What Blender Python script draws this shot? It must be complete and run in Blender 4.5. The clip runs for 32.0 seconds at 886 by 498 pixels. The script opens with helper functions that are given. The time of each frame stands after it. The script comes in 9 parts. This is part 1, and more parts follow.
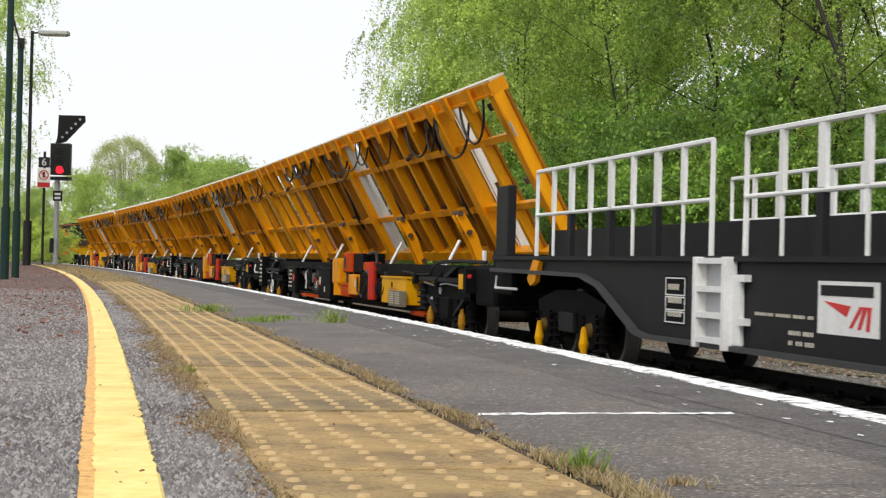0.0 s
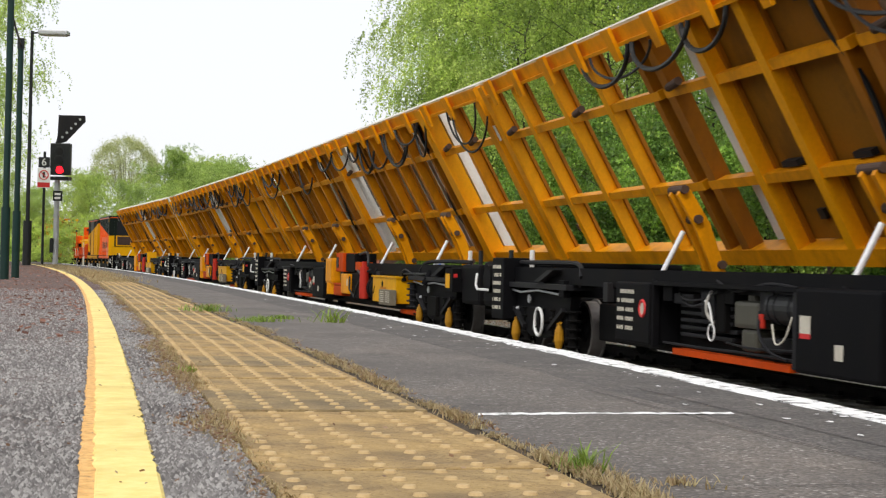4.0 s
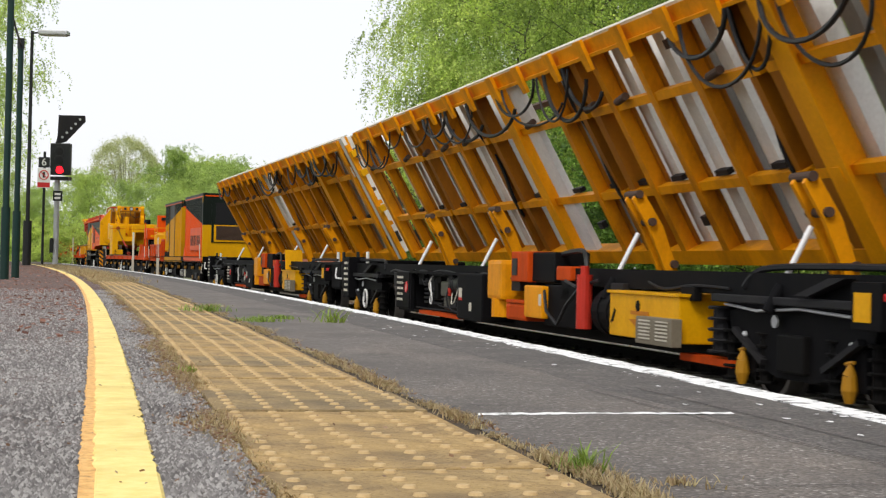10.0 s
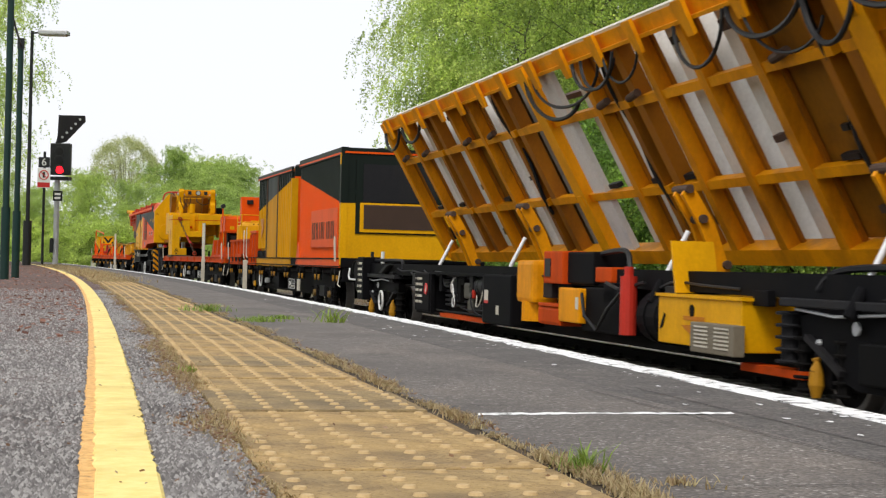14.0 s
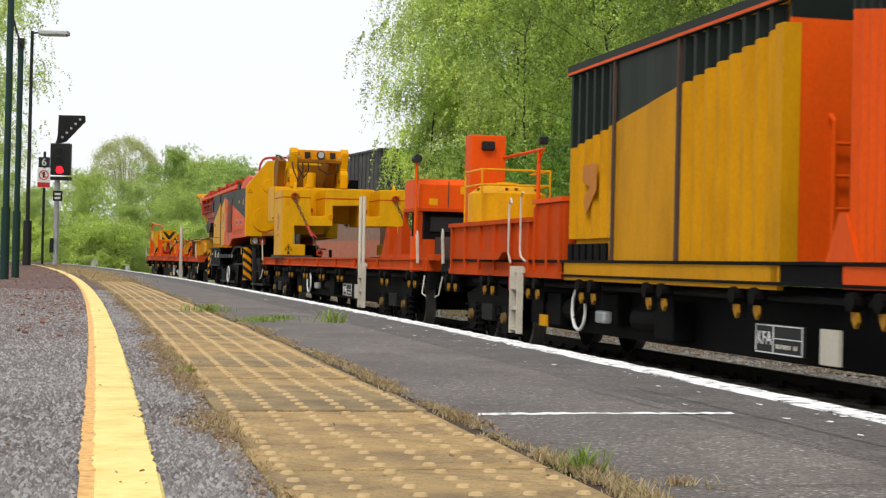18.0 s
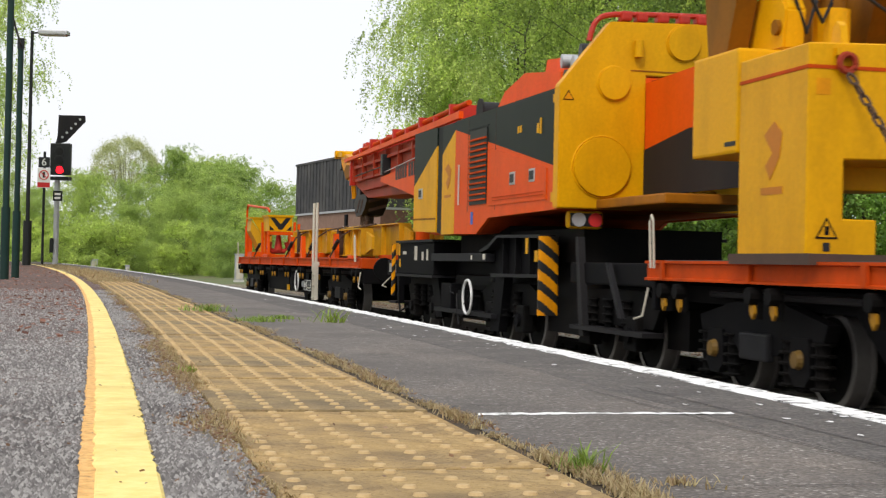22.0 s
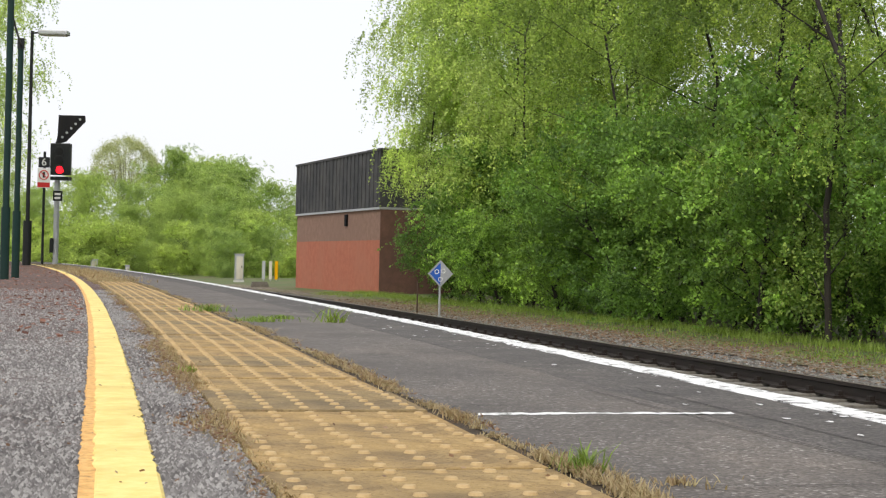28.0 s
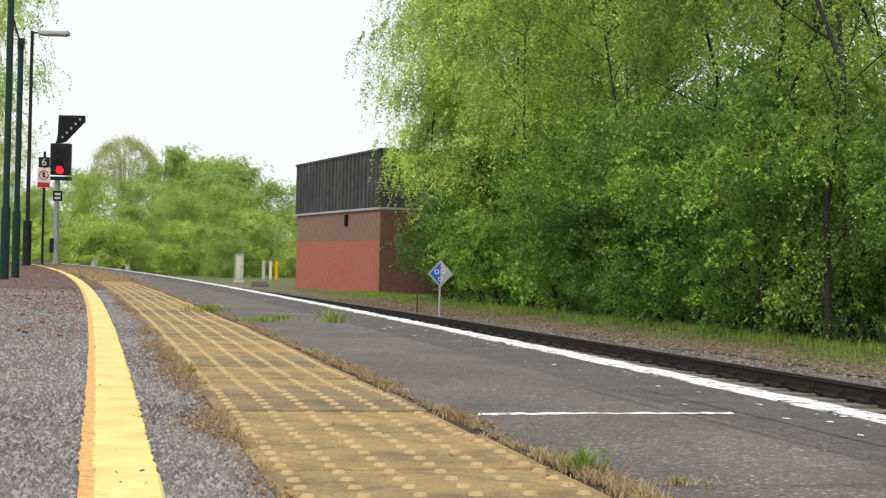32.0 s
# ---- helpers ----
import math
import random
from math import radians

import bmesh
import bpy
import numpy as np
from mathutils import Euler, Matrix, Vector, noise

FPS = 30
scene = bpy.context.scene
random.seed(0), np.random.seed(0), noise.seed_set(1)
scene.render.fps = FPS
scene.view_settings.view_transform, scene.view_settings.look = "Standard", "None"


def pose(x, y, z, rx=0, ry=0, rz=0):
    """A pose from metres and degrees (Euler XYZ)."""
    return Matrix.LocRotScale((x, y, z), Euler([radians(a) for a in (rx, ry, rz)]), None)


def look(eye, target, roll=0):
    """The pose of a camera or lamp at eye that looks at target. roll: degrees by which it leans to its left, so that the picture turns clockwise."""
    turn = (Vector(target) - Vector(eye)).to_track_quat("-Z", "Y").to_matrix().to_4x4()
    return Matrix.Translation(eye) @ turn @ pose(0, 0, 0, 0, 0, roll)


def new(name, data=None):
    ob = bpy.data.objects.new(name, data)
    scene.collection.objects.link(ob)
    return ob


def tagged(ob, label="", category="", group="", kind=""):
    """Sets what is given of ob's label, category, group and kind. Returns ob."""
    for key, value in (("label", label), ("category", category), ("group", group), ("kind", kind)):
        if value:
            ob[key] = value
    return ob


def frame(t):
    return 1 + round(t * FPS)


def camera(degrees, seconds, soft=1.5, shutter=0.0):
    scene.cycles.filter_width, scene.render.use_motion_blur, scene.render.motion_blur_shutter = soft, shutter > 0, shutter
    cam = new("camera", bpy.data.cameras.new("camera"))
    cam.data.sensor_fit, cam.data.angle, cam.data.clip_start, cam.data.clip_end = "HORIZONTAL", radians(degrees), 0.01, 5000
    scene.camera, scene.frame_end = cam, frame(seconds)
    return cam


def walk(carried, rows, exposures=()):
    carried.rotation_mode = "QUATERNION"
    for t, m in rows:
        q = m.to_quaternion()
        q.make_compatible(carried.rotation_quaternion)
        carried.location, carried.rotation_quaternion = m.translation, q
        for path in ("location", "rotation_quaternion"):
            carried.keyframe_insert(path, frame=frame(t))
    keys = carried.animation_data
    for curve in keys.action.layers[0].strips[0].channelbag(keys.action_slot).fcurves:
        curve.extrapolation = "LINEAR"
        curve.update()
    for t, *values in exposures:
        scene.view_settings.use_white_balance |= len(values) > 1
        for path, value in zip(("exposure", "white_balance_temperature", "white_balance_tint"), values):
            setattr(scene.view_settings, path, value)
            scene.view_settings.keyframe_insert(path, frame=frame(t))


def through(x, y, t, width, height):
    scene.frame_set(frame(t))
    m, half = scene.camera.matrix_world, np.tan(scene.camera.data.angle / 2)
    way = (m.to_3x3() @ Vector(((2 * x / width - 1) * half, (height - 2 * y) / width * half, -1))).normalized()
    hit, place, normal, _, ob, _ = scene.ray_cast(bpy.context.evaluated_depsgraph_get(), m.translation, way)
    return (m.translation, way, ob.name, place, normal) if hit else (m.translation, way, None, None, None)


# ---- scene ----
# camera: a small tripod on the platform, still for the whole clip
cam = camera(31.28, 32.0, soft=1.25, shutter=0.2)
EYE = (0, 0, 0.27)
VIEW = look(EYE, (0, 100, 0.27 + 0.97), 1.3)
walk(cam, [(0, VIEW), (32, VIEW)], exposures=[(0, 0.0), (32, 0.0)])

# bright overcast sky with a wide soft sun
world = bpy.data.worlds.new("overcast_sky")
scene.world = world
world.use_nodes = True
wn = world.node_tree.nodes
wl = world.node_tree.links
sky = wn.new("ShaderNodeTexSky")
sky.sky_type = "NISHITA"
sky.sun_disc = False
sky.sun_elevation = radians(47)
sky.sun_rotation = radians(200)
sky.dust_density = 3.0
cloud = wn.new("ShaderNodeMix")
cloud.data_type = "RGBA"
cloud.inputs["Factor"].default_value = 0.8
cloud.inputs["B"].default_value = (11.5, 11.6, 12.0, 1)
wl.new(sky.outputs["Color"], cloud.inputs["A"])
wl.new(cloud.outputs["Result"], wn["Background"].inputs["Color"])
wn["Background"].inputs["Strength"].default_value = 0.1

sun_data = bpy.data.lights.new("sun", "SUN")
sun_data.energy = 1.72
sun_data.angle = radians(18)
sun_data.color = (1.0, 0.96, 0.9)
sun = new("sun", sun_data)
sun.matrix_world = look((0, 0, 46), (14, 40, 0))


# ---- materials ----
def nodes_of(name):
    m = bpy.data.materials.new(name)
    m.use_nodes = True
    nt = m.node_tree
    return m, nt, nt.nodes["Principled BSDF"]


def ramp(nt, fac, stops):
    r = nt.nodes.new("ShaderNodeValToRGB")
    while len(r.color_ramp.elements) < len(stops):
        r.color_ramp.elements.new(0.5)
    for e, (p, c) in zip(r.color_ramp.elements, stops):
        e.position, e.color = p, (*c, 1)
    nt.links.new(fac, r.inputs["Fac"])
    return r.outputs["Color"]


def noise_tex(nt, scale, detail=6.0, rough=0.6, coord="Object", stretch=None):
    tc = nt.nodes.new("ShaderNodeTexCoord")
    n = nt.nodes.new("ShaderNodeTexNoise")
    n.inputs["Scale"].default_value, n.inputs["Detail"].default_value, n.inputs["Roughness"].default_value = scale, detail, rough
    out = tc.outputs[coord]
    if stretch:
        mp = nt.nodes.new("ShaderNodeMapping")
        mp.inputs["Scale"].default_value = stretch
        nt.links.new(out, mp.inputs["Vector"])
        out = mp.outputs["Vector"]
    nt.links.new(out, n.inputs["Vector"])
    return n.outputs["Fac"]


def mixc(nt, fac, a, b, mode="MIX"):
    m = nt.nodes.new("ShaderNodeMix")
    m.data_type, m.blend_type = "RGBA", mode
    for key, v in (("Factor", fac), ("A", a), ("B", b)):
        if isinstance(v, (int, float)):
            m.inputs[key].default_value = v
        elif isinstance(v, tuple):
            m.inputs[key].default_value = (*v, 1)
        else:
            nt.links.new(v, m.inputs[key])
    return m.outputs["Result"]


def bump(nt, bsdf, fac, strength, dist=0.01):
    b = nt.nodes.new("ShaderNodeBump")
    b.inputs["Strength"].default_value, b.inputs["Distance"].default_value = strength, dist
    nt.links.new(fac, b.inputs["Height"])
    nt.links.new(b.outputs["Normal"], bsdf.inputs["Normal"])


def paint(name, col, dirt=(0.06, 0.04, 0.025), amount=0.35, rough=0.45, metal=0.0, scale=1.6, streak=(1.0, 1.0, 0.35), fine=25.0, grime=0.6, spec=0.3):
    """Weathered paint: base colour, blotches of grime, fine speckle."""
    m, nt, b = nodes_of(name)
    big = noise_tex(nt, scale, 7, 0.65, stretch=streak)
    small = noise_tex(nt, fine, 4, 0.6)
    f = ramp(nt, big, [(0.45, (0, 0, 0)), (0.78, (amount * 2, amount * 2, amount * 2))])
    dirty = tuple(c * (1 - grime) + d * grime for c, d in zip(col, dirt))
    c1 = mixc(nt, f, col, dirty)
    sp = nt.nodes.new("ShaderNodeMix")
    sp.data_type, sp.blend_type = "RGBA", "MULTIPLY"
    sp.inputs["Factor"].default_value = 0.6
    nt.links.new(c1, sp.inputs["A"])
    nt.links.new(ramp(nt, small, [(0.3, (0.86, 0.85, 0.84)), (0.7, (1.06, 1.06, 1.06))]), sp.inputs["B"])
    nt.links.new(sp.outputs["Result"], b.inputs["Base Color"])
    b.inputs["Roughness"].default_value, b.inputs["Metallic"].default_value = rough, metal
    b.inputs["Specular IOR Level"].default_value = spec
    bump(nt, b, small, 0.06, 0.003)
    return m


YELLOW = paint("yellow_paint", (0.82, 0.32, 0.003), (0.16, 0.05, 0.006), 0.6, spec=0.12)
SILVERPLATE = paint("pale_metal_plate", (0.78, 0.77, 0.74), (0.3, 0.27, 0.22), 0.35, 0.5)
PALESLEEPER = paint("pale_concrete_sleeper", (0.78, 0.77, 0.73), (0.3, 0.27, 0.22), 0.4, 0.85)
DARKSLEEPER = paint("darker_grey_sleeper", (0.2, 0.19, 0.17), (0.05, 0.04, 0.03), 0.4, 0.85)
DUSTYVENT = paint("dusty_vent_box", (0.2, 0.17, 0.12), (0.08, 0.06, 0.04), 0.4, 0.6)
DECKGREY = paint("worn_grey_deck", (0.09, 0.095, 0.085), (0.05, 0.04, 0.03), 0.4, 0.8)
GOLDEN = paint("dirty_golden_yellow", (0.66, 0.33, 0.006), (0.12, 0.055, 0.01), 0.55, 0.5)
OLIVE = paint("olive_grey_casting", (0.085, 0.08, 0.06), (0.05, 0.045, 0.035), 0.4, 0.5, 0.2)
SILLGREY = paint("dull_grey_lip", (0.05, 0.05, 0.052), (0.03, 0.025, 0.02), 0.3, 0.6)
# a brighter and a darker, blotchier yellow for the ribs
RIBBRIGHT = paint("bright_rib_yellow", (0.88, 0.37, 0.004), (0.3, 0.1, 0.006), 0.35, spec=0.12)
RIBDARK = paint("dark_rib_yellow", (0.72, 0.27, 0.003), (0.13, 0.042, 0.006), 0.75, spec=0.12)
# rust and grime, and shade of recessed plates, in one dark yellow
RUSTSHADEYELLOW = paint("shaded_rusty_yellow", (0.25, 0.10, 0.005), (0.03, 0.014, 0.007), 0.6, 0.65, spec=0.15)
YELLOW2 = paint("fresh_yellow_paint", (0.74, 0.365, 0.002), (0.25, 0.11, 0.004), 0.35, spec=0.12)
ORANGE = paint("orange_paint", (0.76, 0.088, 0.004), (0.2, 0.035, 0.006), 0.25, spec=0.1)
RUSTORANGE = paint("faded_orange_paint", (0.56, 0.066, 0.006), (0.09, 0.028, 0.010), 0.45, 0.6, spec=0.06)
JIBRED = paint("dull_red_paint", (0.36, 0.04, 0.014), (0.05, 0.02, 0.012), 0.5, 0.55, spec=0.2)
RED = paint("red_paint", (0.48, 0.028, 0.014), amount=0.2)
GREENBLACK = paint("dark_green_paint", (0.009, 0.014, 0.011), (0.03, 0.03, 0.024), 0.2, 0.45, spec=0.1)
BLACK = paint("black_underframe", (0.005, 0.005, 0.006), (0.018, 0.014, 0.011), 0.3, 0.65, spec=0.06)
SOOT = paint("sooty_running_gear", (0.005, 0.005, 0.005), (0.022, 0.015, 0.011), 0.3, 0.7, spec=0.08)
GREYBODY = paint("dark_grey_paint", (0.017, 0.017, 0.019), (0.05, 0.04, 0.032), 0.25, 0.55, spec=0.1)
WHITE = paint("white_paint", (0.78, 0.78, 0.76), (0.3, 0.27, 0.22), 0.25)
DIRTYWHITE = paint("worn_white_paint", (0.62, 0.58, 0.48), (0.2, 0.14, 0.09), 0.4)
STEEL = paint("bare_steel", (0.5, 0.5, 0.5), (0.12, 0.1, 0.08), 0.2, 0.3, 0.8)
CHROME = paint("cylinder_rod", (0.82, 0.82, 0.82), (0.4, 0.38, 0.35), 0.15, 0.28, 0.3)
AXLECAP = paint("dull_ochre_cap", (0.16, 0.09, 0.015), (0.06, 0.04, 0.02), 0.5, 0.6)
RAILSTEEL = paint("dark_rail_steel", (0.022, 0.017, 0.014), (0.05, 0.03, 0.02), 0.3, 0.6)
RIMSTEEL = paint("worn_wheel_rim", (0.2, 0.19, 0.18), (0.05, 0.04, 0.03), 0.4, 0.45, 0.5)
RUST = paint("rusty_steel", (0.085, 0.05, 0.035), (0.03, 0.022, 0.018), 0.4, 0.75)
CONCRETE = paint("pale_concrete", (0.62, 0.61, 0.57), (0.25, 0.22, 0.18), 0.3, 0.85)
# black of rubber parts, and of sheets that paint shade between ribs
RUBBERSHADE = paint("black_rubber_and_shade", (0.012, 0.012, 0.013), amount=0.1, rough=0.5)
SILVER = paint("silver_sheet", (0.42, 0.4, 0.36), (0.12, 0.1, 0.08), 0.3, 0.45, 0.4)
POSTGREEN = paint("dark_green_post_paint", (0.005, 0.028, 0.022), amount=0.15, rough=0.45)
POSTBLACK = paint("black_post_paint", (0.015, 0.017, 0.018), amount=0.1, rough=0.45)
GALV = paint("galvanised_steel", (0.48, 0.49, 0.5), (0.25, 0.25, 0.25), 0.25, 0.5, 0.5)
BLUE = paint("blue_sign_paint", (0.03, 0.12, 0.5), amount=0.2)
SIGNRED = paint("sign_red", (0.6, 0.03, 0.03), amount=0.1)


def glow(name, col, power):
    m, nt, b = nodes_of(name)
    b.inputs["Base Color"].default_value = (*col, 1)
    b.inputs["Emission Color"].default_value = (*col, 1)
    b.inputs["Emission Strength"].default_value = power
    return m


REDLIGHT = glow("red_signal_light", (1.0, 0.008, 0.02), 2.2)


def leaf_mat(name, dark, mid, light, through=(0.34, 0.46, 0.10), spread=0.5, clump=0.0):
    m, nt, b = nodes_of(name)
    g = nt.nodes.new("ShaderNodeNewGeometry")
    col = ramp(nt, g.outputs["Random Per Island"], [(0.0, dark), (0.5, mid), (1.0, light)])
    big = noise_tex(nt, 0.8, 3, 0.6)
    col = mixc(nt, ramp(nt, big, [(0.35, (0, 0, 0)), (0.65, (0.7, 0.7, 0.7))]), col, mixc(nt, 0.6, col, light))
    # noise puts bright sprays and shady gaps of the clumps into the colour
    clump_light = noise_tex(nt, 0.62, 4, 0.6)
    col = mixc(nt, clump, col, ramp(nt, clump_light, [(0.36, (0.3, 0.34, 0.4)), (0.5, (0.9, 0.9, 0.9)), (0.62, (1.7, 1.6, 1.5))]), "MULTIPLY")
    info = nt.nodes.new("ShaderNodeObjectInfo")
    col = mixc(nt, spread, col, ramp(nt, info.outputs["Random"], [(0.0, (0.62, 0.7, 0.7)), (0.5, (1.0, 1.0, 1.0)), (1.0, (1.4, 1.25, 1.1))]), "MULTIPLY")
    nt.links.new(col, b.inputs["Base Color"])
    b.inputs["Roughness"].default_value = 0.55
    tr = nt.nodes.new("ShaderNodeBsdfTranslucent")
    nt.links.new(mixc(nt, 0.45, col, through), tr.inputs["Color"])
    mx = nt.nodes.new("ShaderNodeMixShader")
    mx.inputs["Fac"].default_value = 0.38
    nt.links.new(b.outputs["BSDF"], mx.inputs[1])
    nt.links.new(tr.outputs["BSDF"], mx.inputs[2])
    nt.links.new(mx.outputs["Shader"], nt.nodes["Material Output"].inputs["Surface"])
    return m


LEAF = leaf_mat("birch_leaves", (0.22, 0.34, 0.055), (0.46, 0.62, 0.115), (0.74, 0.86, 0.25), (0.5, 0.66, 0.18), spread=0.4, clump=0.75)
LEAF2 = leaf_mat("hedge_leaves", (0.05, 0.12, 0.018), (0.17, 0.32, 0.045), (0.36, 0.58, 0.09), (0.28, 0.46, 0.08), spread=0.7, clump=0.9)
LEAF3 = leaf_mat("far_leaves", (0.26, 0.38, 0.09), (0.37, 0.51, 0.12), (0.52, 0.65, 0.18), spread=0.5, clump=0.5)
LEAF6 = leaf_mat("pale_young_leaves", (0.34, 0.40, 0.16), (0.46, 0.50, 0.2), (0.58, 0.6, 0.28), (0.5, 0.52, 0.2), spread=0.1)
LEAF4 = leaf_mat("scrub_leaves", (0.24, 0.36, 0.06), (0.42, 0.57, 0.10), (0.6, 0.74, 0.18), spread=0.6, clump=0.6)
# deeper green birch leaf, with the wood's shade put into the colour
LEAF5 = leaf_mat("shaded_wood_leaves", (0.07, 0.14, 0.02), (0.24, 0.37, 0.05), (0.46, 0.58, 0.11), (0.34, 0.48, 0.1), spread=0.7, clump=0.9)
GRASS = leaf_mat("grass_blades", (0.08, 0.14, 0.02), (0.18, 0.29, 0.035), (0.32, 0.42, 0.07))
DRYGRASS = leaf_mat("dry_moss_and_grass", (0.2, 0.10, 0.05), (0.38, 0.27, 0.13), (0.54, 0.46, 0.25), (0.42, 0.33, 0.15), 0.2)
LITTERLEAF = leaf_mat("dead_leaves", (0.10, 0.05, 0.025), (0.24, 0.13, 0.07), (0.42, 0.3, 0.2), (0.3, 0.16, 0.08), 0.2)
PALEBARK = paint("pale_bark", (0.2, 0.17, 0.12), (0.1, 0.08, 0.06), 0.4, 0.9, fine=12)
REDLITTER = leaf_mat("reddish_dead_leaves", (0.12, 0.05, 0.035), (0.27, 0.12, 0.08), (0.45, 0.24, 0.17), (0.3, 0.14, 0.09), 0.2)
BARK = paint("grey_bark", (0.04, 0.034, 0.028), (0.02, 0.018, 0.015), 0.5, 0.9, fine=12)

HOOKYELLOW = paint("worn_hook_yellow", (0.42, 0.2, 0.01), (0.06, 0.035, 0.012), 0.5, 0.55, spec=0.2)
EMBLEM = paint("faded_orange_emblem", (0.52, 0.17, 0.006), (0.3, 0.12, 0.008), 0.4, spec=0.2)
AGEDYELLOW = paint("aged_yellow_paint", (0.36, 0.125, 0.004), (0.07, 0.03, 0.008), 0.6, 0.55, spec=0.18)
OCHRE = paint("weathered_ochre_yellow", (0.62, 0.285, 0.003), (0.14, 0.06, 0.006), 0.4, 0.55, spec=0.08)


# ---- mesh helpers ----
def mesh_of(name, bm):
    me = bpy.data.meshes.new(name)
    bm.to_mesh(me)
    bm.free()
    return me


def part(name, bm, material, parent=None, label="", smooth=False):
    me = mesh_of(name, bm) if isinstance(bm, bmesh.types.BMesh) else bm
    if material and not me.materials:
        me.materials.append(material)
    if smooth:
        me.polygons.foreach_set("use_smooth", [True] * len(me.polygons))
    ob = new(name, me)
    if parent is not None:
        ob.parent = parent
    if label:
        tagged(ob, label)
    return ob


def thing(name, label, category, group="", kind=""):
    ob = new(name)
    ob.empty_display_size = 0.2
    return tagged(ob, label, category, group, kind)


def box(bm, x0, x1, y0, y1, z0, z1, bevel=0.0):
    r = bmesh.ops.create_cube(bm, size=1)
    bmesh.ops.transform(bm, verts=r["verts"], matrix=Matrix.Translation(((x0 + x1) / 2, (y0 + y1) / 2, (z0 + z1) / 2)) @ Matrix.Diagonal((abs(x1 - x0), abs(y1 - y0), abs(z1 - z0), 1)))
    if bevel:
        es = list({e for v in r["verts"] for e in v.link_edges})
        bmesh.ops.bevel(bm, geom=es, offset=bevel, segments=2, affect="EDGES", profile=0.6)
    return bm


def nbox(*a, bevel=0.0):
    return box(bmesh.new(), *a, bevel=bevel)


def rod(bm, p, q, r, seg=10, r2=None):
    p, q = Vector(p), Vector(q)
    d = q - p
    m = Matrix.Translation((p + q) / 2) @ d.to_track_quat("Z", "Y").to_matrix().to_4x4()
    bmesh.ops.create_cone(bm, cap_ends=True, segments=seg, radius1=r, radius2=r if r2 is None else r2, depth=d.length, matrix=m)
    return bm


def beam(bm, p, q, w, h, up=(0, 0, 1)):
    """A rectangular bar from p to q, w wide and h deep along up."""
    p, q, up = Vector(p), Vector(q), Vector(up)
    d = (q - p).normalized()
    side = d.cross(up).normalized()
    up = side.cross(d).normalized()
    vs = [bm.verts.new(c + side * (a * w / 2) + up * (b * h / 2)) for c in (p, q) for a, b in ((-1, -1), (1, -1), (1, 1), (-1, 1))]
    for f in ((0, 1, 2, 3), (7, 6, 5, 4), (0, 4, 5, 1), (1, 5, 6, 2), (2, 6, 7, 3), (3, 7, 4, 0)):
        bm.faces.new([vs[i] for i in f])
    return bm


def prism(bm, outline, y0, y1, axis="y"):
    """Extrudes an outline of (x, z) from y0 to y1 (axis y), or (y, z) along x (axis x)."""
    def at(a, b, c):
        return (a, c, b) if axis == "y" else (c, a, b)
    lo = [bm.verts.new(at(a, b, y0)) for a, b in outline]
    hi = [bm.verts.new(at(a, b, y1)) for a, b in outline]
    n = len(outline)
    bm.faces.new(lo)
    bm.faces.new(hi[::-1])
    for i in range(n):
        bm.faces.new((lo[i], hi[i], hi[(i + 1) % n], lo[(i + 1) % n]))
    bmesh.ops.recalc_face_normals(bm, faces=bm.faces)
    return bm


def tube(bm, pts, r, seg=6):
    pts = [Vector(p) for p in pts]
    rings = []
    for i, p in enumerate(pts):
        d = (pts[min(i + 1, len(pts) - 1)] - pts[max(i - 1, 0)]).normalized()
        a = d.cross(Vector((0.3, 0.5, 0.81))).normalized()
        b = d.cross(a)
        rings.append([bm.verts.new(p + (a * math.cos(t) + b * math.sin(t)) * r) for t in [2 * math.pi * k / seg for k in range(seg)]])
    for u, v in zip(rings, rings[1:]):
        for k in range(seg):
            bm.faces.new((u[k], u[(k + 1) % seg], v[(k + 1) % seg], v[k]))
    bm.faces.new(rings[0][::-1])
    bm.faces.new(rings[-1])
    return bm


def bent(pts, n=6):
    """A smooth line through pts, for hoses and pipes."""
    v = [Vector(p) for p in pts]
    out = []
    for i in range(len(v) - 1):
        a, b, c, d = v[max(i - 1, 0)], v[i], v[i + 1], v[min(i + 2, len(v) - 1)]
        for k in range(n):
            f = k / n
            out.append(b + f * ((c - a) / 2 + f * ((2 * a - 5 * b + 4 * c - d) / 2 + f * (3 * b - a - 3 * c + d) / 2)))
    return out + [v[-1]]


def ring(bm, c, r, thick, axis="y", seg=20):
    """A wheel rim round c, its axle along axis."""
    c = Vector(c)
    pts = []
    for k in range(seg + 1):
        t = 2 * math.pi * k / seg
        o = Vector((math.cos(t) * r, 0, math.sin(t) * r)) if axis == "y" else Vector((0, math.cos(t) * r, math.sin(t) * r))
        pts.append(c + o)
    return tube(bm, pts, thick, 6)


def raw(name, verts, faces, material, parent=None, label="", smooth=False):
    me = bpy.data.meshes.new(name)
    me.from_pydata(verts, [], faces)
    return part(name, me, material, parent, label, smooth)


# ---- the line of the track and of the platform ----
HEAD = 0.20833
BENDS_AT = [0, 24, 48, 72, 96, 124.8]
BENDS = [0.00182, 0.00107, 0.00079, 0.00151, 0.0004, 0.0012]
RAIL_Z = -0.87
TRACK_N = 5.76


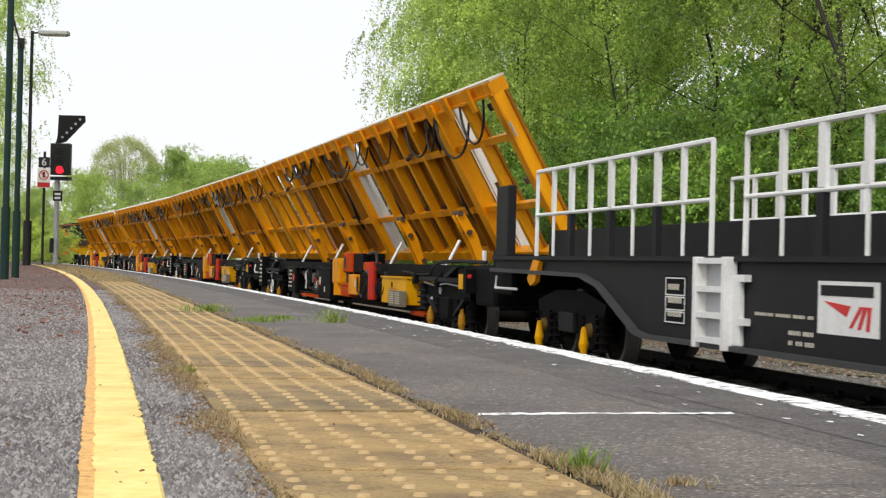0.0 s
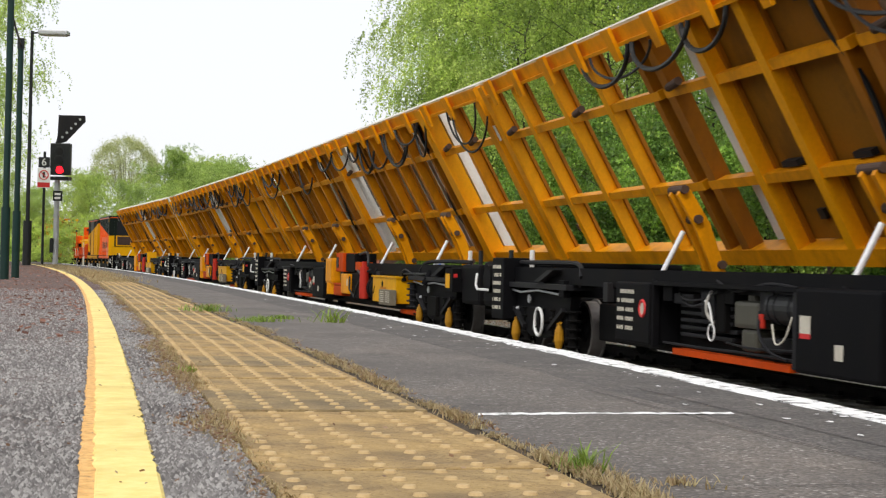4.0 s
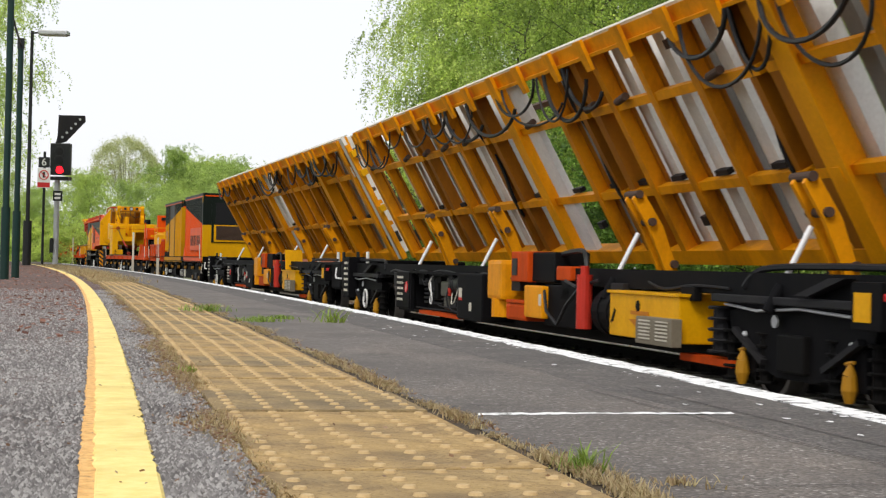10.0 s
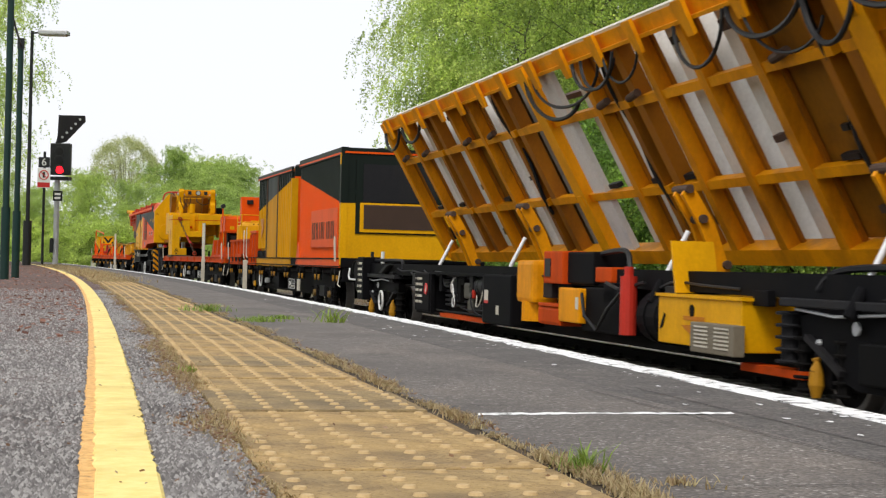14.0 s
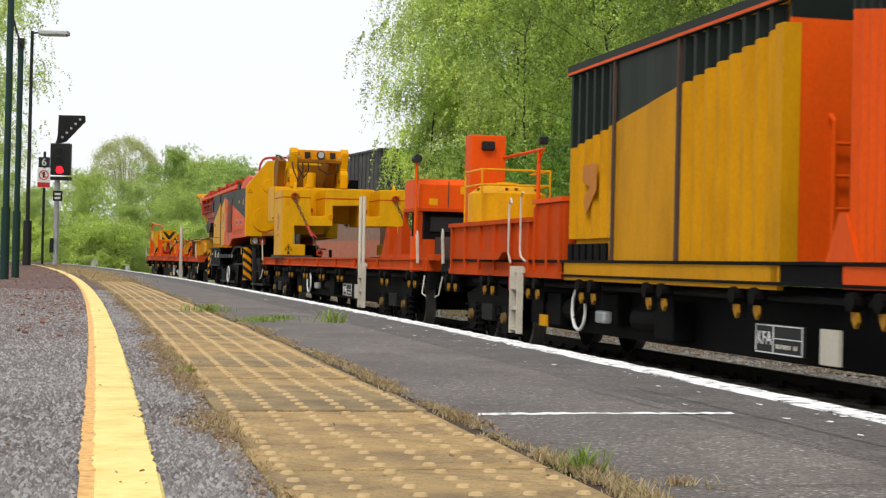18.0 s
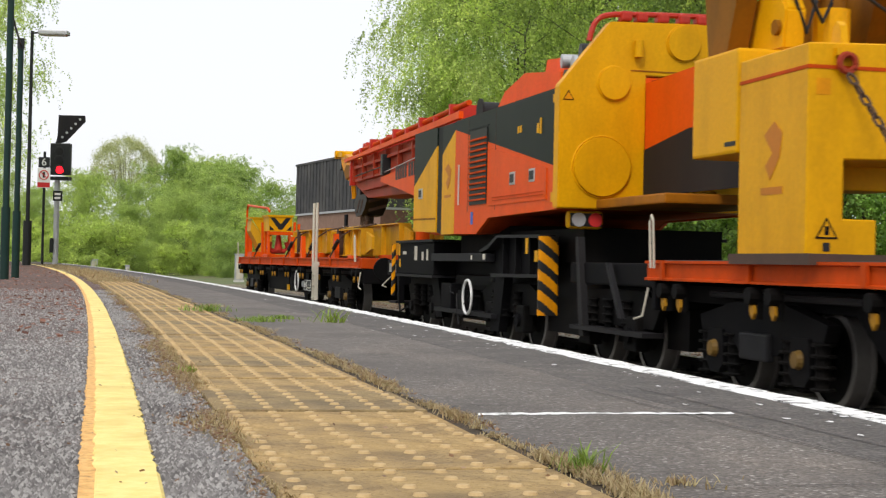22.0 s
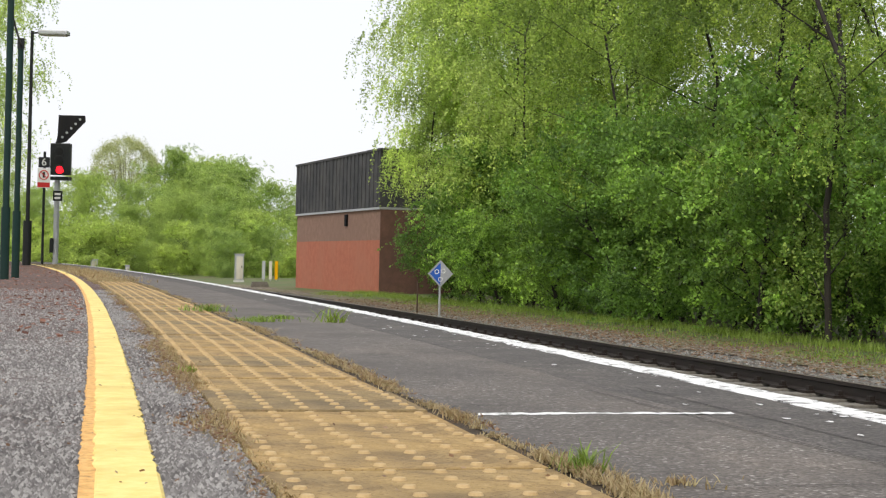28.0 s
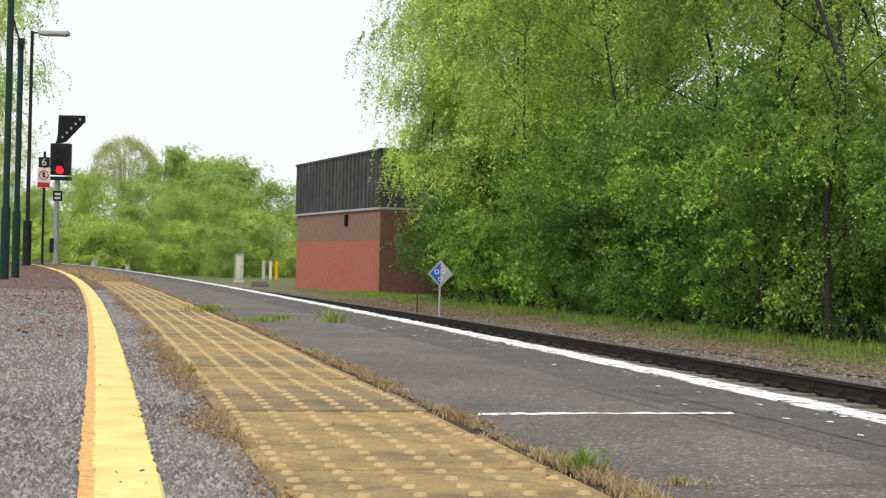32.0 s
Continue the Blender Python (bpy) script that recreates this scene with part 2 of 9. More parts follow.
def table_of(bend, start, end, step=0.5):
    s, th, x, y = 0.0, HEAD, 0.0, 0.0
    rows = [(0.0, 0.0, 0.0, HEAD)]
    while s < end:
        k = bend(s + step / 2)
        th2 = th + k * step
        x -= math.sin((th + th2) / 2) * step
        y += math.cos((th + th2) / 2) * step
        s, th = s + step, th2
        rows.append((s, x, y, th))
    return np.array(rows)


TRACK_ROWS = table_of(lambda s: float(np.interp(s, BENDS_AT, BENDS)), 0, 420)
EDGE_ROWS = table_of(lambda s: float(np.interp(s, [0, 10, 40], [0.0022, 0.0022, 0.0012])), 0, 120)


def along(rows, s, n, base):
    """The ground point s metres along a line and n metres to its far side, and its heading."""
    if s < 0:
        x, y, th = math.sin(HEAD) * -s, math.cos(HEAD) * s, HEAD
    else:
        x, y, th = (float(np.interp(s, rows[:, 0], rows[:, i])) for i in (1, 2, 3))
    x, y = x + base * math.cos(HEAD), y + base * math.sin(HEAD)
    return x + n * math.cos(th), y + n * math.sin(th), th


def on_track(s, n):
    return along(TRACK_ROWS, s, n, TRACK_N)


def on_platform(s, n):
    return along(EDGE_ROWS, s, n, 0.0)


def strip(rows_fn, name, s_list, profile, material, label="", kind="structure", parent=None, wobble=0.0, seed=1):
    """Sweeps a profile of (n, z) along a line."""
    rnd = random.Random(seed)
    vs, fs, m = [], [], len(profile)
    for s in s_list:
        for j, (n, z) in enumerate(profile):
            x, y, _ = rows_fn(s, n + (rnd.uniform(-wobble, wobble) if wobble else 0))
            vs.append((x, y, z))
    for i in range(len(s_list) - 1):
        for j in range(m - 1):
            a = i * m + j
            fs.append((a, a + 1, a + m + 1, a + m))
    ob = raw(name, vs, fs, material, parent, label)
    if parent is None:
        tagged(ob, label, kind=kind)
    return ob


def frange(a, b, step):
    n = max(1, round((b - a) / step))
    return [a + (b - a) * i / n for i in range(n + 1)]


# ---- ground materials ----
def ground_mat(name, stops, scale, bump_strength=0.4, rough=0.9, blotch=None, blotch_scale=0.6, cell=0.0, dist=0.01):
    m, nt, b = nodes_of(name)
    small = noise_tex(nt, scale, 8, 0.7)
    if cell:
        tc = nt.nodes.new("ShaderNodeTexCoord")
        v = nt.nodes.new("ShaderNodeTexVoronoi")
        v.inputs["Scale"].default_value = cell
        nt.links.new(tc.outputs["Object"], v.inputs["Vector"])
        hsv = nt.nodes.new("ShaderNodeSeparateColor")
        nt.links.new(v.outputs["Color"], hsv.inputs["Color"])
        col = ramp(nt, hsv.outputs["Red"], stops)
        # darkens each cell towards its edge: shade between stones, put into the colour
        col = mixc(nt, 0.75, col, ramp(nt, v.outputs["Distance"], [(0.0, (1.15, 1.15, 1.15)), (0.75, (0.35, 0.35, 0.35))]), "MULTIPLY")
        height = v.outputs["Distance"]
    else:
        col = ramp(nt, small, stops)
        height = small
    if blotch:
        big = noise_tex(nt, blotch_scale, 5, 0.6)
        col = mixc(nt, ramp(nt, big, [(0.42, (0, 0, 0)), (0.66, (0.85, 0.85, 0.85))]), col, mixc(nt, 0.75, col, blotch))
    nt.links.new(col, b.inputs["Base Color"])
    b.inputs["Roughness"].default_value = rough
    bump(nt, b, height, bump_strength, -dist if cell else dist)
    return m


def slab_tone(m):
    """Each slab a little lighter, darker or greyer than its neighbours."""
    nt = m.node_tree
    b = nt.nodes["Principled BSDF"]
    col = b.inputs["Base Color"].links[0].from_socket
    info = nt.nodes.new("ShaderNodeObjectInfo")
    nt.links.new(mixc(nt, 1.0, col, ramp(nt, info.outputs["Random"], [(0.0, (0.74, 0.76, 0.82)), (0.5, (1.0, 0.98, 0.95)), (1.0, (1.22, 1.14, 1.0))]), "MULTIPLY"), b.inputs["Base Color"])


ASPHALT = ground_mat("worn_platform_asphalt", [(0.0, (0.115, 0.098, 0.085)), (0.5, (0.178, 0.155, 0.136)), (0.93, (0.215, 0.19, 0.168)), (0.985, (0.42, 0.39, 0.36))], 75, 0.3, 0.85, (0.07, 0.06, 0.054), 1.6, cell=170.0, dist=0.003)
def worn_patches(m):
    """Broad pale worn patches and dark oily stains drawn out along the platform."""
    nt = m.node_tree
    b = nt.nodes["Principled BSDF"]
    col = b.inputs["Base Color"].links[0].from_socket
    pale = noise_tex(nt, 1.0, 5, 0.65, stretch=(3.0, 1.4, 1.0))
    dark = noise_tex(nt, 1.0, 6, 0.7, stretch=(7.0, 2.6, 1.0))
    col = mixc(nt, ramp(nt, pale, [(0.48, (0, 0, 0)), (0.66, (0.55, 0.55, 0.55))]), col, mixc(nt, 1.0, col, (1.5, 1.45, 1.38), "MULTIPLY"))
    col = mixc(nt, ramp(nt, dark, [(0.56, (0, 0, 0)), (0.68, (0.6, 0.6, 0.6))]), col, mixc(nt, 1.0, col, (0.5, 0.49, 0.48), "MULTIPLY"))
    nt.links.new(col, b.inputs["Base Color"])


worn_patches(ASPHALT)
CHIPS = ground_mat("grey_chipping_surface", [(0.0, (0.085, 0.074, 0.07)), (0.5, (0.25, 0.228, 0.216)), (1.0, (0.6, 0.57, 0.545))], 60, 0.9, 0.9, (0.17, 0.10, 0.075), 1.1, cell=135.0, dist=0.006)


def rusty_far_end(m):
    """Rust-brown dust over the chippings that thickens along the platform."""
    nt = m.node_tree
    b = nt.nodes["Principled BSDF"]
    link = b.inputs["Base Color"].links[0]
    col = link.from_socket
    tc = nt.nodes.new("ShaderNodeTexCoord")
    sx = nt.nodes.new("ShaderNodeSeparateXYZ")
    nt.links.new(tc.outputs["Object"], sx.inputs["Vector"])
    mul = nt.nodes.new("ShaderNodeMath")
    mul.operation = "MULTIPLY"
    mul.inputs[1].default_value = 0.055
    nt.links.new(sx.outputs["Y"], mul.inputs[0])
    add = nt.nodes.new("ShaderNodeMath")
    add.operation = "ADD"
    nt.links.new(mul.outputs["Value"], add.inputs[0])
    nt.links.new(noise_tex(nt, 0.9, 6, 0.7), add.inputs[1])
    far = ramp(nt, add.outputs["Value"], [(0.66, (0, 0, 0)), (0.98, (0.9, 0.9, 0.9))])
    nt.links.new(mixc(nt, far, col, mixc(nt, 0.55, mixc(nt, 1.0, col, (0.62, 0.42, 0.36), "MULTIPLY"), (0.13, 0.075, 0.06))), b.inputs["Base Color"])


rusty_far_end(CHIPS)
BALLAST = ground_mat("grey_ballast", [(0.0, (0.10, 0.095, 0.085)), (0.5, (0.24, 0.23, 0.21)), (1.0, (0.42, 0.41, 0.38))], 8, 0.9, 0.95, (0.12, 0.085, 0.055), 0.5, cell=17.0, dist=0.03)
VERGE = ground_mat("grassy_verge", [(0.3, (0.05, 0.085, 0.02)), (0.7, (0.13, 0.17, 0.045))], 3.0, 0.6, 0.95, (0.16, 0.11, 0.06), 0.35)
YELLOWLINE = ground_mat("yellow_line_paint", [(0.3, (0.80, 0.60, 0.15)), (0.7, (0.92, 0.76, 0.28))], 40, 0.35, 0.6, (0.62, 0.44, 0.09), 7.0, dist=0.003)


def cross_cracks(m):
    """Fine dark cracks across thick line paint."""
    nt = m.node_tree
    b = nt.nodes["Principled BSDF"]
    col = b.inputs["Base Color"].links[0].from_socket
    crack = noise_tex(nt, 1.0, 4, 0.6, stretch=(9.0, 70.0, 1.0))
    nt.links.new(mixc(nt, ramp(nt, crack, [(0.66, (0, 0, 0)), (0.73, (0.8, 0.8, 0.8))]), col, (0.36, 0.2, 0.03)), b.inputs["Base Color"])


cross_cracks(YELLOWLINE)
OLDYELLOW = ground_mat("old_orange_line_paint", [(0.3, (0.3, 0.17, 0.06)), (0.44, (0.66, 0.35, 0.09)), (0.7, (0.9, 0.56, 0.2))], 60, 0.6, 0.7, dist=0.003)
WHITELINE = ground_mat("white_edge_paint", [(0.40, (0.16, 0.15, 0.14)), (0.47, (0.8, 0.8, 0.78))], 22, 0.3, 0.7, dist=0.002)
BUFF = ground_mat("buff_tactile_slab", [(0.25, (0.21, 0.14, 0.056)), (0.5, (0.35, 0.243, 0.1)), (0.75, (0.49, 0.355, 0.165))], 34, 0.6, 0.9, (0.13, 0.098, 0.06), 4.5, dist=0.004)
slab_tone(BUFF)


def grimy(m):
    """Brown grime in drifts over the slabs and fine dark pits in their face."""
    nt = m.node_tree
    b = nt.nodes["Principled BSDF"]
    col = b.inputs["Base Color"].links[0].from_socket
    drift = noise_tex(nt, 1.0, 6, 0.7, stretch=(11.0, 9.0, 1.0))
    pits = noise_tex(nt, 130, 3, 0.6)
    col = mixc(nt, ramp(nt, drift, [(0.5, (0, 0, 0)), (0.68, (0.75, 0.75, 0.75))]), col, mixc(nt, 1.0, col, (0.6, 0.55, 0.52), "MULTIPLY"))
    col = mixc(nt, ramp(nt, pits, [(0.56, (0, 0, 0)), (0.64, (0.7, 0.7, 0.7))]), col, mixc(nt, 1.0, col, (0.5, 0.46, 0.42), "MULTIPLY"))
    nt.links.new(col, b.inputs["Base Color"])


grimy(BUFF)
BLISTER = ground_mat("worn_blister_top", [(0.3, (0.4, 0.27, 0.115)), (0.7, (0.58, 0.425, 0.22))], 30, 0.3, 0.85, dist=0.002)
TAR = ground_mat("black_tar", [(0.3, (0.012, 0.011, 0.01)), (0.7, (0.035, 0.03, 0.026))], 40, 0.3, 0.9)
PEBBLE = leaf_mat("loose_chippings", (0.06, 0.053, 0.05), (0.25, 0.228, 0.216), (0.66, 0.63, 0.6), (0.25, 0.235, 0.22), 0.0)
SLEEPER = ground_mat("old_timber_sleeper", [(0.3, (0.10, 0.09, 0.075)), (0.7, (0.24, 0.22, 0.18))], 9, 0.6, 0.9, dist=0.01)
JOINT = ground_mat("dark_joint_soil", [(0.3, (0.03, 0.022, 0.014)), (0.7, (0.1, 0.07, 0.04))], 30, 0.6, 0.95)
BRICK_LOW = ground_mat("red_brick", [(0.3, (0.34, 0.10, 0.055)), (0.7, (0.47, 0.16, 0.09))], 3.0, 0.3, 0.9, (0.40, 0.15, 0.09), 0.5)
# brown brick with the end wall's shade put into its colour
BRICK_SHADE = ground_mat("shaded_brown_brick", [(0.3, (0.10, 0.05, 0.035)), (0.7, (0.17, 0.085, 0.06))], 3.0, 0.3, 0.9, (0.09, 0.05, 0.04), 0.5)
BRICK_HIGH = ground_mat("brown_brick", [(0.3, (0.2, 0.115, 0.08)), (0.7, (0.3, 0.18, 0.13))], 3.0, 0.3, 0.9, (0.22, 0.13, 0.095), 0.5)
SHEET = ground_mat("dark_profiled_sheet", [(0.3, (0.022, 0.022, 0.024)), (0.7, (0.05, 0.05, 0.052))], 2.0, 0.2, 0.75, (0.09, 0.085, 0.08), 0.7)

# ---- ground: one sheet to the horizon, with the track bed sunk along it ----
rail_s = frange(-60, 0, 6) + frange(0.5, 80, 0.5) + frange(82, 120, 2) + frange(130, 400, 15)
far_s = frange(-60, 0, 12) + frange(4, 120, 4) + frange(130, 400, 15)
GROUND_Z = RAIL_Z - 0.36
prof = [(-400, GROUND_Z - 0.4), (-60, GROUND_Z), (-5.3, GROUND_Z), (3.4, GROUND_Z), (6.0, GROUND_Z + 0.1), (14, GROUND_Z + 0.25), (60, GROUND_Z + 0.8), (400, GROUND_Z + 1)]
strip(on_track, "ground", far_s, [(n + 1.06, z) for n, z in prof], VERGE, "rough grassy ground beside the railway")
gb = bmesh.new()
bmesh.ops.create_grid(gb, x_segments=2, y_segments=2, size=3000)
bmesh.ops.translate(gb, verts=gb.verts, vec=(0, 0, GROUND_Z - 3.0))
tagged(part("ground_far", gb, VERGE), "distant flat green ground", kind="structure")
strip(on_track, "ballast", rail_s, [(n + 1.06, z) for n, z in [(-4.3, GROUND_Z + 0.01), (-3.9, RAIL_Z - 0.25), (-1.3, RAIL_Z - 0.16), (1.3, RAIL_Z - 0.16), (1.9, RAIL_Z - 0.16), (2.9, GROUND_Z + 0.05), (4.6, GROUND_Z + 0.06)]], BALLAST, "grey stone ballast of the track bed")

LITTER = ground_mat("leaf_litter_and_grit", [(0.0, (0.10, 0.065, 0.035)), (0.5, (0.24, 0.18, 0.12)), (1.0, (0.45, 0.4, 0.33))], 8, 0.8, 0.95, (0.13, 0.15, 0.045), 0.45, cell=14.0, dist=0.02)
strip(on_track, "leaf_litter", frange(0, 90, 0.5), [(n + 1.06, z) for n, z in [(3.9, GROUND_Z + 0.075), (4.6, GROUND_Z + 0.085), (5.4, GROUND_Z + 0.105)]], LITTER, "brown leaf litter and grit along the track", wobble=0.25, seed=12)
# loose ballast stones on the shoulder beyond the track
g = np.random.default_rng(15)
count = 9000
ss = 6 + 40 * g.random(count) ** 1.4
nn = 1.06 + np.where(g.random(count) < 0.8, g.uniform(1.2, 3.9, count), g.uniform(3.0, 4.8, count))
rows = TRACK_ROWS
th = np.interp(ss, rows[:, 0], rows[:, 3])
px = np.interp(ss, rows[:, 0], rows[:, 1]) + TRACK_N * math.cos(HEAD) + nn * np.cos(th)
py = np.interp(ss, rows[:, 0], rows[:, 2]) + TRACK_N * math.sin(HEAD) + nn * np.sin(th)
pz = np.interp(nn - 1.06, [1.3, 1.9, 2.9, 4.6], [RAIL_Z - 0.16, RAIL_Z - 0.16, GROUND_Z + 0.05, GROUND_Z + 0.08])
rad = g.uniform(0.018, 0.042, count)
turn = g.uniform(0, 6.283, count)
cor = [np.stack([px + rad * np.cos(turn + a) * g.uniform(0.7, 1.3, count), py + rad * np.sin(turn + a) * g.uniform(0.7, 1.3, count), pz - 0.005], 1) for a in (0, 1.9, 3.6, 5.0)]
cor.append(np.stack([px + g.normal(0, 0.008, count), py + g.normal(0, 0.008, count), pz + rad * g.uniform(0.5, 1.1, count)], 1))
pts = np.stack(cor, 1).reshape(-1, 3)
me = bpy.data.meshes.new("ballast_stones")
me.vertices.add(len(pts))
me.vertices.foreach_set("co", pts.astype(np.float32).ravel())
tri = (np.arange(count)[:, None, None] * 5 + np.array([[0, 1, 4], [1, 2, 4], [2, 3, 4], [3, 0, 4]])[None]).reshape(-1)
me.loops.add(len(tri))
me.loops.foreach_set("vertex_index", tri.astype(np.int32))
me.polygons.add(len(tri) // 3)
me.polygons.foreach_set("loop_start", np.arange(0, len(tri), 3, dtype=np.int32))
me.update(calc_edges=True)
STONE = leaf_mat("ballast_stone", (0.10, 0.095, 0.085), (0.26, 0.25, 0.225), (0.5, 0.48, 0.44), (0.26, 0.25, 0.23), 0.0)
tagged(part("ballast_stones", me, STONE), "loose grey ballast stones beside the rail", "stones", kind="stuff")
# rails with head, web and foot
RAILP = [(-0.07, 0), (-0.07, 0.015), (-0.012, 0.03), (-0.012, 0.115), (-0.035, 0.125), (-0.035, 0.159), (0.035, 0.159), (0.035, 0.125), (0.012, 0.115), (0.012, 0.03), (0.07, 0.015), (0.07, 0)]
LIFT = 0.035
RAILTOP = paint("worn_rail_top", (0.16, 0.12, 0.10), (0.06, 0.04, 0.03), 0.3, 0.4, 0.3)
track = tagged(new("railway_track"), "single railway track with rusty rails on timber sleepers", "track", kind="structure")
for side in (-0.753, 0.753):
    strip(on_track, "rail", rail_s, [(n + side + 1.06, z + RAIL_Z + LIFT - 0.159) for n, z in RAILP], RAILSTEEL, parent=track)
    strip(on_track, "running_surface", rail_s, [(side + 1.06 + n, RAIL_Z + LIFT + 0.003) for n in (-0.032, 0.032)], RAILTOP, parent=track)
sl = mesh_of("sleeper", nbox(-1.3, 1.3, -0.125, 0.125, -0.32, -0.165, bevel=0.012))
sl.materials.append(SLEEPER)
ch = bmesh.new()
box(ch, -0.18, 0.18, -0.09, 0.09, -0.165, -0.135)
box(ch, -0.10, -0.05, -0.04, 0.04, -0.14, -0.09)
box(ch, 0.05, 0.10, -0.04, 0.04, -0.14, -0.09)
chm = mesh_of("rail_chair", ch)
chm.materials.append(RAILSTEEL)
for i in range(118):
    s = -2 + i * 0.65
    x, y, th = on_track(s, 1.06)
    o = part("sleeper", sl, SLEEPER, track)
    o.matrix_local = pose(x, y, RAIL_Z + LIFT, 0, 0, math.degrees(th))
    x, y, th = on_track(s, 1.06 + 0.753)
    o = part("rail_chair", chm, RAILSTEEL, track)
    o.matrix_local = pose(x, y, RAIL_Z + LIFT, 0, 0, math.degrees(th))

# ---- the platform ----
plat_s = frange(-8, 0, 2) + frange(0.5, 20, 0.5) + frange(21, 58, 1)
EDGE = 1.455
platform = tagged(new("platform"), "railway platform with worn asphalt and a brick-faced edge", "platform", kind="structure")


strip(on_platform, "asphalt", plat_s, [(0.612, 0.0), (0.9, 0.003), (EDGE, 0.0), (EDGE, -0.12), (EDGE - 0.1, -0.12), (EDGE - 0.1, -1.3)], ASPHALT, parent=platform)
TARBAND = ground_mat("darker_asphalt_band", [(0.0, (0.075, 0.066, 0.06)), (0.5, (0.12, 0.106, 0.096)), (1.0, (0.2, 0.18, 0.165))], 75, 0.3, 0.85, (0.045, 0.04, 0.037), 6.0, cell=150.0, dist=0.003)
worn_patches(TARBAND)
strip(on_platform, "patched_asphalt_band", frange(-4, 40, 0.2), [(1.085, 0.0006), (1.1, 0.0032), (1.24, 0.0034), (EDGE - 0.07, 0.0030)], TARBAND, parent=platform, wobble=0.004, seed=6)
strip(on_platform, "chippings", plat_s, [(-3.2, 0.0), (-0.03, 0.0), (0.195, 0.0)], CHIPS, parent=platform)
strip(on_platform, "slab_bed", plat_s, [(0.18, -0.002), (0.21, -0.008), (0.58, -0.008), (0.62, -0.001)], JOINT, parent=platform)
line_s = frange(-4, 2, 0.5) + frange(2.02, 6, 0.022) + frange(6.1, 20, 0.1) + frange(20.5, 56, 0.5)
strip(on_platform, "yellow_line", line_s, [(-0.008, 0.001), (-0.006, 0.005), (0.068, 0.005), (0.071, 0.001)], YELLOWLINE, parent=platform, wobble=0.0035, seed=3)
strip(on_platform, "faded_line", [s for s in line_s if s < 40], [(-0.026, 0.0008), (-0.024, 0.003), (0.0, 0.003)], OLDYELLOW, parent=platform, wobble=0.003, seed=4)
strip(on_platform, "white_edge_line", frange(-4, 56, 0.1), [(EDGE - 0.085, 0.002), (EDGE - 0.083, 0.006), (EDGE - 0.004, 0.006)], WHITELINE, parent=platform, wobble=0.009, seed=5)
# the platform's end ramp and its front beyond the asphalt
strip(on_platform, "end_ramp", [58, 62, 66], [(-3.2, 0.0), (EDGE, 0.0), (EDGE - 0.1, -1.3)], ASPHALT, parent=platform)

# tactile slabs: 0.4 m square with rows of flat-topped blisters
bm = bmesh.new()
box(bm, -0.1955, 0.1955, -0.1925, 0.1925, -0.05, 0.0, bevel=0.005)
bm.faces.ensure_lookup_table()
for r in range(6):
    for c in range(6):
        bx = -0.197 + 0.033 + r * 0.0662
        by = -0.1660 + c * 0.0664
        before = set(bm.faces)
        bmesh.ops.create_cone(bm, cap_ends=True, segments=12, radius1=0.0102, radius2=0.0076, depth=0.0042, matrix=Matrix.Translation((bx, by, 0.0013)))
        for f in set(bm.faces) - before:
            f.material_index = 1
slab_me = mesh_of("tactile_slab", bm)
slab_me.materials.append(BUFF)
slab_me.materials.append(BLISTER)
rnd = random.Random(11)
for i in [*range(76), *range(-1, -14, -1)]:
    s = 1.435 + i * 0.403
    x, y, th = on_platform(s, 0.397)
    o = part("tactile_slab", slab_me, BUFF, platform)
    o.matrix_local = pose(x, y, rnd.uniform(-0.002, 0.003), rnd.uniform(-0.4, 0.4), rnd.uniform(-0.3, 0.3), math.degrees(th) + rnd.uniform(-0.4, 0.4))


# painted marks on the asphalt
def patch(name, pts, z, material, parent):
    return raw(name, [(x, y, z) for x, y in pts], [tuple(range(len(pts)))], material, parent)


rnd = random.Random(5)
edge_a = [(0.07 + 0.48 * i / 30, 2.855 + 0.105 * i / 30) for i in range(31)]
up = [(x, y + 0.010 + rnd.uniform(0, 0.022)) for x, y in edge_a]
dn = [(x, y - 0.004 - rnd.uniform(0, 0.018)) for x, y in edge_a]
raw("painted_cross_line", [(x, y, 0.0006 + float(np.interp(x, [0.0, 0.29, 0.46, 0.48], [0.0, 0.0031, 0.0031, 0.0036]))) for x, y in dn + up], [(i, i + 1, i + 32, i + 31) for i in range(30)], WHITELINE, platform)
for i in range(90):
    s, n = rnd.uniform(2.4, 11), EDGE - 0.1 - abs(rnd.gauss(0, 0.16))
    x, y, th = on_platform(s, n)
    w, l = rnd.uniform(0.002, 0.010), rnd.uniform(0.004, 0.022)
    pts = [(x + w * math.cos(a) * rnd.uniform(0.5, 1.2), y + l * math.sin(a) * rnd.uniform(0.5, 1.2)) for a in [k * math.pi / 4 for k in range(8)]]
    patch("paint_fleck", pts, 0.0048, WHITELINE, platform)
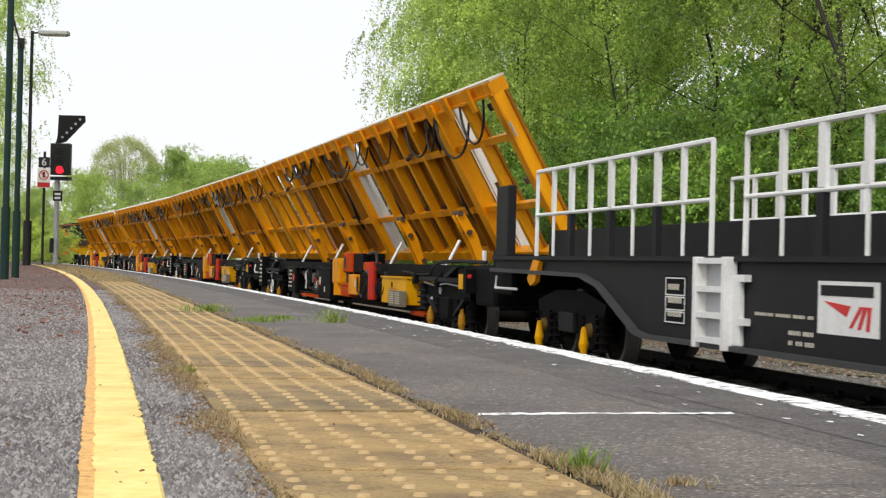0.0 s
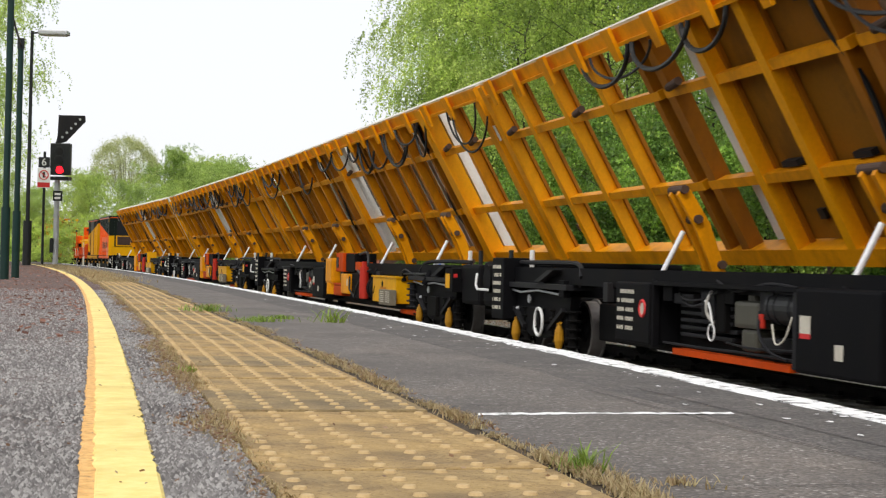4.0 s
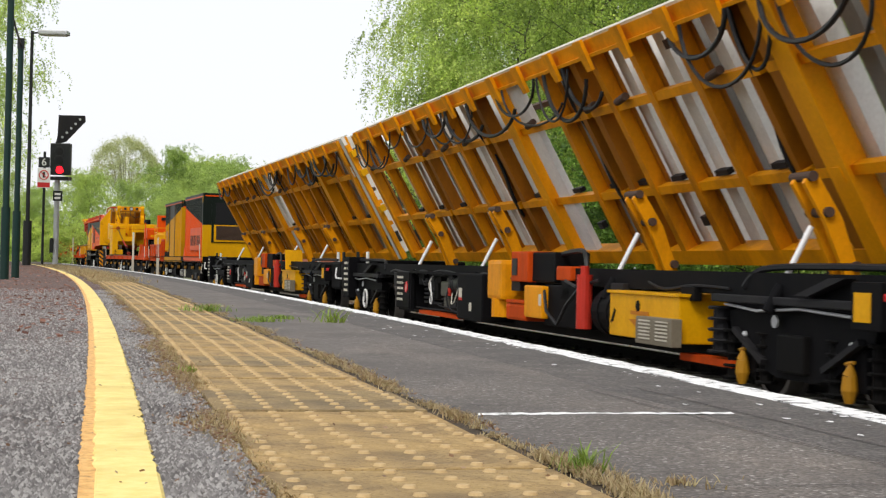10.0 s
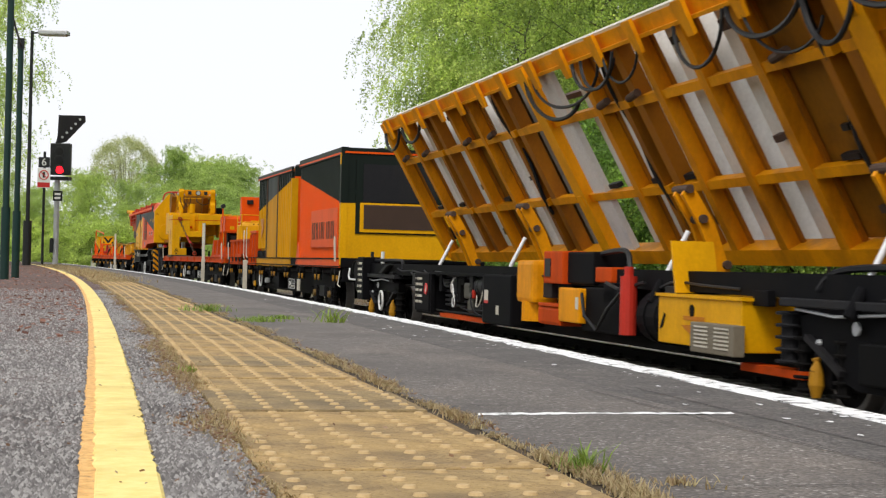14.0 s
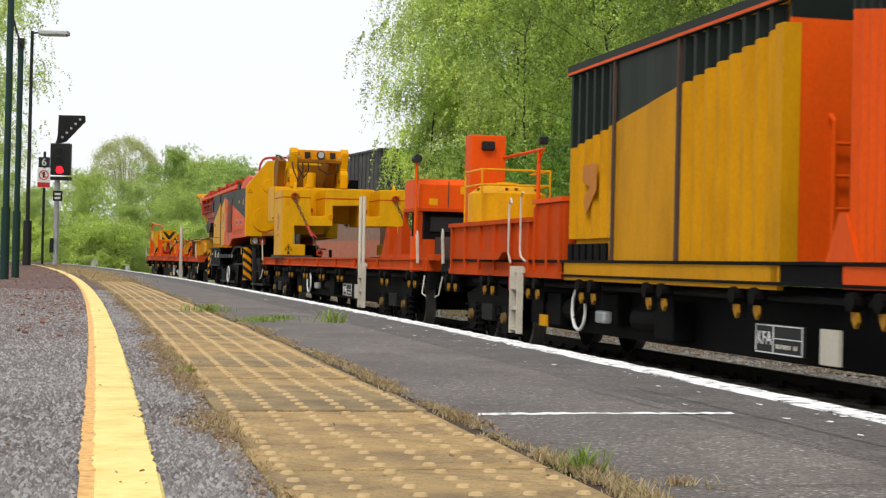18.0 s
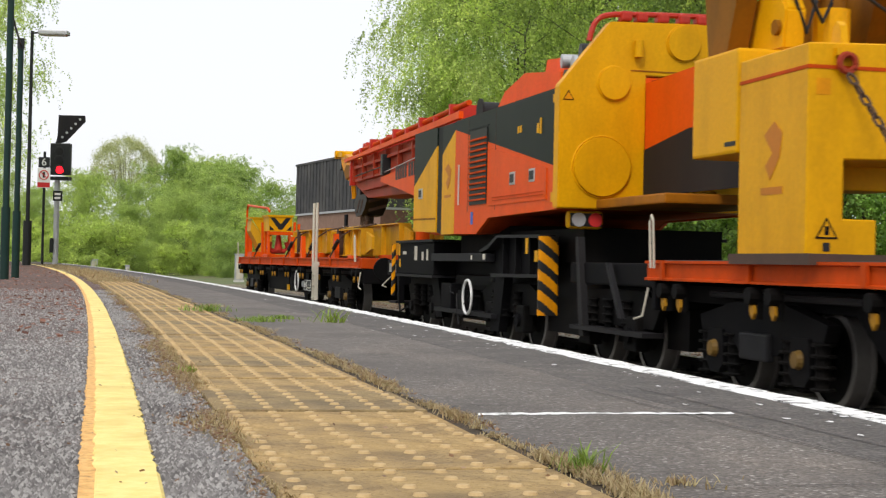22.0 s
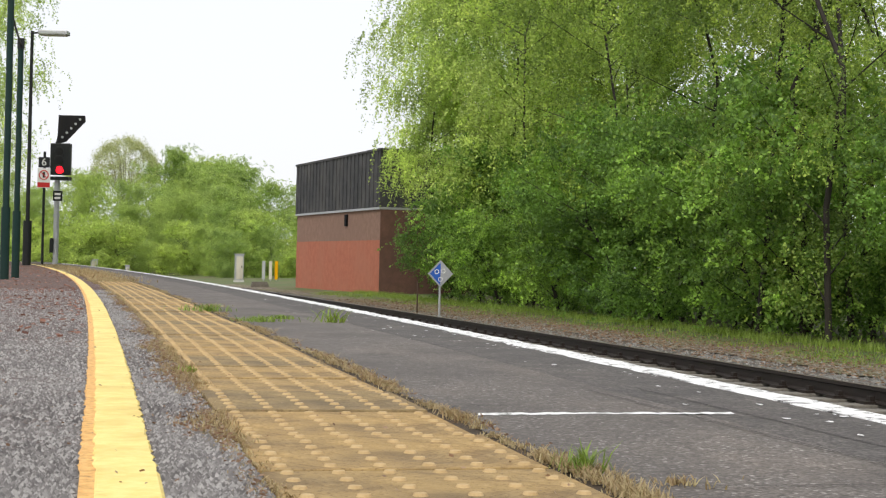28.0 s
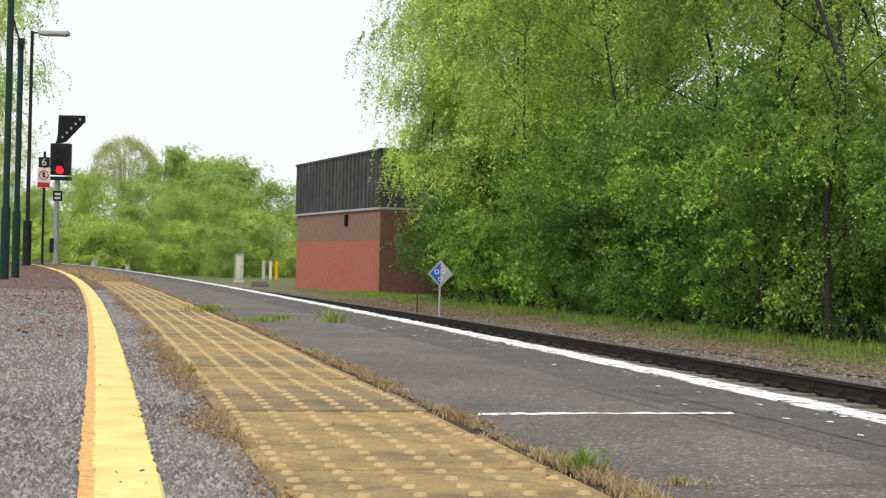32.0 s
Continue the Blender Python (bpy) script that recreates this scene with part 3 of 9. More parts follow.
# two saw cuts and cracks in the asphalt
for s0, s1, n0, n1 in ((1.9, 3.3, 1.08, 1.04), (1.9, 3.35, 1.19, 1.17), (3.69, 3.71, 0.68, 1.06), (5.0, 5.02, 0.7, 1.2), (1.84, 1.83, 0.66, 1.3), (2.9, 2.92, 0.69, 0.76)):
    vs, fs = [], []
    for i in range(25):
        f = i / 24
        x, y, th = on_platform(s0 + (s1 - s0) * f + rnd.uniform(-0.006, 0.006), n0 + (n1 - n0) * f + rnd.uniform(-0.004, 0.004))
        vs += [(x - 0.0012, y - 0.0015, 0.0048), (x + 0.0012, y + 0.0015, 0.0048)]
    raw("crack", vs, [(2 * i, 2 * i + 1, 2 * i + 3, 2 * i + 2) for i in range(24)], TAR, platform)


# ---- plants on the platform ----
def blades(seed, count, spread, height, width, lean):
    r = random.Random(seed)
    vs, fs = [], []
    for _ in range(count):
        a, d = r.uniform(0, 6.283), abs(r.gauss(0, spread))
        bx, by = d * math.cos(a), d * math.sin(a)
        h, w = height * r.uniform(0.4, 1.1), width * r.uniform(0.6, 1.2)
        la, l = r.uniform(0, 6.283), lean * r.uniform(0.2, 1.0) * h
        sx, sy = math.cos(la + 1.57) * w, math.sin(la + 1.57) * w
        k = len(vs)
        vs += [(bx - sx, by - sy, 0), (bx + sx, by + sy, 0),
               (bx + sx * 0.7 + math.cos(la) * l * 0.4, by + sy * 0.7 + math.sin(la) * l * 0.4, h * 0.6), (bx - sx * 0.7 + math.cos(la) * l * 0.4, by - sy * 0.7 + math.sin(la) * l * 0.4, h * 0.6),
               (bx + math.cos(la) * l, by + math.sin(la) * l, h)]
        fs += [(k, k + 1, k + 2, k + 3), (k + 3, k + 2, k + 4)]
    return vs, fs


for j, (x, y, c, sp, h, w, mt, lab) in enumerate([
        (0.19, 2.09, 90, 0.02, 0.05, 0.0016, GRASS, "green grass tuft beside the tactile slabs"), (0.3, 1.98, 80, 0.03, 0.016, 0.0015, DRYGRASS, "low dry grass tuft on the asphalt"),
        (-0.8, 6.93, 170, 0.07, 0.035, 0.003, GRASS, "low green weed tuft in an asphalt crack"), (-0.74, 7.3, 130, 0.06, 0.03, 0.003, GRASS, "low green weed tuft in an asphalt crack"),
        (-1.2, 8.15, 170, 0.08, 0.055, 0.003, GRASS, "low green weed tuft in an asphalt crack"), (-0.48, 7.0, 40, 0.04, 0.10, 0.004, GRASS, "tall leafy weed on the platform"),
        (-1.3, 8.9, 80, 0.05, 0.03, 0.003, DRYGRASS, "dry grass tuft beside the tactile slabs"), (-0.59, 3.75, 50, 0.015, 0.022, 0.002, GRASS, "small green weed beside the tactile slabs")]):
    vs, fs = blades(40 + j, c, sp, h * 0.75, w, 1.5)
    o = thing("weed_tuft", lab, "weed", "weeds on the platform")
    o.location = (x, y, 0.002)
    tagged(raw("foliage", vs, fs, mt, o), kind="stuff")
r = random.Random(8)
vs, fs = [], []
for i in range(3400):
    side = r.random() < 0.42
    s = 1.6 + 24 * r.random() ** 1.9
    clump = 0.5 + 0.5 * math.sin(s * (5.1 if side else 3.3) + 2 * math.sin(s * 2.3))
    if r.random() > 0.3 + 0.7 * clump:
        continue
    n = (0.606 + abs(r.gauss(0, 0.017)) * (0.3 + clump)) if side else (0.192 - abs(r.gauss(0, 0.022)) * (0.4 + clump) + abs(r.gauss(0, 0.016)))
    x, y, th = on_platform(s, n)
    v2, f2 = blades(1000 + i, 18, 0.012, 0.005 + 0.014 * clump * r.random(), 0.0012, 1.6)
    k = len(vs)
    vs += [(a + x, b + y, c) for a, b, c in v2]
    fs += [tuple(q + k for q in f) for f in f2]
tagged(raw("moss_and_dry_grass", vs, fs, DRYGRASS), "dry moss and grass along the edges of the tactile slabs", "moss", kind="stuff")
vs, fs = [], []
for i in range(420):
    s = 17 + 28 * r.random()
    x, y, th = on_platform(s, r.uniform(0.12, 0.75))
    v2, f2 = blades(3000 + i, 12, 0.08, 0.05, 0.004, 1.2)
    k = len(vs)
    vs += [(a + x, b + y, c) for a, b, c in v2]
    fs += [tuple(q + k for q in f) for f in f2]
tagged(raw("dry_weeds", vs, fs, DRYGRASS), "dry straw-coloured weeds overgrowing the far slabs", "weeds", kind="stuff")

# loose chippings standing out of the surface near the line
g = np.random.default_rng(5)
count = 64000
ss = 1.55 + 11.5 * g.random(count) ** 2.1
nn = np.where(g.random(count) < 0.33, g.uniform(0.075, 0.195, count), -0.028 - g.random(count) * (0.05 + 0.11 * ss))
rad = g.uniform(0.0022, 0.0062, count)
px = np.interp(ss, EDGE_ROWS[:, 0], EDGE_ROWS[:, 1]) + nn * math.cos(HEAD)
py = np.interp(ss, EDGE_ROWS[:, 0], EDGE_ROWS[:, 2]) + nn * math.sin(HEAD)
turn = g.uniform(0, 6.283, count)
corners = []
for k, (a, zz) in enumerate(((0, 0), (1.9, 0), (3.6, 0), (5.0, 0))):
    corners.append(np.stack([px + rad * np.cos(turn + a) * g.uniform(0.7, 1.3, count), py + rad * np.sin(turn + a) * g.uniform(0.7, 1.3, count), np.full(count, -0.001)], 1))
corners.append(np.stack([px + g.normal(0, 0.001, count), py + g.normal(0, 0.001, count), rad * g.uniform(0.5, 1.1, count)], 1))
pts = np.stack(corners, 1).reshape(-1, 3)
me = bpy.data.meshes.new("loose_chippings")
me.vertices.add(len(pts))
me.vertices.foreach_set("co", pts.astype(np.float32).ravel())
tri = (np.arange(count)[:, None, None] * 5 + np.array([[0, 1, 4], [1, 2, 4], [2, 3, 4], [3, 0, 4]])[None]).reshape(-1)
me.loops.add(len(tri))
me.loops.foreach_set("vertex_index", tri.astype(np.int32))
me.polygons.add(len(tri) // 3)
me.polygons.foreach_set("loop_start", np.arange(0, len(tri), 3, dtype=np.int32))
me.update(calc_edges=True)
tagged(part("loose_chippings", me, PEBBLE), "loose grey stone chippings on the platform surface", "chippings", kind="stuff")


# ---- trees and hedges ----
def leaf_quads(centres, size, seed, hang=0.3):
    g = np.random.default_rng(seed)
    n = len(centres)
    ax = g.normal(size=(n, 3))
    ax[:, 2] -= hang
    ax /= np.linalg.norm(ax, axis=1)[:, None]
    b = np.cross(ax, g.normal(size=(n, 3)))
    b /= np.linalg.norm(b, axis=1)[:, None]
    l = size * g.uniform(0.6, 1.3, n)[:, None]
    c = centres
    quad = np.stack([c, c + ax * l * 0.5 + b * l * 0.34, c + ax * l, c + ax * l * 0.5 - b * l * 0.34], 1)
    return quad.reshape(-1, 3)


def leaf_mesh(name, verts, material):
    n = len(verts) // 4
    me = bpy.data.meshes.new(name)
    me.vertices.add(4 * n)
    me.vertices.foreach_set("co", verts.astype(np.float32).ravel())
    me.loops.add(4 * n)
    me.loops.foreach_set("vertex_index", np.arange(4 * n, dtype=np.int32))
    me.polygons.add(n)
    me.polygons.foreach_set("loop_start", np.arange(0, 4 * n, 4, dtype=np.int32))
    me.update(calc_edges=True)
    me.materials.append(material)
    return me


def tree_parts(seed, height, radius, clumps, per_clump, size, droop, low, material, trunk_r=0.16, power=0.8, limb_r=0.03, spread=0.42):
    """Trunk with limbs, and a crown of many uneven clumps of drooping sprays set with leaves, with gaps between them."""
    r = random.Random(seed)
    g = np.random.default_rng(seed)
    bm = bmesh.new()
    pts = [Vector((r.uniform(-0.28, 0.28) * k, r.uniform(-0.28, 0.28) * k, height * 0.9 * k / 6)) for k in range(7)]
    for k in range(6):
        rod(bm, pts[k], pts[k + 1], trunk_r * (1 - k / 6.6), 8, trunk_r * (1 - (k + 1) / 6.6))
    limbs = []
    for _ in range(26):
        f = low + (0.97 - low) * r.random()
        p = pts[min(5, int(f * 6))].lerp(pts[min(6, int(f * 6) + 1)], (f * 6) % 1)
        a = r.uniform(0, 6.283)
        env = radius * (math.sin(math.pi * min(1, max(0.06, (f - low * 0.6) / (1.05 - low * 0.6)))) ** power) * r.uniform(0.65, 1.1)
        e = p + Vector((math.cos(a) * env, math.sin(a) * env, r.uniform(0.1, 0.45) * env + 0.5))
        rod(bm, p, p.lerp(e, 0.8), limb_r, 5, limb_r * 0.25)
        limbs.append((p, e))
    P = np.array([p for p, e in limbs])
    E = np.array([e for p, e in limbs])
    idx = g.integers(0, len(limbs), clumps)
    f = g.uniform(0.08, 1.05, clumps)[:, None] ** 0.8
    centre = P[idx] + (E[idx] - P[idx]) * f + g.normal(0, radius * 0.09, (clumps, 3))
    width = spread * g.uniform(0.5, 1.5, clumps)
    sprays = 9
    start = centre[:, None, :] + g.normal(0, 1, (clumps, sprays, 3)) * (width[:, None, None] * np.array([1, 1, 0.45]))
    start = start.reshape(-1, 3)
    n = len(start)
    out = start * np.array([1, 1, 0])
    out /= np.linalg.norm(out, axis=1)[:, None] + 0.1
    dirn = out * g.uniform(0.1, 0.8, n)[:, None] + g.normal(0, 0.35, (n, 3)) * np.array([1, 1, 0.4])
    length = spread * g.uniform(0.9, 2.6, n)[:, None]
    per = max(2, per_clump // sprays)
    q = g.uniform(0, 1, (n, per, 1))
    pos = start[:, None, :] + dirn[:, None, :] * length[:, None, :] * q + np.array([0, 0, -1.0]) * droop * length[:, None, :] * q ** 1.6
    pos = pos.reshape(-1, 3) + g.normal(0, size * 0.4, (n * per, 3))
    pos = pos[pos[:, 2] > 0.1]
    return mesh_of("trunk", bm), leaf_mesh("crown", leaf_quads(pos, size, seed + 1), material)


def plant(name, meshes, x, y, z, turn, scale, label, category, group):
    root = thing(name, label, category, group)
    root.matrix_world = Matrix.Translation((x, y, z)) @ Euler((0, 0, turn)).to_matrix().to_4x4() @ Matrix.Diagonal((scale, scale, scale, 1))
    part("trunk", meshes[0], BARK, root)
    part("crown", meshes[1], None, root)
    return root


def dome_tree(seed, height, radius, tips, per_tip, size, material):
    """A half-bare tree: a trunk that forks into many fine limbs, with young leaves only along the domed outside."""
    r = random.Random(seed)
    g = np.random.default_rng(seed)
    bm = bmesh.new()
    fork = Vector((0, 0, height * 0.36))
    rod(bm, (0, 0, 0), fork, 0.26, 8, 0.2)
    mid = height - radius * 1.15
    ends = []
    for k in range(tips):
        a, b = r.uniform(0, 6.283), math.acos(r.uniform(-0.25, 1.0))
        d = Vector((math.cos(a) * math.sin(b), math.sin(a) * math.sin(b), math.cos(b) * 1.12))
        e = Vector((0, 0, mid)) + d * radius * r.uniform(0.9, 1.02)
        m = fork.lerp(e, 0.5) + Vector((0, 0, 0.12 * radius))
        if k % 12 == 0:
            rod(bm, fork, m, 0.07, 5, 0.035)
            rod(bm, m, e, 0.035, 5, 0.01)
        elif k % 3 == 0:
            rod(bm, fork.lerp(e, r.uniform(0.45, 0.7)), e, 0.018, 4, 0.008)
        ends.append(e)
    E = np.array(ends)
    pos = (E[:, None, :] + g.normal(0, radius * 0.085, (tips, per_tip, 3))).reshape(-1, 3)
    trunk = mesh_of("trunk", bm)
    trunk.materials.append(PALEBARK)
    return trunk, leaf_mesh("crown", leaf_quads(pos, size, seed + 1), material)


BIRCH = [tree_parts(100 + i, 18.5, 3.9, 230, 207, 0.088, 1.3, 0.06, LEAF, 0.05, limb_r=0.018, spread=0.38) for i in range(3)]
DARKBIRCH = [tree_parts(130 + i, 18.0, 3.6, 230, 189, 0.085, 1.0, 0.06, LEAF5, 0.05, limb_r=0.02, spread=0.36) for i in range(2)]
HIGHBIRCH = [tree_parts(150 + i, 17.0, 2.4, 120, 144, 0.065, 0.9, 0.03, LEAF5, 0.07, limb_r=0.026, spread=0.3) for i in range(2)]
EDGEBIRCH = tree_parts(140, 17.0, 3.7, 250, 315, 0.088, 2.6, 0.28, LEAF, 0.06, limb_r=0.018, spread=0.33)
BUSH = [tree_parts(200 + i, 4.2, 2.2, 120, 162, 0.08, 0.3, 0.03, LEAF2, 0.05, 0.5, 0.016, 0.27) for i in range(3)]
BACKBUSH = [tree_parts(220 + i, 4.6, 2.5, 100, 81, 0.1, 0.35, 0.02, LEAF2, 0.05, 0.5, 0.014, 0.34) for i in range(2)]
SCRUB = [tree_parts(230 + i, 4.2, 2.3, 120, 108, 0.115, 0.25, 0.03, LEAF4, 0.05, 0.45, 0.015, 0.3) for i in range(3)]
FAR = [tree_parts(300 + i, 14, 5.0, 340, 180, 0.15, 0.35, 0.0, LEAF3, 0.12, 0.4, 0.02, 0.72) for i in range(3)]
POINTED = tree_parts(330, 14.2, 2.5, 300, 126, 0.13, 0.6, 0.02, LEAF3, 0.12, 0.9, 0.03, 0.4)
PALE = dome_tree(320, 15.0, 3.7, 320, 70, 0.14, LEAF6)

# the birch wood beyond the track
rnd = random.Random(21)
for row, (n0, step) in enumerate(((10.2, 5.4), (14.0, 5.0), (19.0, 5.0))):
    s = 20.0 + row * 1.7
    while s < 62 + row * 7:
        x, y, th = on_track(s, n0 + rnd.uniform(-1.2, 1.2))
        gap = x / y > 0.232
        if not gap and not (row == 0 and s > 57):
            # trees to the right take the leaf colour that holds shade
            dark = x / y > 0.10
            plant("birch_tree", (DARKBIRCH if dark else BIRCH)[rnd.randrange(2 if dark else 3)], x, y, GROUND_Z + 0.15, rnd.uniform(0, 6.28), rnd.uniform(0.9, 1.12), "tall birch tree in deep green leaf, shade in its colour, beyond the track" if dark else "tall birch tree in fresh green leaf beyond the track", "tree", "birches beyond the track")
        s += step * rnd.uniform(0.8, 1.2)
for x, y, k, a in ((7.25, 29.6, 0, 0.3), (8.1, 31.2, 1, 1.9), (7.4, 32.4, 0, 4.0), (8.9, 32.6, 1, 2.9), (6.6, 33.0, 1, 5.0)):
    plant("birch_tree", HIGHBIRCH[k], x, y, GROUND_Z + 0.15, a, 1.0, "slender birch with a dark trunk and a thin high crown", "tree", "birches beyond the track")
plant("birch_tree", EDGEBIRCH, -0.1, 65, GROUND_Z + 0.1, 0.6, 1.0, "weeping birch tree at the edge of the wood, in fresh leaf", "tree", "birches beyond the track")
for x, y, k in ((2.6, 66.5, 0), (0.9, 71.0, 1), (4.4, 62.5, 2)):
    plant("birch_tree", BIRCH[k], x, y, GROUND_Z + 0.1, k * 2.0, 1.0, "tall birch in fresh green leaf at the wood's edge", "tree", "birches beyond the track")
s = 15.5
while s < 56:
    x, y, th = on_track(s, 9.0 + rnd.uniform(-0.5, 1.0))
    plant("bush", BUSH[rnd.randrange(3)], x, y, GROUND_Z + 0.1, rnd.uniform(0, 6.28), rnd.uniform(0.7, 1.35), "dense green bush at the foot of the wood", "bush", "bushes below the wood")
    s += rnd.uniform(1.5, 2.3)
s = 13.0
while s < 62:
    x, y, th = on_track(s, 12.5 + rnd.uniform(-1.0, 1.5))
    plant("bush", BACKBUSH[rnd.randrange(2)], x, y, GROUND_Z + 0.15, rnd.uniform(0, 6.28), rnd.uniform(1.1, 1.5), "dense green bush between the birch trunks", "bush", "bushes below the wood")
    s += rnd.uniform(2.4, 3.2)
# trees and scrub round the end of the line
for x, y, h, k in ((-31.0, 140, 9.6, 0), (-34.6, 146, 9.4, 1), (-25.4, 170, 13.6, 2), (-22.0, 164, 11.8, 0), (-19.1, 150, 9.4, 1), (-15.4, 150, 9.8, 2), (-12.0, 152, 9.4, 0), (-6.5, 155, 10.2, 1), (-44, 165, 9.6, 2), (2.0, 158, 11, 2), (-52, 180, 11, 0), (-38, 142, 7.4, 2), (-27.8, 138, 6.4, 0), (-23.4, 140, 8.2, 1), (-20, 136, 6.8, 2), (-16, 134, 6.0, 0), (-11.5, 136, 6.6, 1), (-7, 138, 6.8, 2), (-42, 146, 7, 1), (-28.6, 152, 9.6, 2), (-26.5, 160, 11.6, 0), (-23.6, 158, 11.2, 1), (-28.9, 164, 12.2, 1), (-24.6, 172, 13.2, 0)):
    plant("tree", FAR[k], x, y, GROUND_Z, k + x, h / 14.5, "broad tree in pale spring leaf far behind the platform end", "tree", "trees round the end of the line")
plant("tree", PALE, -37.4, 185, GROUND_Z, 0.4, 1.03, "tall half-bare tree with pale young leaves and a domed crown", "tree", "trees round the end of the line")
plant("tree", POINTED, -28.1, 160, GROUND_Z, 0.8, 1.0, "slender pointed tree above the far scrub", "tree", "trees round the end of the line")
for i in range(64):
    row = i % 2
    x, y = -37 + 36 * i / 63 + rnd.uniform(-1, 1), (126 if row else 110) + rnd.uniform(-7, 7)
    if x < -13 - (y - 90) * 0.28 + 3.0 and y < 112:
        y += 30
    if abs(x / y + 0.11) < 0.02:
        y = max(y, 116)
    if i % 5 == 3:
        plant("bush", FAR[i % 3], x, y + 4, GROUND_Z - 0.2, rnd.uniform(0, 6.28), rnd.uniform(0.22, 0.42), "round dull green bush beyond the bend of the track", "bush", "scrub round the end of the line")
        continue
    plant("bush", SCRUB[i % 3], x, y, GROUND_Z, rnd.uniform(0, 6.28), rnd.uniform(0.3, 0.8) + 0.6 * row * rnd.random() ** 2, "dense green bush beyond the bend of the track", "bush", "scrub round the end of the line")
# trees behind the platform
for x, y, sc, k in ((-15.5, 46, 0.75, 0), (-17.0, 54, 0.8, 2), (-11.9, 35, 0.55, 1), (-19.4, 62, 0.8, 1), (-13.6, 40.5, 0.6, 2)):
    plant("birch_tree", BIRCH[k], x, y, -0.6, k * 1.3, sc, "birch tree in fresh green leaf behind the platform", "tree", "trees behind the platform")

# grass on the verge along the ballast and below the wood, with dead leaves between
vs, fs = [], []
r = random.Random(77)
for i in range(9000):
    s = 9 + 60 * r.random()
    n = 4.55 + 2.9 * r.random() ** 0.8
    x, y, th = on_track(s, n + 1.06)
    thick = 0.5 + 0.5 * math.sin(s * 1.3 + 2 * math.sin(s * 0.7)) * math.sin(n * 2.1)
    if r.random() > 0.08 + 0.8 * thick * thick and n < 6.6:
        continue
    z = GROUND_Z + 0.05 + 0.1 * min(1, max(0, (n - 3.4) / 2.6))
    h = 0.05 + 0.17 * min(1, max(0, (n - 4.4) / 2.5)) * r.random()
    for q in range(5):
        a = r.uniform(0, 6.283)
        bx, by, w = x + r.gauss(0, 0.1), y + r.gauss(0, 0.1), 0.008
        dx, dy = math.cos(a), math.sin(a)
        k = len(vs)
        vs += [(bx - dy * w, by + dx * w, z), (bx + dy * w, by - dx * w, z), (bx + dx * h * 0.5, by + dy * h * 0.5, z + h * r.uniform(0.7, 1.1))]
        fs.append((k, k + 1, k + 2))
tagged(raw("verge_grass", vs, fs, GRASS), "rough green grass along the foot of the wood", "grass", kind="stuff")
g = np.random.default_rng(31)
cs = []
for i in range(13000):
    s, n = 8 + 50 * r.random(), 3.0 + abs(r.gauss(1.4, 1.0))
    x, y, th = on_track(s, n + 1.06)
    cs.append((x, y, GROUND_Z + 0.1 + 0.02 * min(n - 3.0, 3) + r.uniform(0, 0.015)))
quads = leaf_quads(np.array(cs), 0.07, 32, 0.0)
quads[:, 2] = np.repeat(np.array(cs)[:, 2], 4) + (quads[:, 2] - np.repeat(np.array(cs)[:, 2], 4)) * 0.3
tagged(part("dead_leaves", leaf_mesh("dead_leaves", quads, LITTERLEAF), None), "brown dead leaves strewn over the stones beside the track", "leaves", kind="stuff")

# crumbs of dead moss and leaves along the slabs and on the chippings
g = np.random.default_rng(41)
cs = []
for i in range(5200):
    s = 1.6 + 10 * g.random() ** 1.6
    lump = 0.5 + 0.5 * math.sin(s * 3.3 + 2 * math.sin(s * 2.3))
    where = g.random()
    n = 0.19 - abs(g.normal(0, 0.03)) * (0.4 + lump) if where < 0.72 else (0.615 + abs(g.normal(0, 0.015)) if where < 0.9 else g.uniform(-1.0, 0.6))
    if where < 0.9 and g.random() > 0.15 + 0.85 * lump:
        continue
    x, y, th = on_platform(s, n)
    cs.append((x, y, 0.004 + 0.004 * g.random()))
cs = np.array(cs)
quads = leaf_quads(cs, 0.0095, 42, 0.0)
quads[:, 2] = np.repeat(cs[:, 2], 4) + np.abs(quads[:, 2] - np.repeat(cs[:, 2], 4)) * 0.5
far = []
for i in range(4200):
    sp_, n = 5 + 34 * g.random() ** 1.3, -0.06 - 2.2 * g.random() ** 1.5
    if g.random() < 0.25 + 0.75 * (0.5 + 0.5 * math.sin(sp_ * 1.1 + 3 * n + 2 * math.sin(sp_ * 0.6))):
        x, y, th = on_platform(sp_, n)
        far.append((x, y, 0.004 + 0.006 * g.random()))
far = np.array(far)
fq = leaf_quads(far, 0.034, 43, 0.0)
fq[:, 2] = np.repeat(far[:, 2], 4) + np.abs(fq[:, 2] - np.repeat(far[:, 2], 4)) * 0.35
tagged(part("dead_leaves", leaf_mesh("dead_leaves", fq, REDLITTER), None), "reddish dead leaves strewn over the platform chippings", "leaves", kind="stuff")
tagged(part("leaf_crumbs", leaf_mesh("leaf_crumbs", quads, LITTERLEAF), None), "reddish brown crumbs of dead leaves along the tactile slabs", "leaves", kind="stuff")

# ---- brick building beyond the track ----
bld = thing("brick_building", "flat-roofed brick building, painted red below and clad in dark sheet above", "building")
bld.matrix_world = pose(-2.77, 69.3, GROUND_Z + 0.1, 0, 0, 20)
L, Dp, Z0 = 14.3, 7.0, -(GROUND_Z + 0.1)
part("lower_wall", nbox(0.0, Dp, 0, L, 0, 1.27 + Z0), BRICK_LOW, bld, "wall painted brick red")
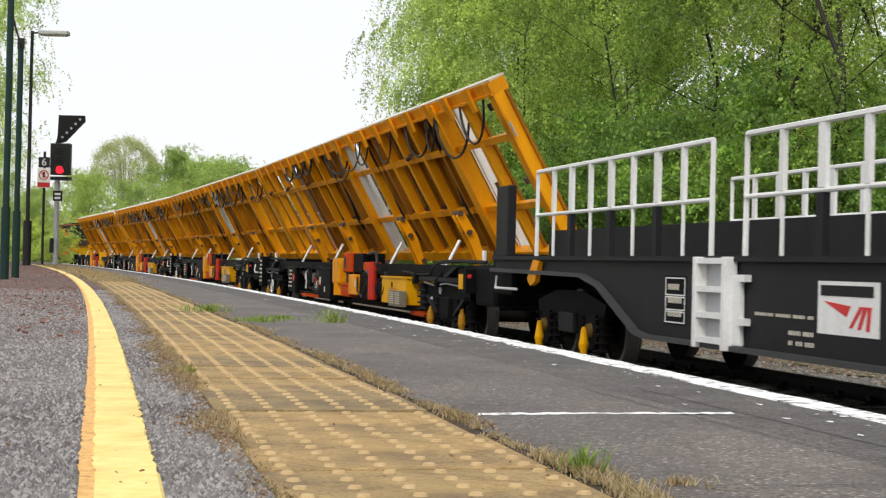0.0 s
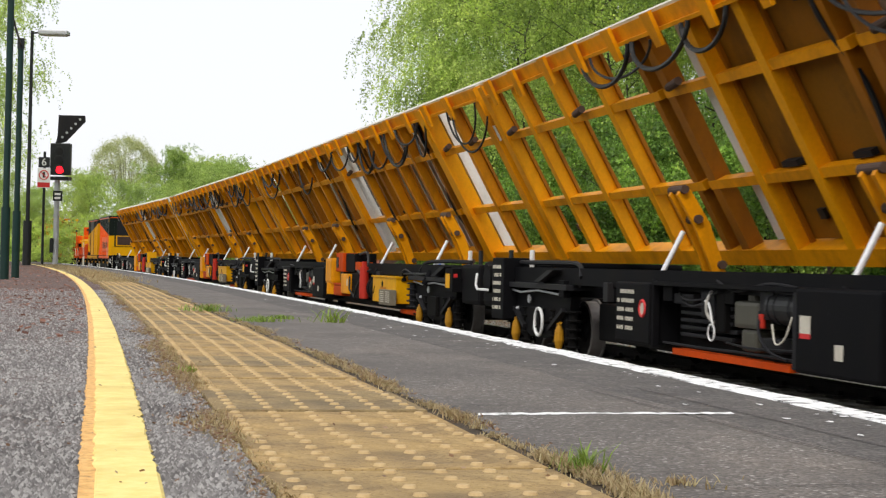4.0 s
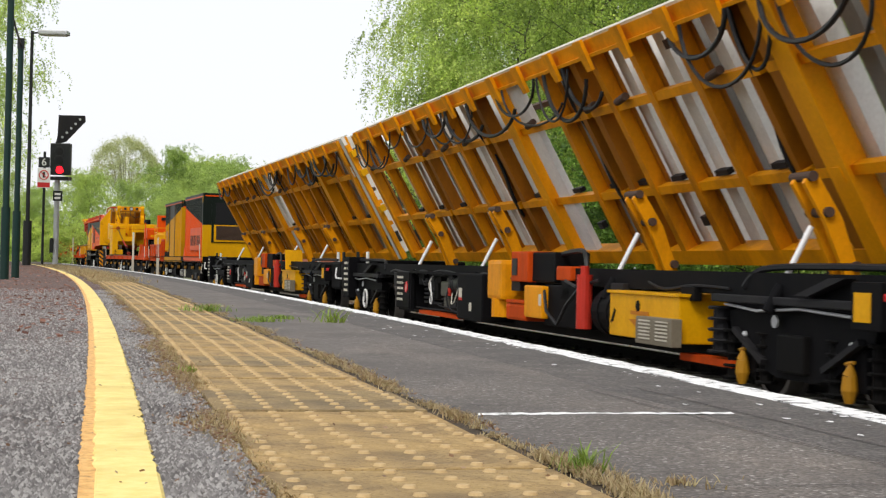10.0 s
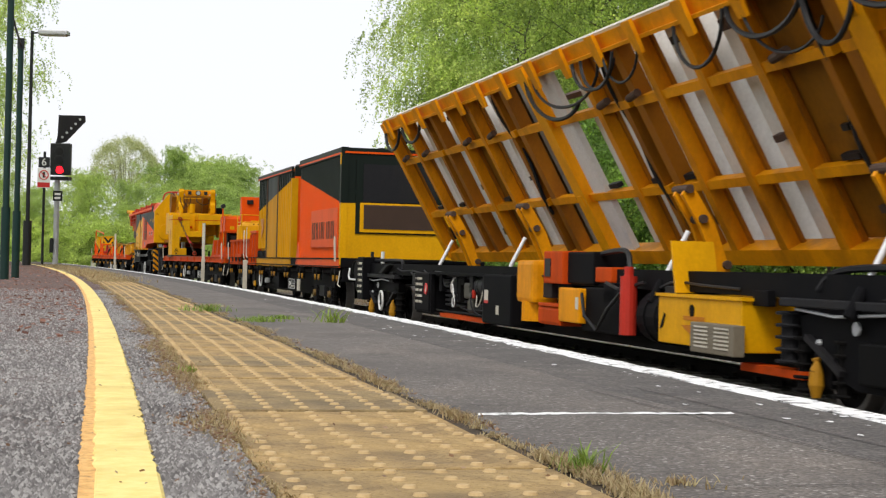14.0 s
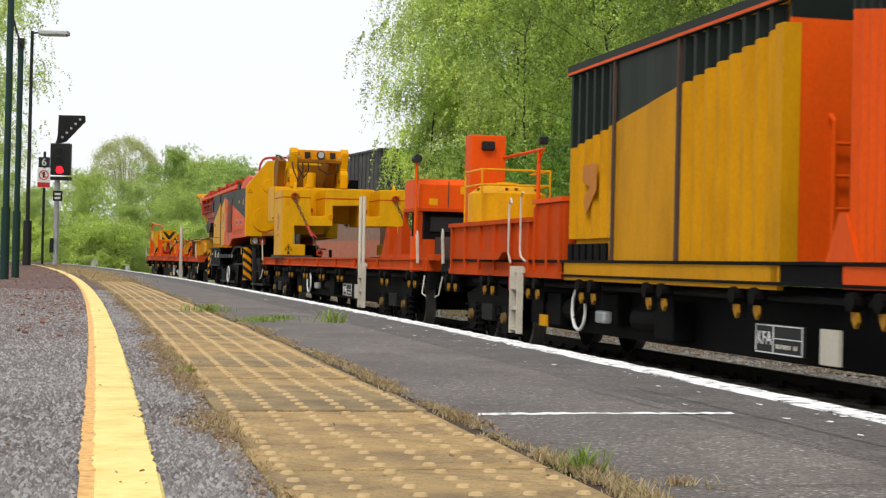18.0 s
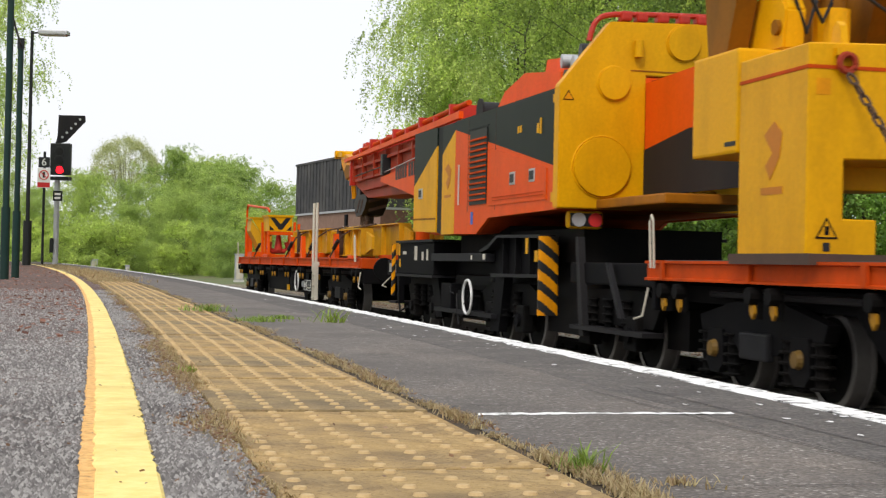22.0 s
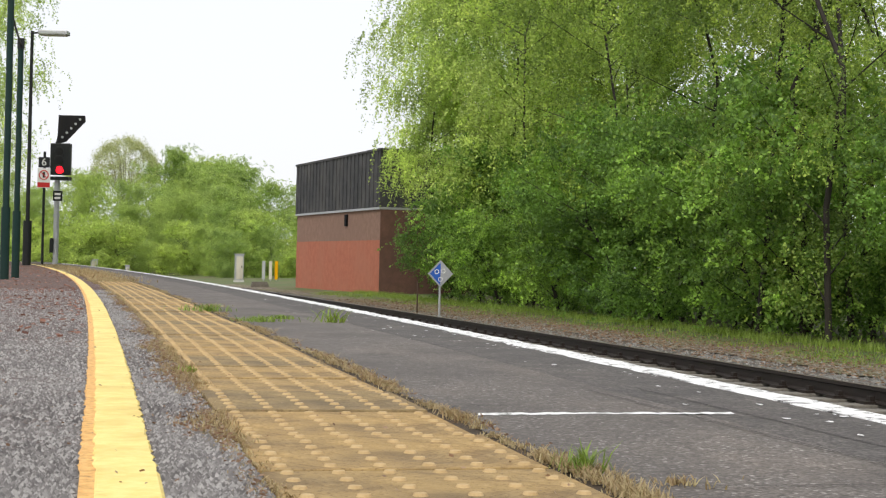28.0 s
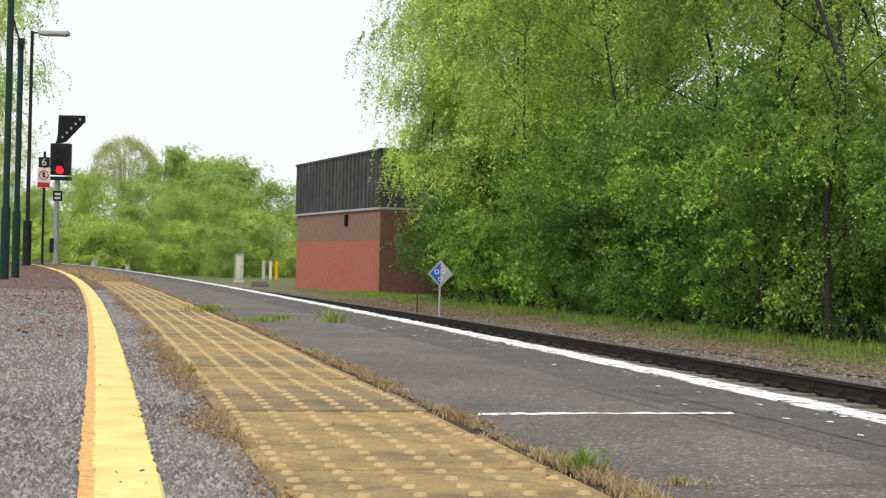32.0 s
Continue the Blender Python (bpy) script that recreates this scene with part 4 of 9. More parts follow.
part("upper_wall", nbox(0.01, Dp, 0.01, L - 0.01, 1.27 + Z0, 2.65 + Z0), BRICK_HIGH, bld, "brown brick wall")
# thin slab whose dark brick colour holds the shade of this side
part("end_wall", nbox(-0.01, Dp, -0.05, 0.0, 0, 2.65 + Z0), BRICK_SHADE, bld, "brown brick end wall, darkened for shade")
part("coping", nbox(-0.08, Dp, -0.06, L + 0.06, 2.62 + Z0, 2.72 + Z0), GALV, bld, "pale metal trim")
bm = bmesh.new()
for i in range(48):
    y = L * i / 48
    box(bm, -0.06 - (0.03 if i % 2 else 0), Dp, y, y + L / 48, 2.72 + Z0, 5.2 + Z0)
part("cladding", bm, SHEET, bld, "dark profiled sheet cladding")
part("roof", nbox(-0.12, Dp + 0.1, -0.12, L + 0.12, 5.2 + Z0, 5.3 + Z0), SHEET, bld, "flat dark roof")
part("vent", nbox(-0.07, 0.05, 5.0, 5.35, 1.95 + Z0, 2.5 + Z0), BLACK, bld, "small dark vent")


# ---- platform furniture ----
def sphere(bm, c, rad, seg=10):
    bmesh.ops.create_uvsphere(bm, u_segments=seg, v_segments=seg // 2 + 2, radius=rad, matrix=Matrix.Translation(c))
    return bm


def text(name, body, size, material, parent, m):
    c = bpy.data.curves.new(name, "FONT")
    c.body, c.size, c.extrude, c.align_x, c.align_y = body, size, 0.003, "CENTER", "CENTER"
    c.materials.append(material)
    o = new(name, c)
    o.parent = parent
    o.matrix_local = m
    return o


FACE = pose(0, 0, 0, 90, 0, 0)
for x, y, h, r0 in ((-4.72, 17.05, 3.6, 0.036), (-4.99, 18.49, 2.8, 0.034)):
    post = thing("fence_post", "tall dark green steel post standing on the platform", "post", "green posts on the platform")
    post.location = (x, y, 0)
    part("shaft", rod(bmesh.new(), (0, 0, 0), (0, 0, h), r0, 14), POSTGREEN, post)
    part("sleeve", rod(bmesh.new(), (0, 0, 0), (0, 0, 0.78), r0 * 1.35, 14), POSTGREEN, post)
    part("cap", rod(bmesh.new(), (0, 0, h - 0.12), (0, 0, h), r0 * 1.25, 12), POSTBLACK, post)
cab = thing("cable", "thin black cable slung between the green posts", "cable")
part("wire", tube(bmesh.new(), [(-4.70, 17.05, 2.86), (-4.74, 17.3, 2.78), (-4.84, 17.8, 2.74), (-4.99, 18.49, 2.72)], 0.012), POSTBLACK, cab)
lamp = thing("lamp_post", "black platform lamp post with a flat grey lantern", "lamp post")
lamp.location = (-10.78, 41.0, 0)
part("base", rod(bmesh.new(), (0, 0, 0), (0, 0, 1.16), 0.11, 14), POSTBLACK, lamp)
part("shaft", rod(bmesh.new(), (0, 0, 1.1), (0, 0, 6.08), 0.055, 12, 0.04), POSTBLACK, lamp)
part("arm", rod(bmesh.new(), (0, 0, 6.02), (0.25, 0, 6.06), 0.025, 8), POSTBLACK, lamp)
bm = nbox(0.18, 0.95, -0.16, 0.16, 5.98, 6.1, bevel=0.03)
part("lantern", bm, GALV, lamp, "flat grey lantern")
part("lens", nbox(0.3, 0.9, -0.12, 0.12, 5.965, 5.985), DIRTYWHITE, lamp)

sig = thing("signal_post", "colour light railway signal showing red, with a route indicator on top", "signal")
sig.location = (-10.72, 43.8, 0)
part("post", rod(bmesh.new(), (0, 0, 0), (0, 0, 2.45), 0.075, 14), GALV, sig, "grey galvanised tube")
for z in (0.5, 1.35):
    part("collar", rod(bmesh.new(), (0, 0, z), (0, 0, z + 0.06), 0.09, 12), GALV, sig)
part("platform_bracket", nbox(-0.3, 0.35, -0.2, 0.2, 2.36, 2.45), POSTBLACK, sig)
head = part("signal_head", nbox(-0.20, 0.36, -0.08, 0.14, 2.5, 3.38, bevel=0.03), POSTBLACK, sig, "black backing board")
for z, m in ((3.14, RUBBERSHADE), (2.9, RUBBERSHADE), (2.64, REDLIGHT)):
    part("lens", rod(bmesh.new(), (0.08, -0.07, z), (0.08, -0.1, z), 0.105, 18), m, head, "red light" if m is REDLIGHT else "")
    hb = bmesh.new()
    tube(hb, [(0.08 + 0.125 * math.cos(a), -0.2, z + 0.125 * math.sin(a)) for a in [math.pi * k / 10 for k in range(11)]], 0.012)
    part("hood", hb, POSTBLACK, head)
bm = bmesh.new()
prism(bm, [(-0.02, 3.55), (0.0, 4.16), (0.72, 4.16), (0.74, 4.0), (0.2, 3.42), (-0.08, 3.36)], -0.03, 0.05)
ind = part("route_indicator", bm, GREYBODY, sig, "dark route indicator arm")
for i in range(5):
    a = i / 4
    part("lens", rod(bmesh.new(), (0.12 + 0.48 * a, -0.03, 3.55 + 0.5 * a), (0.12 + 0.48 * a, -0.06, 3.55 + 0.5 * a), 0.035, 10), GALV, ind)
part("number_plate", nbox(-0.08, 0.18, -0.13, -0.11, 1.78, 2.06), POSTBLACK, sig, "black plate with white bars")
for z in (1.83, 1.94):
    part("bar", nbox(-0.03, 0.13, -0.14, -0.13, z, z + 0.06), WHITE, sig)
part("cable_box", nbox(-0.15, -0.05, -0.1, 0.1, 0.35, 0.75, bevel=0.01), POSTBLACK, sig)

sp = thing("sign_post", "black post with a stop number board and a no-trespass sign", "sign")
sp.location = (-10.73, 42.4, 0)
part("post", rod(bmesh.new(), (0, 0, 0), (0, 0, 3.05), 0.035, 10), POSTBLACK, sp)
nb = part("number_board", nbox(-0.15, 0.15, -0.05, -0.03, 2.62, 2.9), POSTBLACK, sp, "black board with a white number")
text("number", "6", 0.28, WHITE, nb, Matrix.Translation((0, -0.056, 2.76)) @ FACE)
wb = part("warning_board", nbox(-0.17, 0.17, -0.05, -0.03, 2.08, 2.6), WHITE, sp, "white sign with a red circle")
rb = bmesh.new()
ring(rb, (0, -0.055, 2.42), 0.12, 0.014)
rod(rb, (-0.08, -0.055, 2.5), (0.08, -0.055, 2.34), 0.013, 6)
part("circle", rb, SIGNRED, wb)
part("pictogram", nbox(-0.03, 0.03, -0.058, -0.05, 2.35, 2.5), POSTBLACK, wb)
part("red_band", nbox(-0.165, 0.165, -0.054, -0.05, 2.09, 2.22), SIGNRED, wb)

ds = thing("diamond_sign", "diamond-shaped blue and white lineside sign on a grey post", "sign")
ds.matrix_world = pose(-0.06, 42.0, GROUND_Z + 0.05, 0, 0, 10)
part("post", rod(bmesh.new(), (0, 0, 0), (0, 0, 0.95), 0.03, 10), GALV, ds)
bm = prism(bmesh.new(), [(0, 0.84), (0.34, 1.2), (0, 1.56), (-0.34, 1.2)], -0.045, -0.03)
part("plate", bm, GALV, ds, "pale grey plate")
bm = prism(bmesh.new(), [(0, 0.9), (-0.28, 1.2), (0, 1.5)], -0.05, -0.046)
part("blue_half", bm, BLUE, ds, "blue half of the plate")
for x, z in ((-0.1, 1.25), (0.07, 1.27), (0.0, 1.05)):
    bmr = bmesh.new()
    ring(bmr, (x, -0.055, z), 0.055, 0.012, seg=10)
    part("mark", bmr, WHITE, ds)
pk = thing("marker_stake", "thin dark stake in the grass beside the track", "stake")
pk.location = (-0.7, 45.2, GROUND_Z + 0.05)
part("stake", rod(bmesh.new(), (0, 0, 0), (0, 0, 0.95), 0.022, 8), RUST, pk)


def cabinet(x, y, z, w, h, turn, label, name="relay_cabinet"):
    c = thing(name, label, "cabinet", "lineside cabinets")
    c.matrix_world = pose(x, y, z, 0, 0, turn)
    part("body", nbox(-w / 2, w / 2, -0.25, 0.25, 0.08, h, bevel=0.02), GALV, c)
    part("plinth", nbox(-w / 2 - 0.05, w / 2 + 0.05, -0.3, 0.3, -0.2, 0.08), CONCRETE, c)
    part("lid", nbox(-w / 2 - 0.04, w / 2 + 0.04, -0.29, 0.29, h, h + 0.06, bevel=0.01), GALV, c)
    part("door", nbox(-w / 2 + 0.05, w / 2 - 0.05, -0.27, -0.25, 0.15, h - 0.1), DIRTYWHITE, c)
    part("door_handle", nbox(w / 2 - 0.14, w / 2 - 0.1, -0.29, -0.27, h * 0.5, h * 0.6), POSTBLACK, c)


cabinet(-12.6, 98, GROUND_Z + 0.15, 0.5, 1.66, 15, "tall grey lineside relay cabinet on the grass")
cabinet(-26.2, 119, GROUND_Z + 0.3, 0.5, 0.95, 15, "small grey lineside cabinet beside the bend")
cabinet(-23.9, 120, GROUND_Z + 0.3, 0.3, 0.55, 15, "small grey lineside cabinet beside the bend")
for x, m, lab in ((-11.58, GALV, "short grey upright board on a lineside post"), (-11.14, DIRTYWHITE, "short cream upright board on a lineside post"), (-10.76, YELLOW2, "short yellow upright board on a lineside post")):
    p = thing("stop_board_post", lab, "post", "lineside boards")
    p.location = (x, 102.5, GROUND_Z + 0.15)
    part("board", nbox(-0.1, 0.1, -0.03, 0.03, 0.12, 1.3, bevel=0.01), m, p)
    part("stake", nbox(-0.03, 0.03, 0.031, 0.06, 0, 1.0), GALV, p)
tm = thing("timber_stack", "low stack of dark timber lying beside the track", "timber")
tm.matrix_world = pose(-9.6, 82.5, GROUND_Z + 0.06, 0, 0, 20)
for i in range(3):
    part("baulk", nbox(-0.4 + i * 0.1, 0.5, -0.3 + i * 0.28, -0.06 + i * 0.28, 0.0, 0.22 + 0.1 * (i == 1), bevel=0.01), SLEEPER, tm)


# ---- the train: how far it has come, second by second ----
ADVANCE = [0.0, 5.88, 11.7, 17.47, 23.34, 29.38, 35.47, 41.59, 47.83, 54.16, 60.47, 66.75, 73.11, 79.56, 86.01, 92.59, 99.36, 106.22, 113.15, 120.17, 127.33, 134.6, 141.99, 149.51, 157.23, 165.11, 173.1, 181.2, 189.3, 197.5, 205.8, 214.1, 222.5]
MOVERS = []


def ride(centre, half, t):
    """The pose of a vehicle on the track: x forward along the travel, y to its far side, z up from the rail head."""
    a = on_track(centre - half - ADVANCE[t], 1.06)
    b = on_track(centre + half - ADVANCE[t], 1.06)
    turn = math.atan2(a[1] - b[1], a[0] - b[0])
    return Matrix.Translation(((a[0] + b[0]) / 2, (a[1] + b[1]) / 2, RAIL_Z)) @ Euler((0, 0, turn)).to_matrix().to_4x4()


def come(t):
    """How far the train has come at t seconds, between the whole seconds too."""
    i = min(int(t), 31)
    f = t - i
    a, b, c, d = (ADVANCE[min(max(i + k, 0), 32)] for k in (-1, 0, 1, 2))
    return b + f * ((c - a) / 2 + f * ((2 * a - 5 * b + 4 * c - d) / 2 + f * (3 * b - a - 3 * c + d) / 2))


def vehicle(name, centre, half, label, category, group="", off=(0, 0, 0)):
    ob = thing(name, label, category, group)
    MOVERS.append((ob, centre, half, Vector(off)))
    return ob


def wheel_mesh(r):
    """An axle with two flanged wheels, turned as one piece; the worn rims are brighter."""
    bm = bmesh.new()
    half = [(0.655, 0.085), (0.655, r + 0.03), (0.68, r + 0.03), (0.68, r), (0.82, r), (0.824, 0.985 * r), (0.824, 0.86 * r), (0.805, 0.84 * r), (0.805, 0.4 * r), (0.85, 0.35 * r), (0.86, 0.085), (1.05, 0.085), (1.05, 0.0)]
    prof = [(-y, q) for y, q in half[::-1]] + half
    rings = [[bm.verts.new((q * math.cos(a), y, q * math.sin(a))) for a in [2 * math.pi * k / 24 for k in range(24)]] if q else [bm.verts.new((0, y, 0))] for y, q in prof]
    for (u, v), (ya, qa), (yb, qb) in zip(zip(rings, rings[1:]), prof, prof[1:]):
        rim = min(qa, qb) > 0.85 * r and min(abs(ya), abs(yb)) > 0.6
        for k in range(24):
            c = [u[k % len(u)], u[(k + 1) % len(u)], v[(k + 1) % len(v)], v[k % len(v)]]
            f = bm.faces.new(list(dict.fromkeys(c)))
            f.material_index = 1 if rim else 0
    bmesh.ops.recalc_face_normals(bm, faces=bm.faces)
    me = mesh_of("wheelset", bm)
    me.materials.append(SOOT)
    me.materials.append(RIMSTEEL)
    return me


WHEEL_S, WHEEL_L = wheel_mesh(0.365), wheel_mesh(0.42)


def coil(bm, x, y, z0, z1, r, n=4):
    for k in range(n + 1):
        z = z0 + (z1 - z0) * k / n
        tube(bm, [(x + r * math.cos(a), y + r * math.sin(a), z) for a in [2 * math.pi * i / 10 for i in range(11)]], 0.016, 5)
    rod(bm, (x, y, z0), (x, y, z1), r * 0.7, 10)
    return bm


def tilt_bogie(parent, cx):
    b = part("bogie", nbox(cx - 0.3, cx + 0.3, -1.0, 1.0, 0.45, 0.75, bevel=0.02), SOOT, parent, "sooty black bogie")
    for s in (-1, 1):
        y0, y1 = s * 0.98, s * 1.1
        part("side_frame", prism(bmesh.new(), [(cx - 1.35, 0.78), (cx - 1.3, 0.62), (cx - 1.15, 0.6), (cx - 0.7, 0.32), (cx - 0.35, 0.24), (cx + 0.35, 0.24), (cx + 0.7, 0.32), (cx + 1.15, 0.6), (cx + 1.3, 0.62), (cx + 1.35, 0.78), (cx + 0.5, 0.83), (cx - 0.5, 0.83)], min(y0, y1), max(y0, y1)), BLACK, b)
        part("spring_seat", nbox(cx - 0.25, cx + 0.25, min(s * 1.02, s * 1.16), max(s * 1.02, s * 1.16), 0.3, 0.62, bevel=0.02), SOOT, b)
        for w in (-1, 1):
            part("axle_box", nbox(cx + w * 0.975 - 0.16, cx + w * 0.975 + 0.16, min(s * 0.93, s * 1.08), max(s * 0.93, s * 1.08), 0.22, 0.56, bevel=0.03), BLACK, b)
    for a, c in ((-1.15, -0.55), (0.55, 1.15)):
        part("gusset", beam(bmesh.new(), (cx + a, -1.13, 0.62 if a < 0 else 0.36), (cx + c, -1.13, 0.36 if a < 0 else 0.62), 0.06, 0.05), GREYBODY, b)
    part("brake_pipe", tube(bmesh.new(), [(cx - 1.3, -1.16, 0.84), (cx - 0.6, -1.18, 0.8), (cx + 0.2, -1.18, 0.84), (cx + 1.2, -1.16, 0.8)], 0.014), GALV, b)
    for w in (-1, 1):
        x = cx + w * 0.975
        o = part("wheelset", WHEEL_S, SOOT, b)
        o.location = (x, 0, 0.365)
        for s in (-1, 1):
            c = bmesh.new()
            rod(c, (x, s * 1.13, 0.14), (x, s * 1.13, 0.24), 0.035, 10, 0.065)
            rod(c, (x, s * 1.13, 0.24), (x, s * 1.13, 0.35), 0.065, 10, 0.055)
            rod(c, (x, s * 1.13, 0.36), (x + 0.015, s * 1.13, 0.44), 0.055, 10, 0.02)
            rod(c, (x - 0.06, s * 1.13, 0.44), (x + 0.06, s * 1.13, 0.46), 0.016, 8)
            part("axle_cover", c, HOOKYELLOW, b, "yellow axle cover")
            for d in (-0.34, 0.34):
                part("spring", coil(bmesh.new(), x + d, s * 1.06, 0.18, 0.6, 0.085), SOOT, b)
            m = bmesh.new()
            sphere(m, (x, s * 1.11, 0.58), 0.032, 8)
            part("cap", m, GALV, b)
    return b


def axle_bogie(parent, cx, wb=0.9):
    b = part("bogie", nbox(cx - 0.28, cx + 0.28, -1.0, 1.0, 0.45, 0.8, bevel=0.02), SOOT, parent, "sooty black bogie")
    for s in (-1, 1):
        y0, y1 = s * 0.97, s * 1.09
        part("side_frame", prism(bmesh.new(), [(cx - 1.35, 0.72), (cx - 1.28, 0.58), (cx - 0.62, 0.56), (cx - 0.4, 0.42), (cx + 0.4, 0.42), (cx + 0.62, 0.56), (cx + 1.28, 0.58), (cx + 1.35, 0.72), (cx + 0.55, 0.86), (cx - 0.55, 0.86)], min(y0, y1), max(y0, y1)), BLACK, b)
        part("spring_seat", nbox(cx - 0.3, cx + 0.3, min(s * 1.06, s * 1.14), max(s * 1.06, s * 1.14), 0.36, 0.6, bevel=0.02), GREYBODY, b)
        for w in (-1, 1):
            x = cx + w * wb
            part("axle_box", prism(bmesh.new(), [(x - 0.2, 0.3), (x - 0.1, 0.2), (x + 0.1, 0.2), (x + 0.2, 0.3), (x + 0.17, 0.6), (x - 0.17, 0.6)], min(s * 0.95, s * 1.12), max(s * 0.95, s * 1.12)), BLACK, b)
    for w in (-1, 1):
        x = cx + w * wb
        o = part("wheelset", WHEEL_L, SOOT, b)
        o.location = (x, 0, 0.42)
        for s in (-1, 1):
            c = bmesh.new()
            rod(c, (x, s * 1.12, 0.42), (x, s * 1.17, 0.42), 0.085, 14, 0.07)
            part("axle_cap", c, AXLECAP, b, "dull ochre axle cap")
            for d in (-0.3, 0.3):
                part("spring", coil(bmesh.new(), x + d, s * 1.05, 0.2, 0.56, 0.09), SOOT, b)
    return b


def hand_wheel(parent, x, z, r, y=-1.2, spokes=4):
    bm = bmesh.new()
    ring(bm, (x, y, z), r, 0.02, seg=24)
    wheel = part("hand_wheel", bm, WHITE, parent, "white brake hand wheel")
    bm = bmesh.new()
    for k in range(spokes):
        a = math.pi * 2 * k / spokes + 0.5
        rod(bm, (x, y + 0.03, z), (x + r * math.cos(a), y, z + r * math.sin(a)), 0.008, 6)
    rod(bm, (x, y, z), (x, y + 0.2, z), 0.025, 8)
    part("spokes", bm, SOOT, wheel, "dark spokes and hub")
    return wheel


def bars(parent, x0, x1, z0, z1, y, rows, material=DIRTYWHITE, seed=1):
    """Unreadable lettering as plain bars."""
    r = random.Random(seed)
    bm = bmesh.new()
    h = (z1 - z0) / rows
    for i in range(rows):
        x = x0
        while x < x1 - 0.03:
            w = min(r.uniform(0.018, 0.034), x1 - x)
            if r.random() < 0.88:
                box(bm, x, x + w, y - 0.003, y, z1 - (i + 0.72) * h, z1 - i * h - h * 0.28)
            x += w + 0.016
    return tagged(part("lettering", bm, material, parent, "white lettering bars"), kind="stuff")


# ---- tilting wagons ----
TOPY, TOPZ, DY, DZ = -1.3, 3.72, 0.4856, -0.874


def tp(x, q, r):
    """A point on the tilted table: q down its slope from the upper edge, r out of its underside."""
    return (x, TOPY + DY * q + DZ * r, TOPZ + DZ * q - DY * r)


def tbox(bm, x0, x1, q0, q1, r0, r1):
    vs = [bm.verts.new(tp(x, q, r)) for x in (x0, x1) for q, r in ((q0, r0), (q1, r0), (q1, r1), (q0, r1))]
    for f in ((0, 1, 2, 3), (7, 6, 5, 4), (0, 4, 5, 1), (1, 5, 6, 2), (2, 6, 7, 3), (3, 7, 4, 0)):
        bm.faces.new([vs[i] for i in f])
    bmesh.ops.recalc_face_normals(bm, faces=bm.faces)
    return bm


def tilting_wagon(centre, right, left, plated, seed, lattice, white):
    rnd = random.Random(seed)
    rib_paint = RIBBRIGHT if seed == 61 else RIBDARK
    w = vehicle("tilting_wagon", centre, 9.25, "black rail wagon with a long yellow table tilted up", "rail wagon", "tilting wagons of the train")
    # chassis
    bm = bmesh.new()
    for s in (-1, 1):
        box(bm, -11.6, 11.6, s * 0.98, s * 1.14, 0.93, 1.13)
    box(bm, -11.6, 11.6, -0.3, 0.3, 0.72, 1.08)
    for k in range(13):
        x = -11.4 + k * 1.9
        box(bm, x - 0.06, x + 0.06, -1.1, 1.1, 0.9, 1.05)
    part("chassis", bm, BLACK, w, "black steel frame")
    # added block, no real part: keeps light off the ballast below
    part("equipment_pan", nbox(-7.7, 7.7, -0.82, 0.82, 0.28, 0.72, bevel=0.03), SOOT, w, "added sooty block that shades the ballast below the frame")
    for cx in (-9.25, 9.25):
        tilt_bogie(w, cx)
        g = bmesh.new()
        box(g, cx - 1.5, cx + 1.5, -1.22, -0.85, 0.86, 0.93, bevel=0.01)
        prism(g, [(cx + 0.25, 0.95), (cx + 0.5, 0.95), (cx + 1.1, 1.1), (cx + 0.85, 1.1)], -1.26, -1.15)
        part("bogie_cover", g, GREYBODY, w, "grey deck plate over the bogie")
        part("round_cap", rod(bmesh.new(), (cx - 0.3, -1.14, 0.72), (cx - 0.3, -1.16, 0.72), 0.055, 14), GALV, w, "grey round cap")
    hand_wheel(w, -8.8, 0.45, 0.17, -1.24)
    # ends with number boards, housings and couplings
    part("end_board", nbox(-10.9, -10.3, -1.3, -0.9, 0.42, 1.25, bevel=0.02), BLACK, w, "black end board")
    bars(w, -10.85, -10.4, 0.52, 1.18, -1.301, 6, seed=seed)
    e = bmesh.new()
    box(e, -12.0, -10.95, -1.15, 1.15, 0.55, 1.2, bevel=0.08)
    rod(e, (-11.5, -1.22, 0.95), (-11.5, -1.1, 0.95), 0.2, 16)
    part("end_housing", e, BLACK, w)
    e = bmesh.new()
    box(e, 11.0, 12.0, -1.15, 1.15, 0.55, 1.15, bevel=0.06)
    part("end_housing", e, BLACK, w)
    part("label_box", nbox(10.5, 10.95, -1.28, -1.0, 0.72, 1.08, bevel=0.01), BLACK, w)
    part("label", nbox(10.55, 10.8, -1.285, -1.28, 0.78, 1.0), YELLOW2, w, "pale yellow label")
    part("coupler", nbox(11.9, 12.6, -0.18, 0.18, 0.75, 1.05, bevel=0.03), SOOT, w)
    part("coupler", nbox(-12.6, -11.9, -0.18, 0.18, 0.75, 1.05, bevel=0.03), SOOT, w)
    part("handle", tube(bmesh.new(), [(-11.75, -1.3, 1.02), (-11.7, -1.33, 0.86), (-11.6, -1.33, 0.8), (-11.0, -1.33, 0.8)], 0.018), WHITE, w, "white shunter's handle")
    t = bmesh.new()
    rod(t, (10.9, -1.2, 0.97), (10.9, -1.26, 0.97), 0.06, 10)
    part("tail_lamp", t, SIGNRED, w, "red tail lamp")
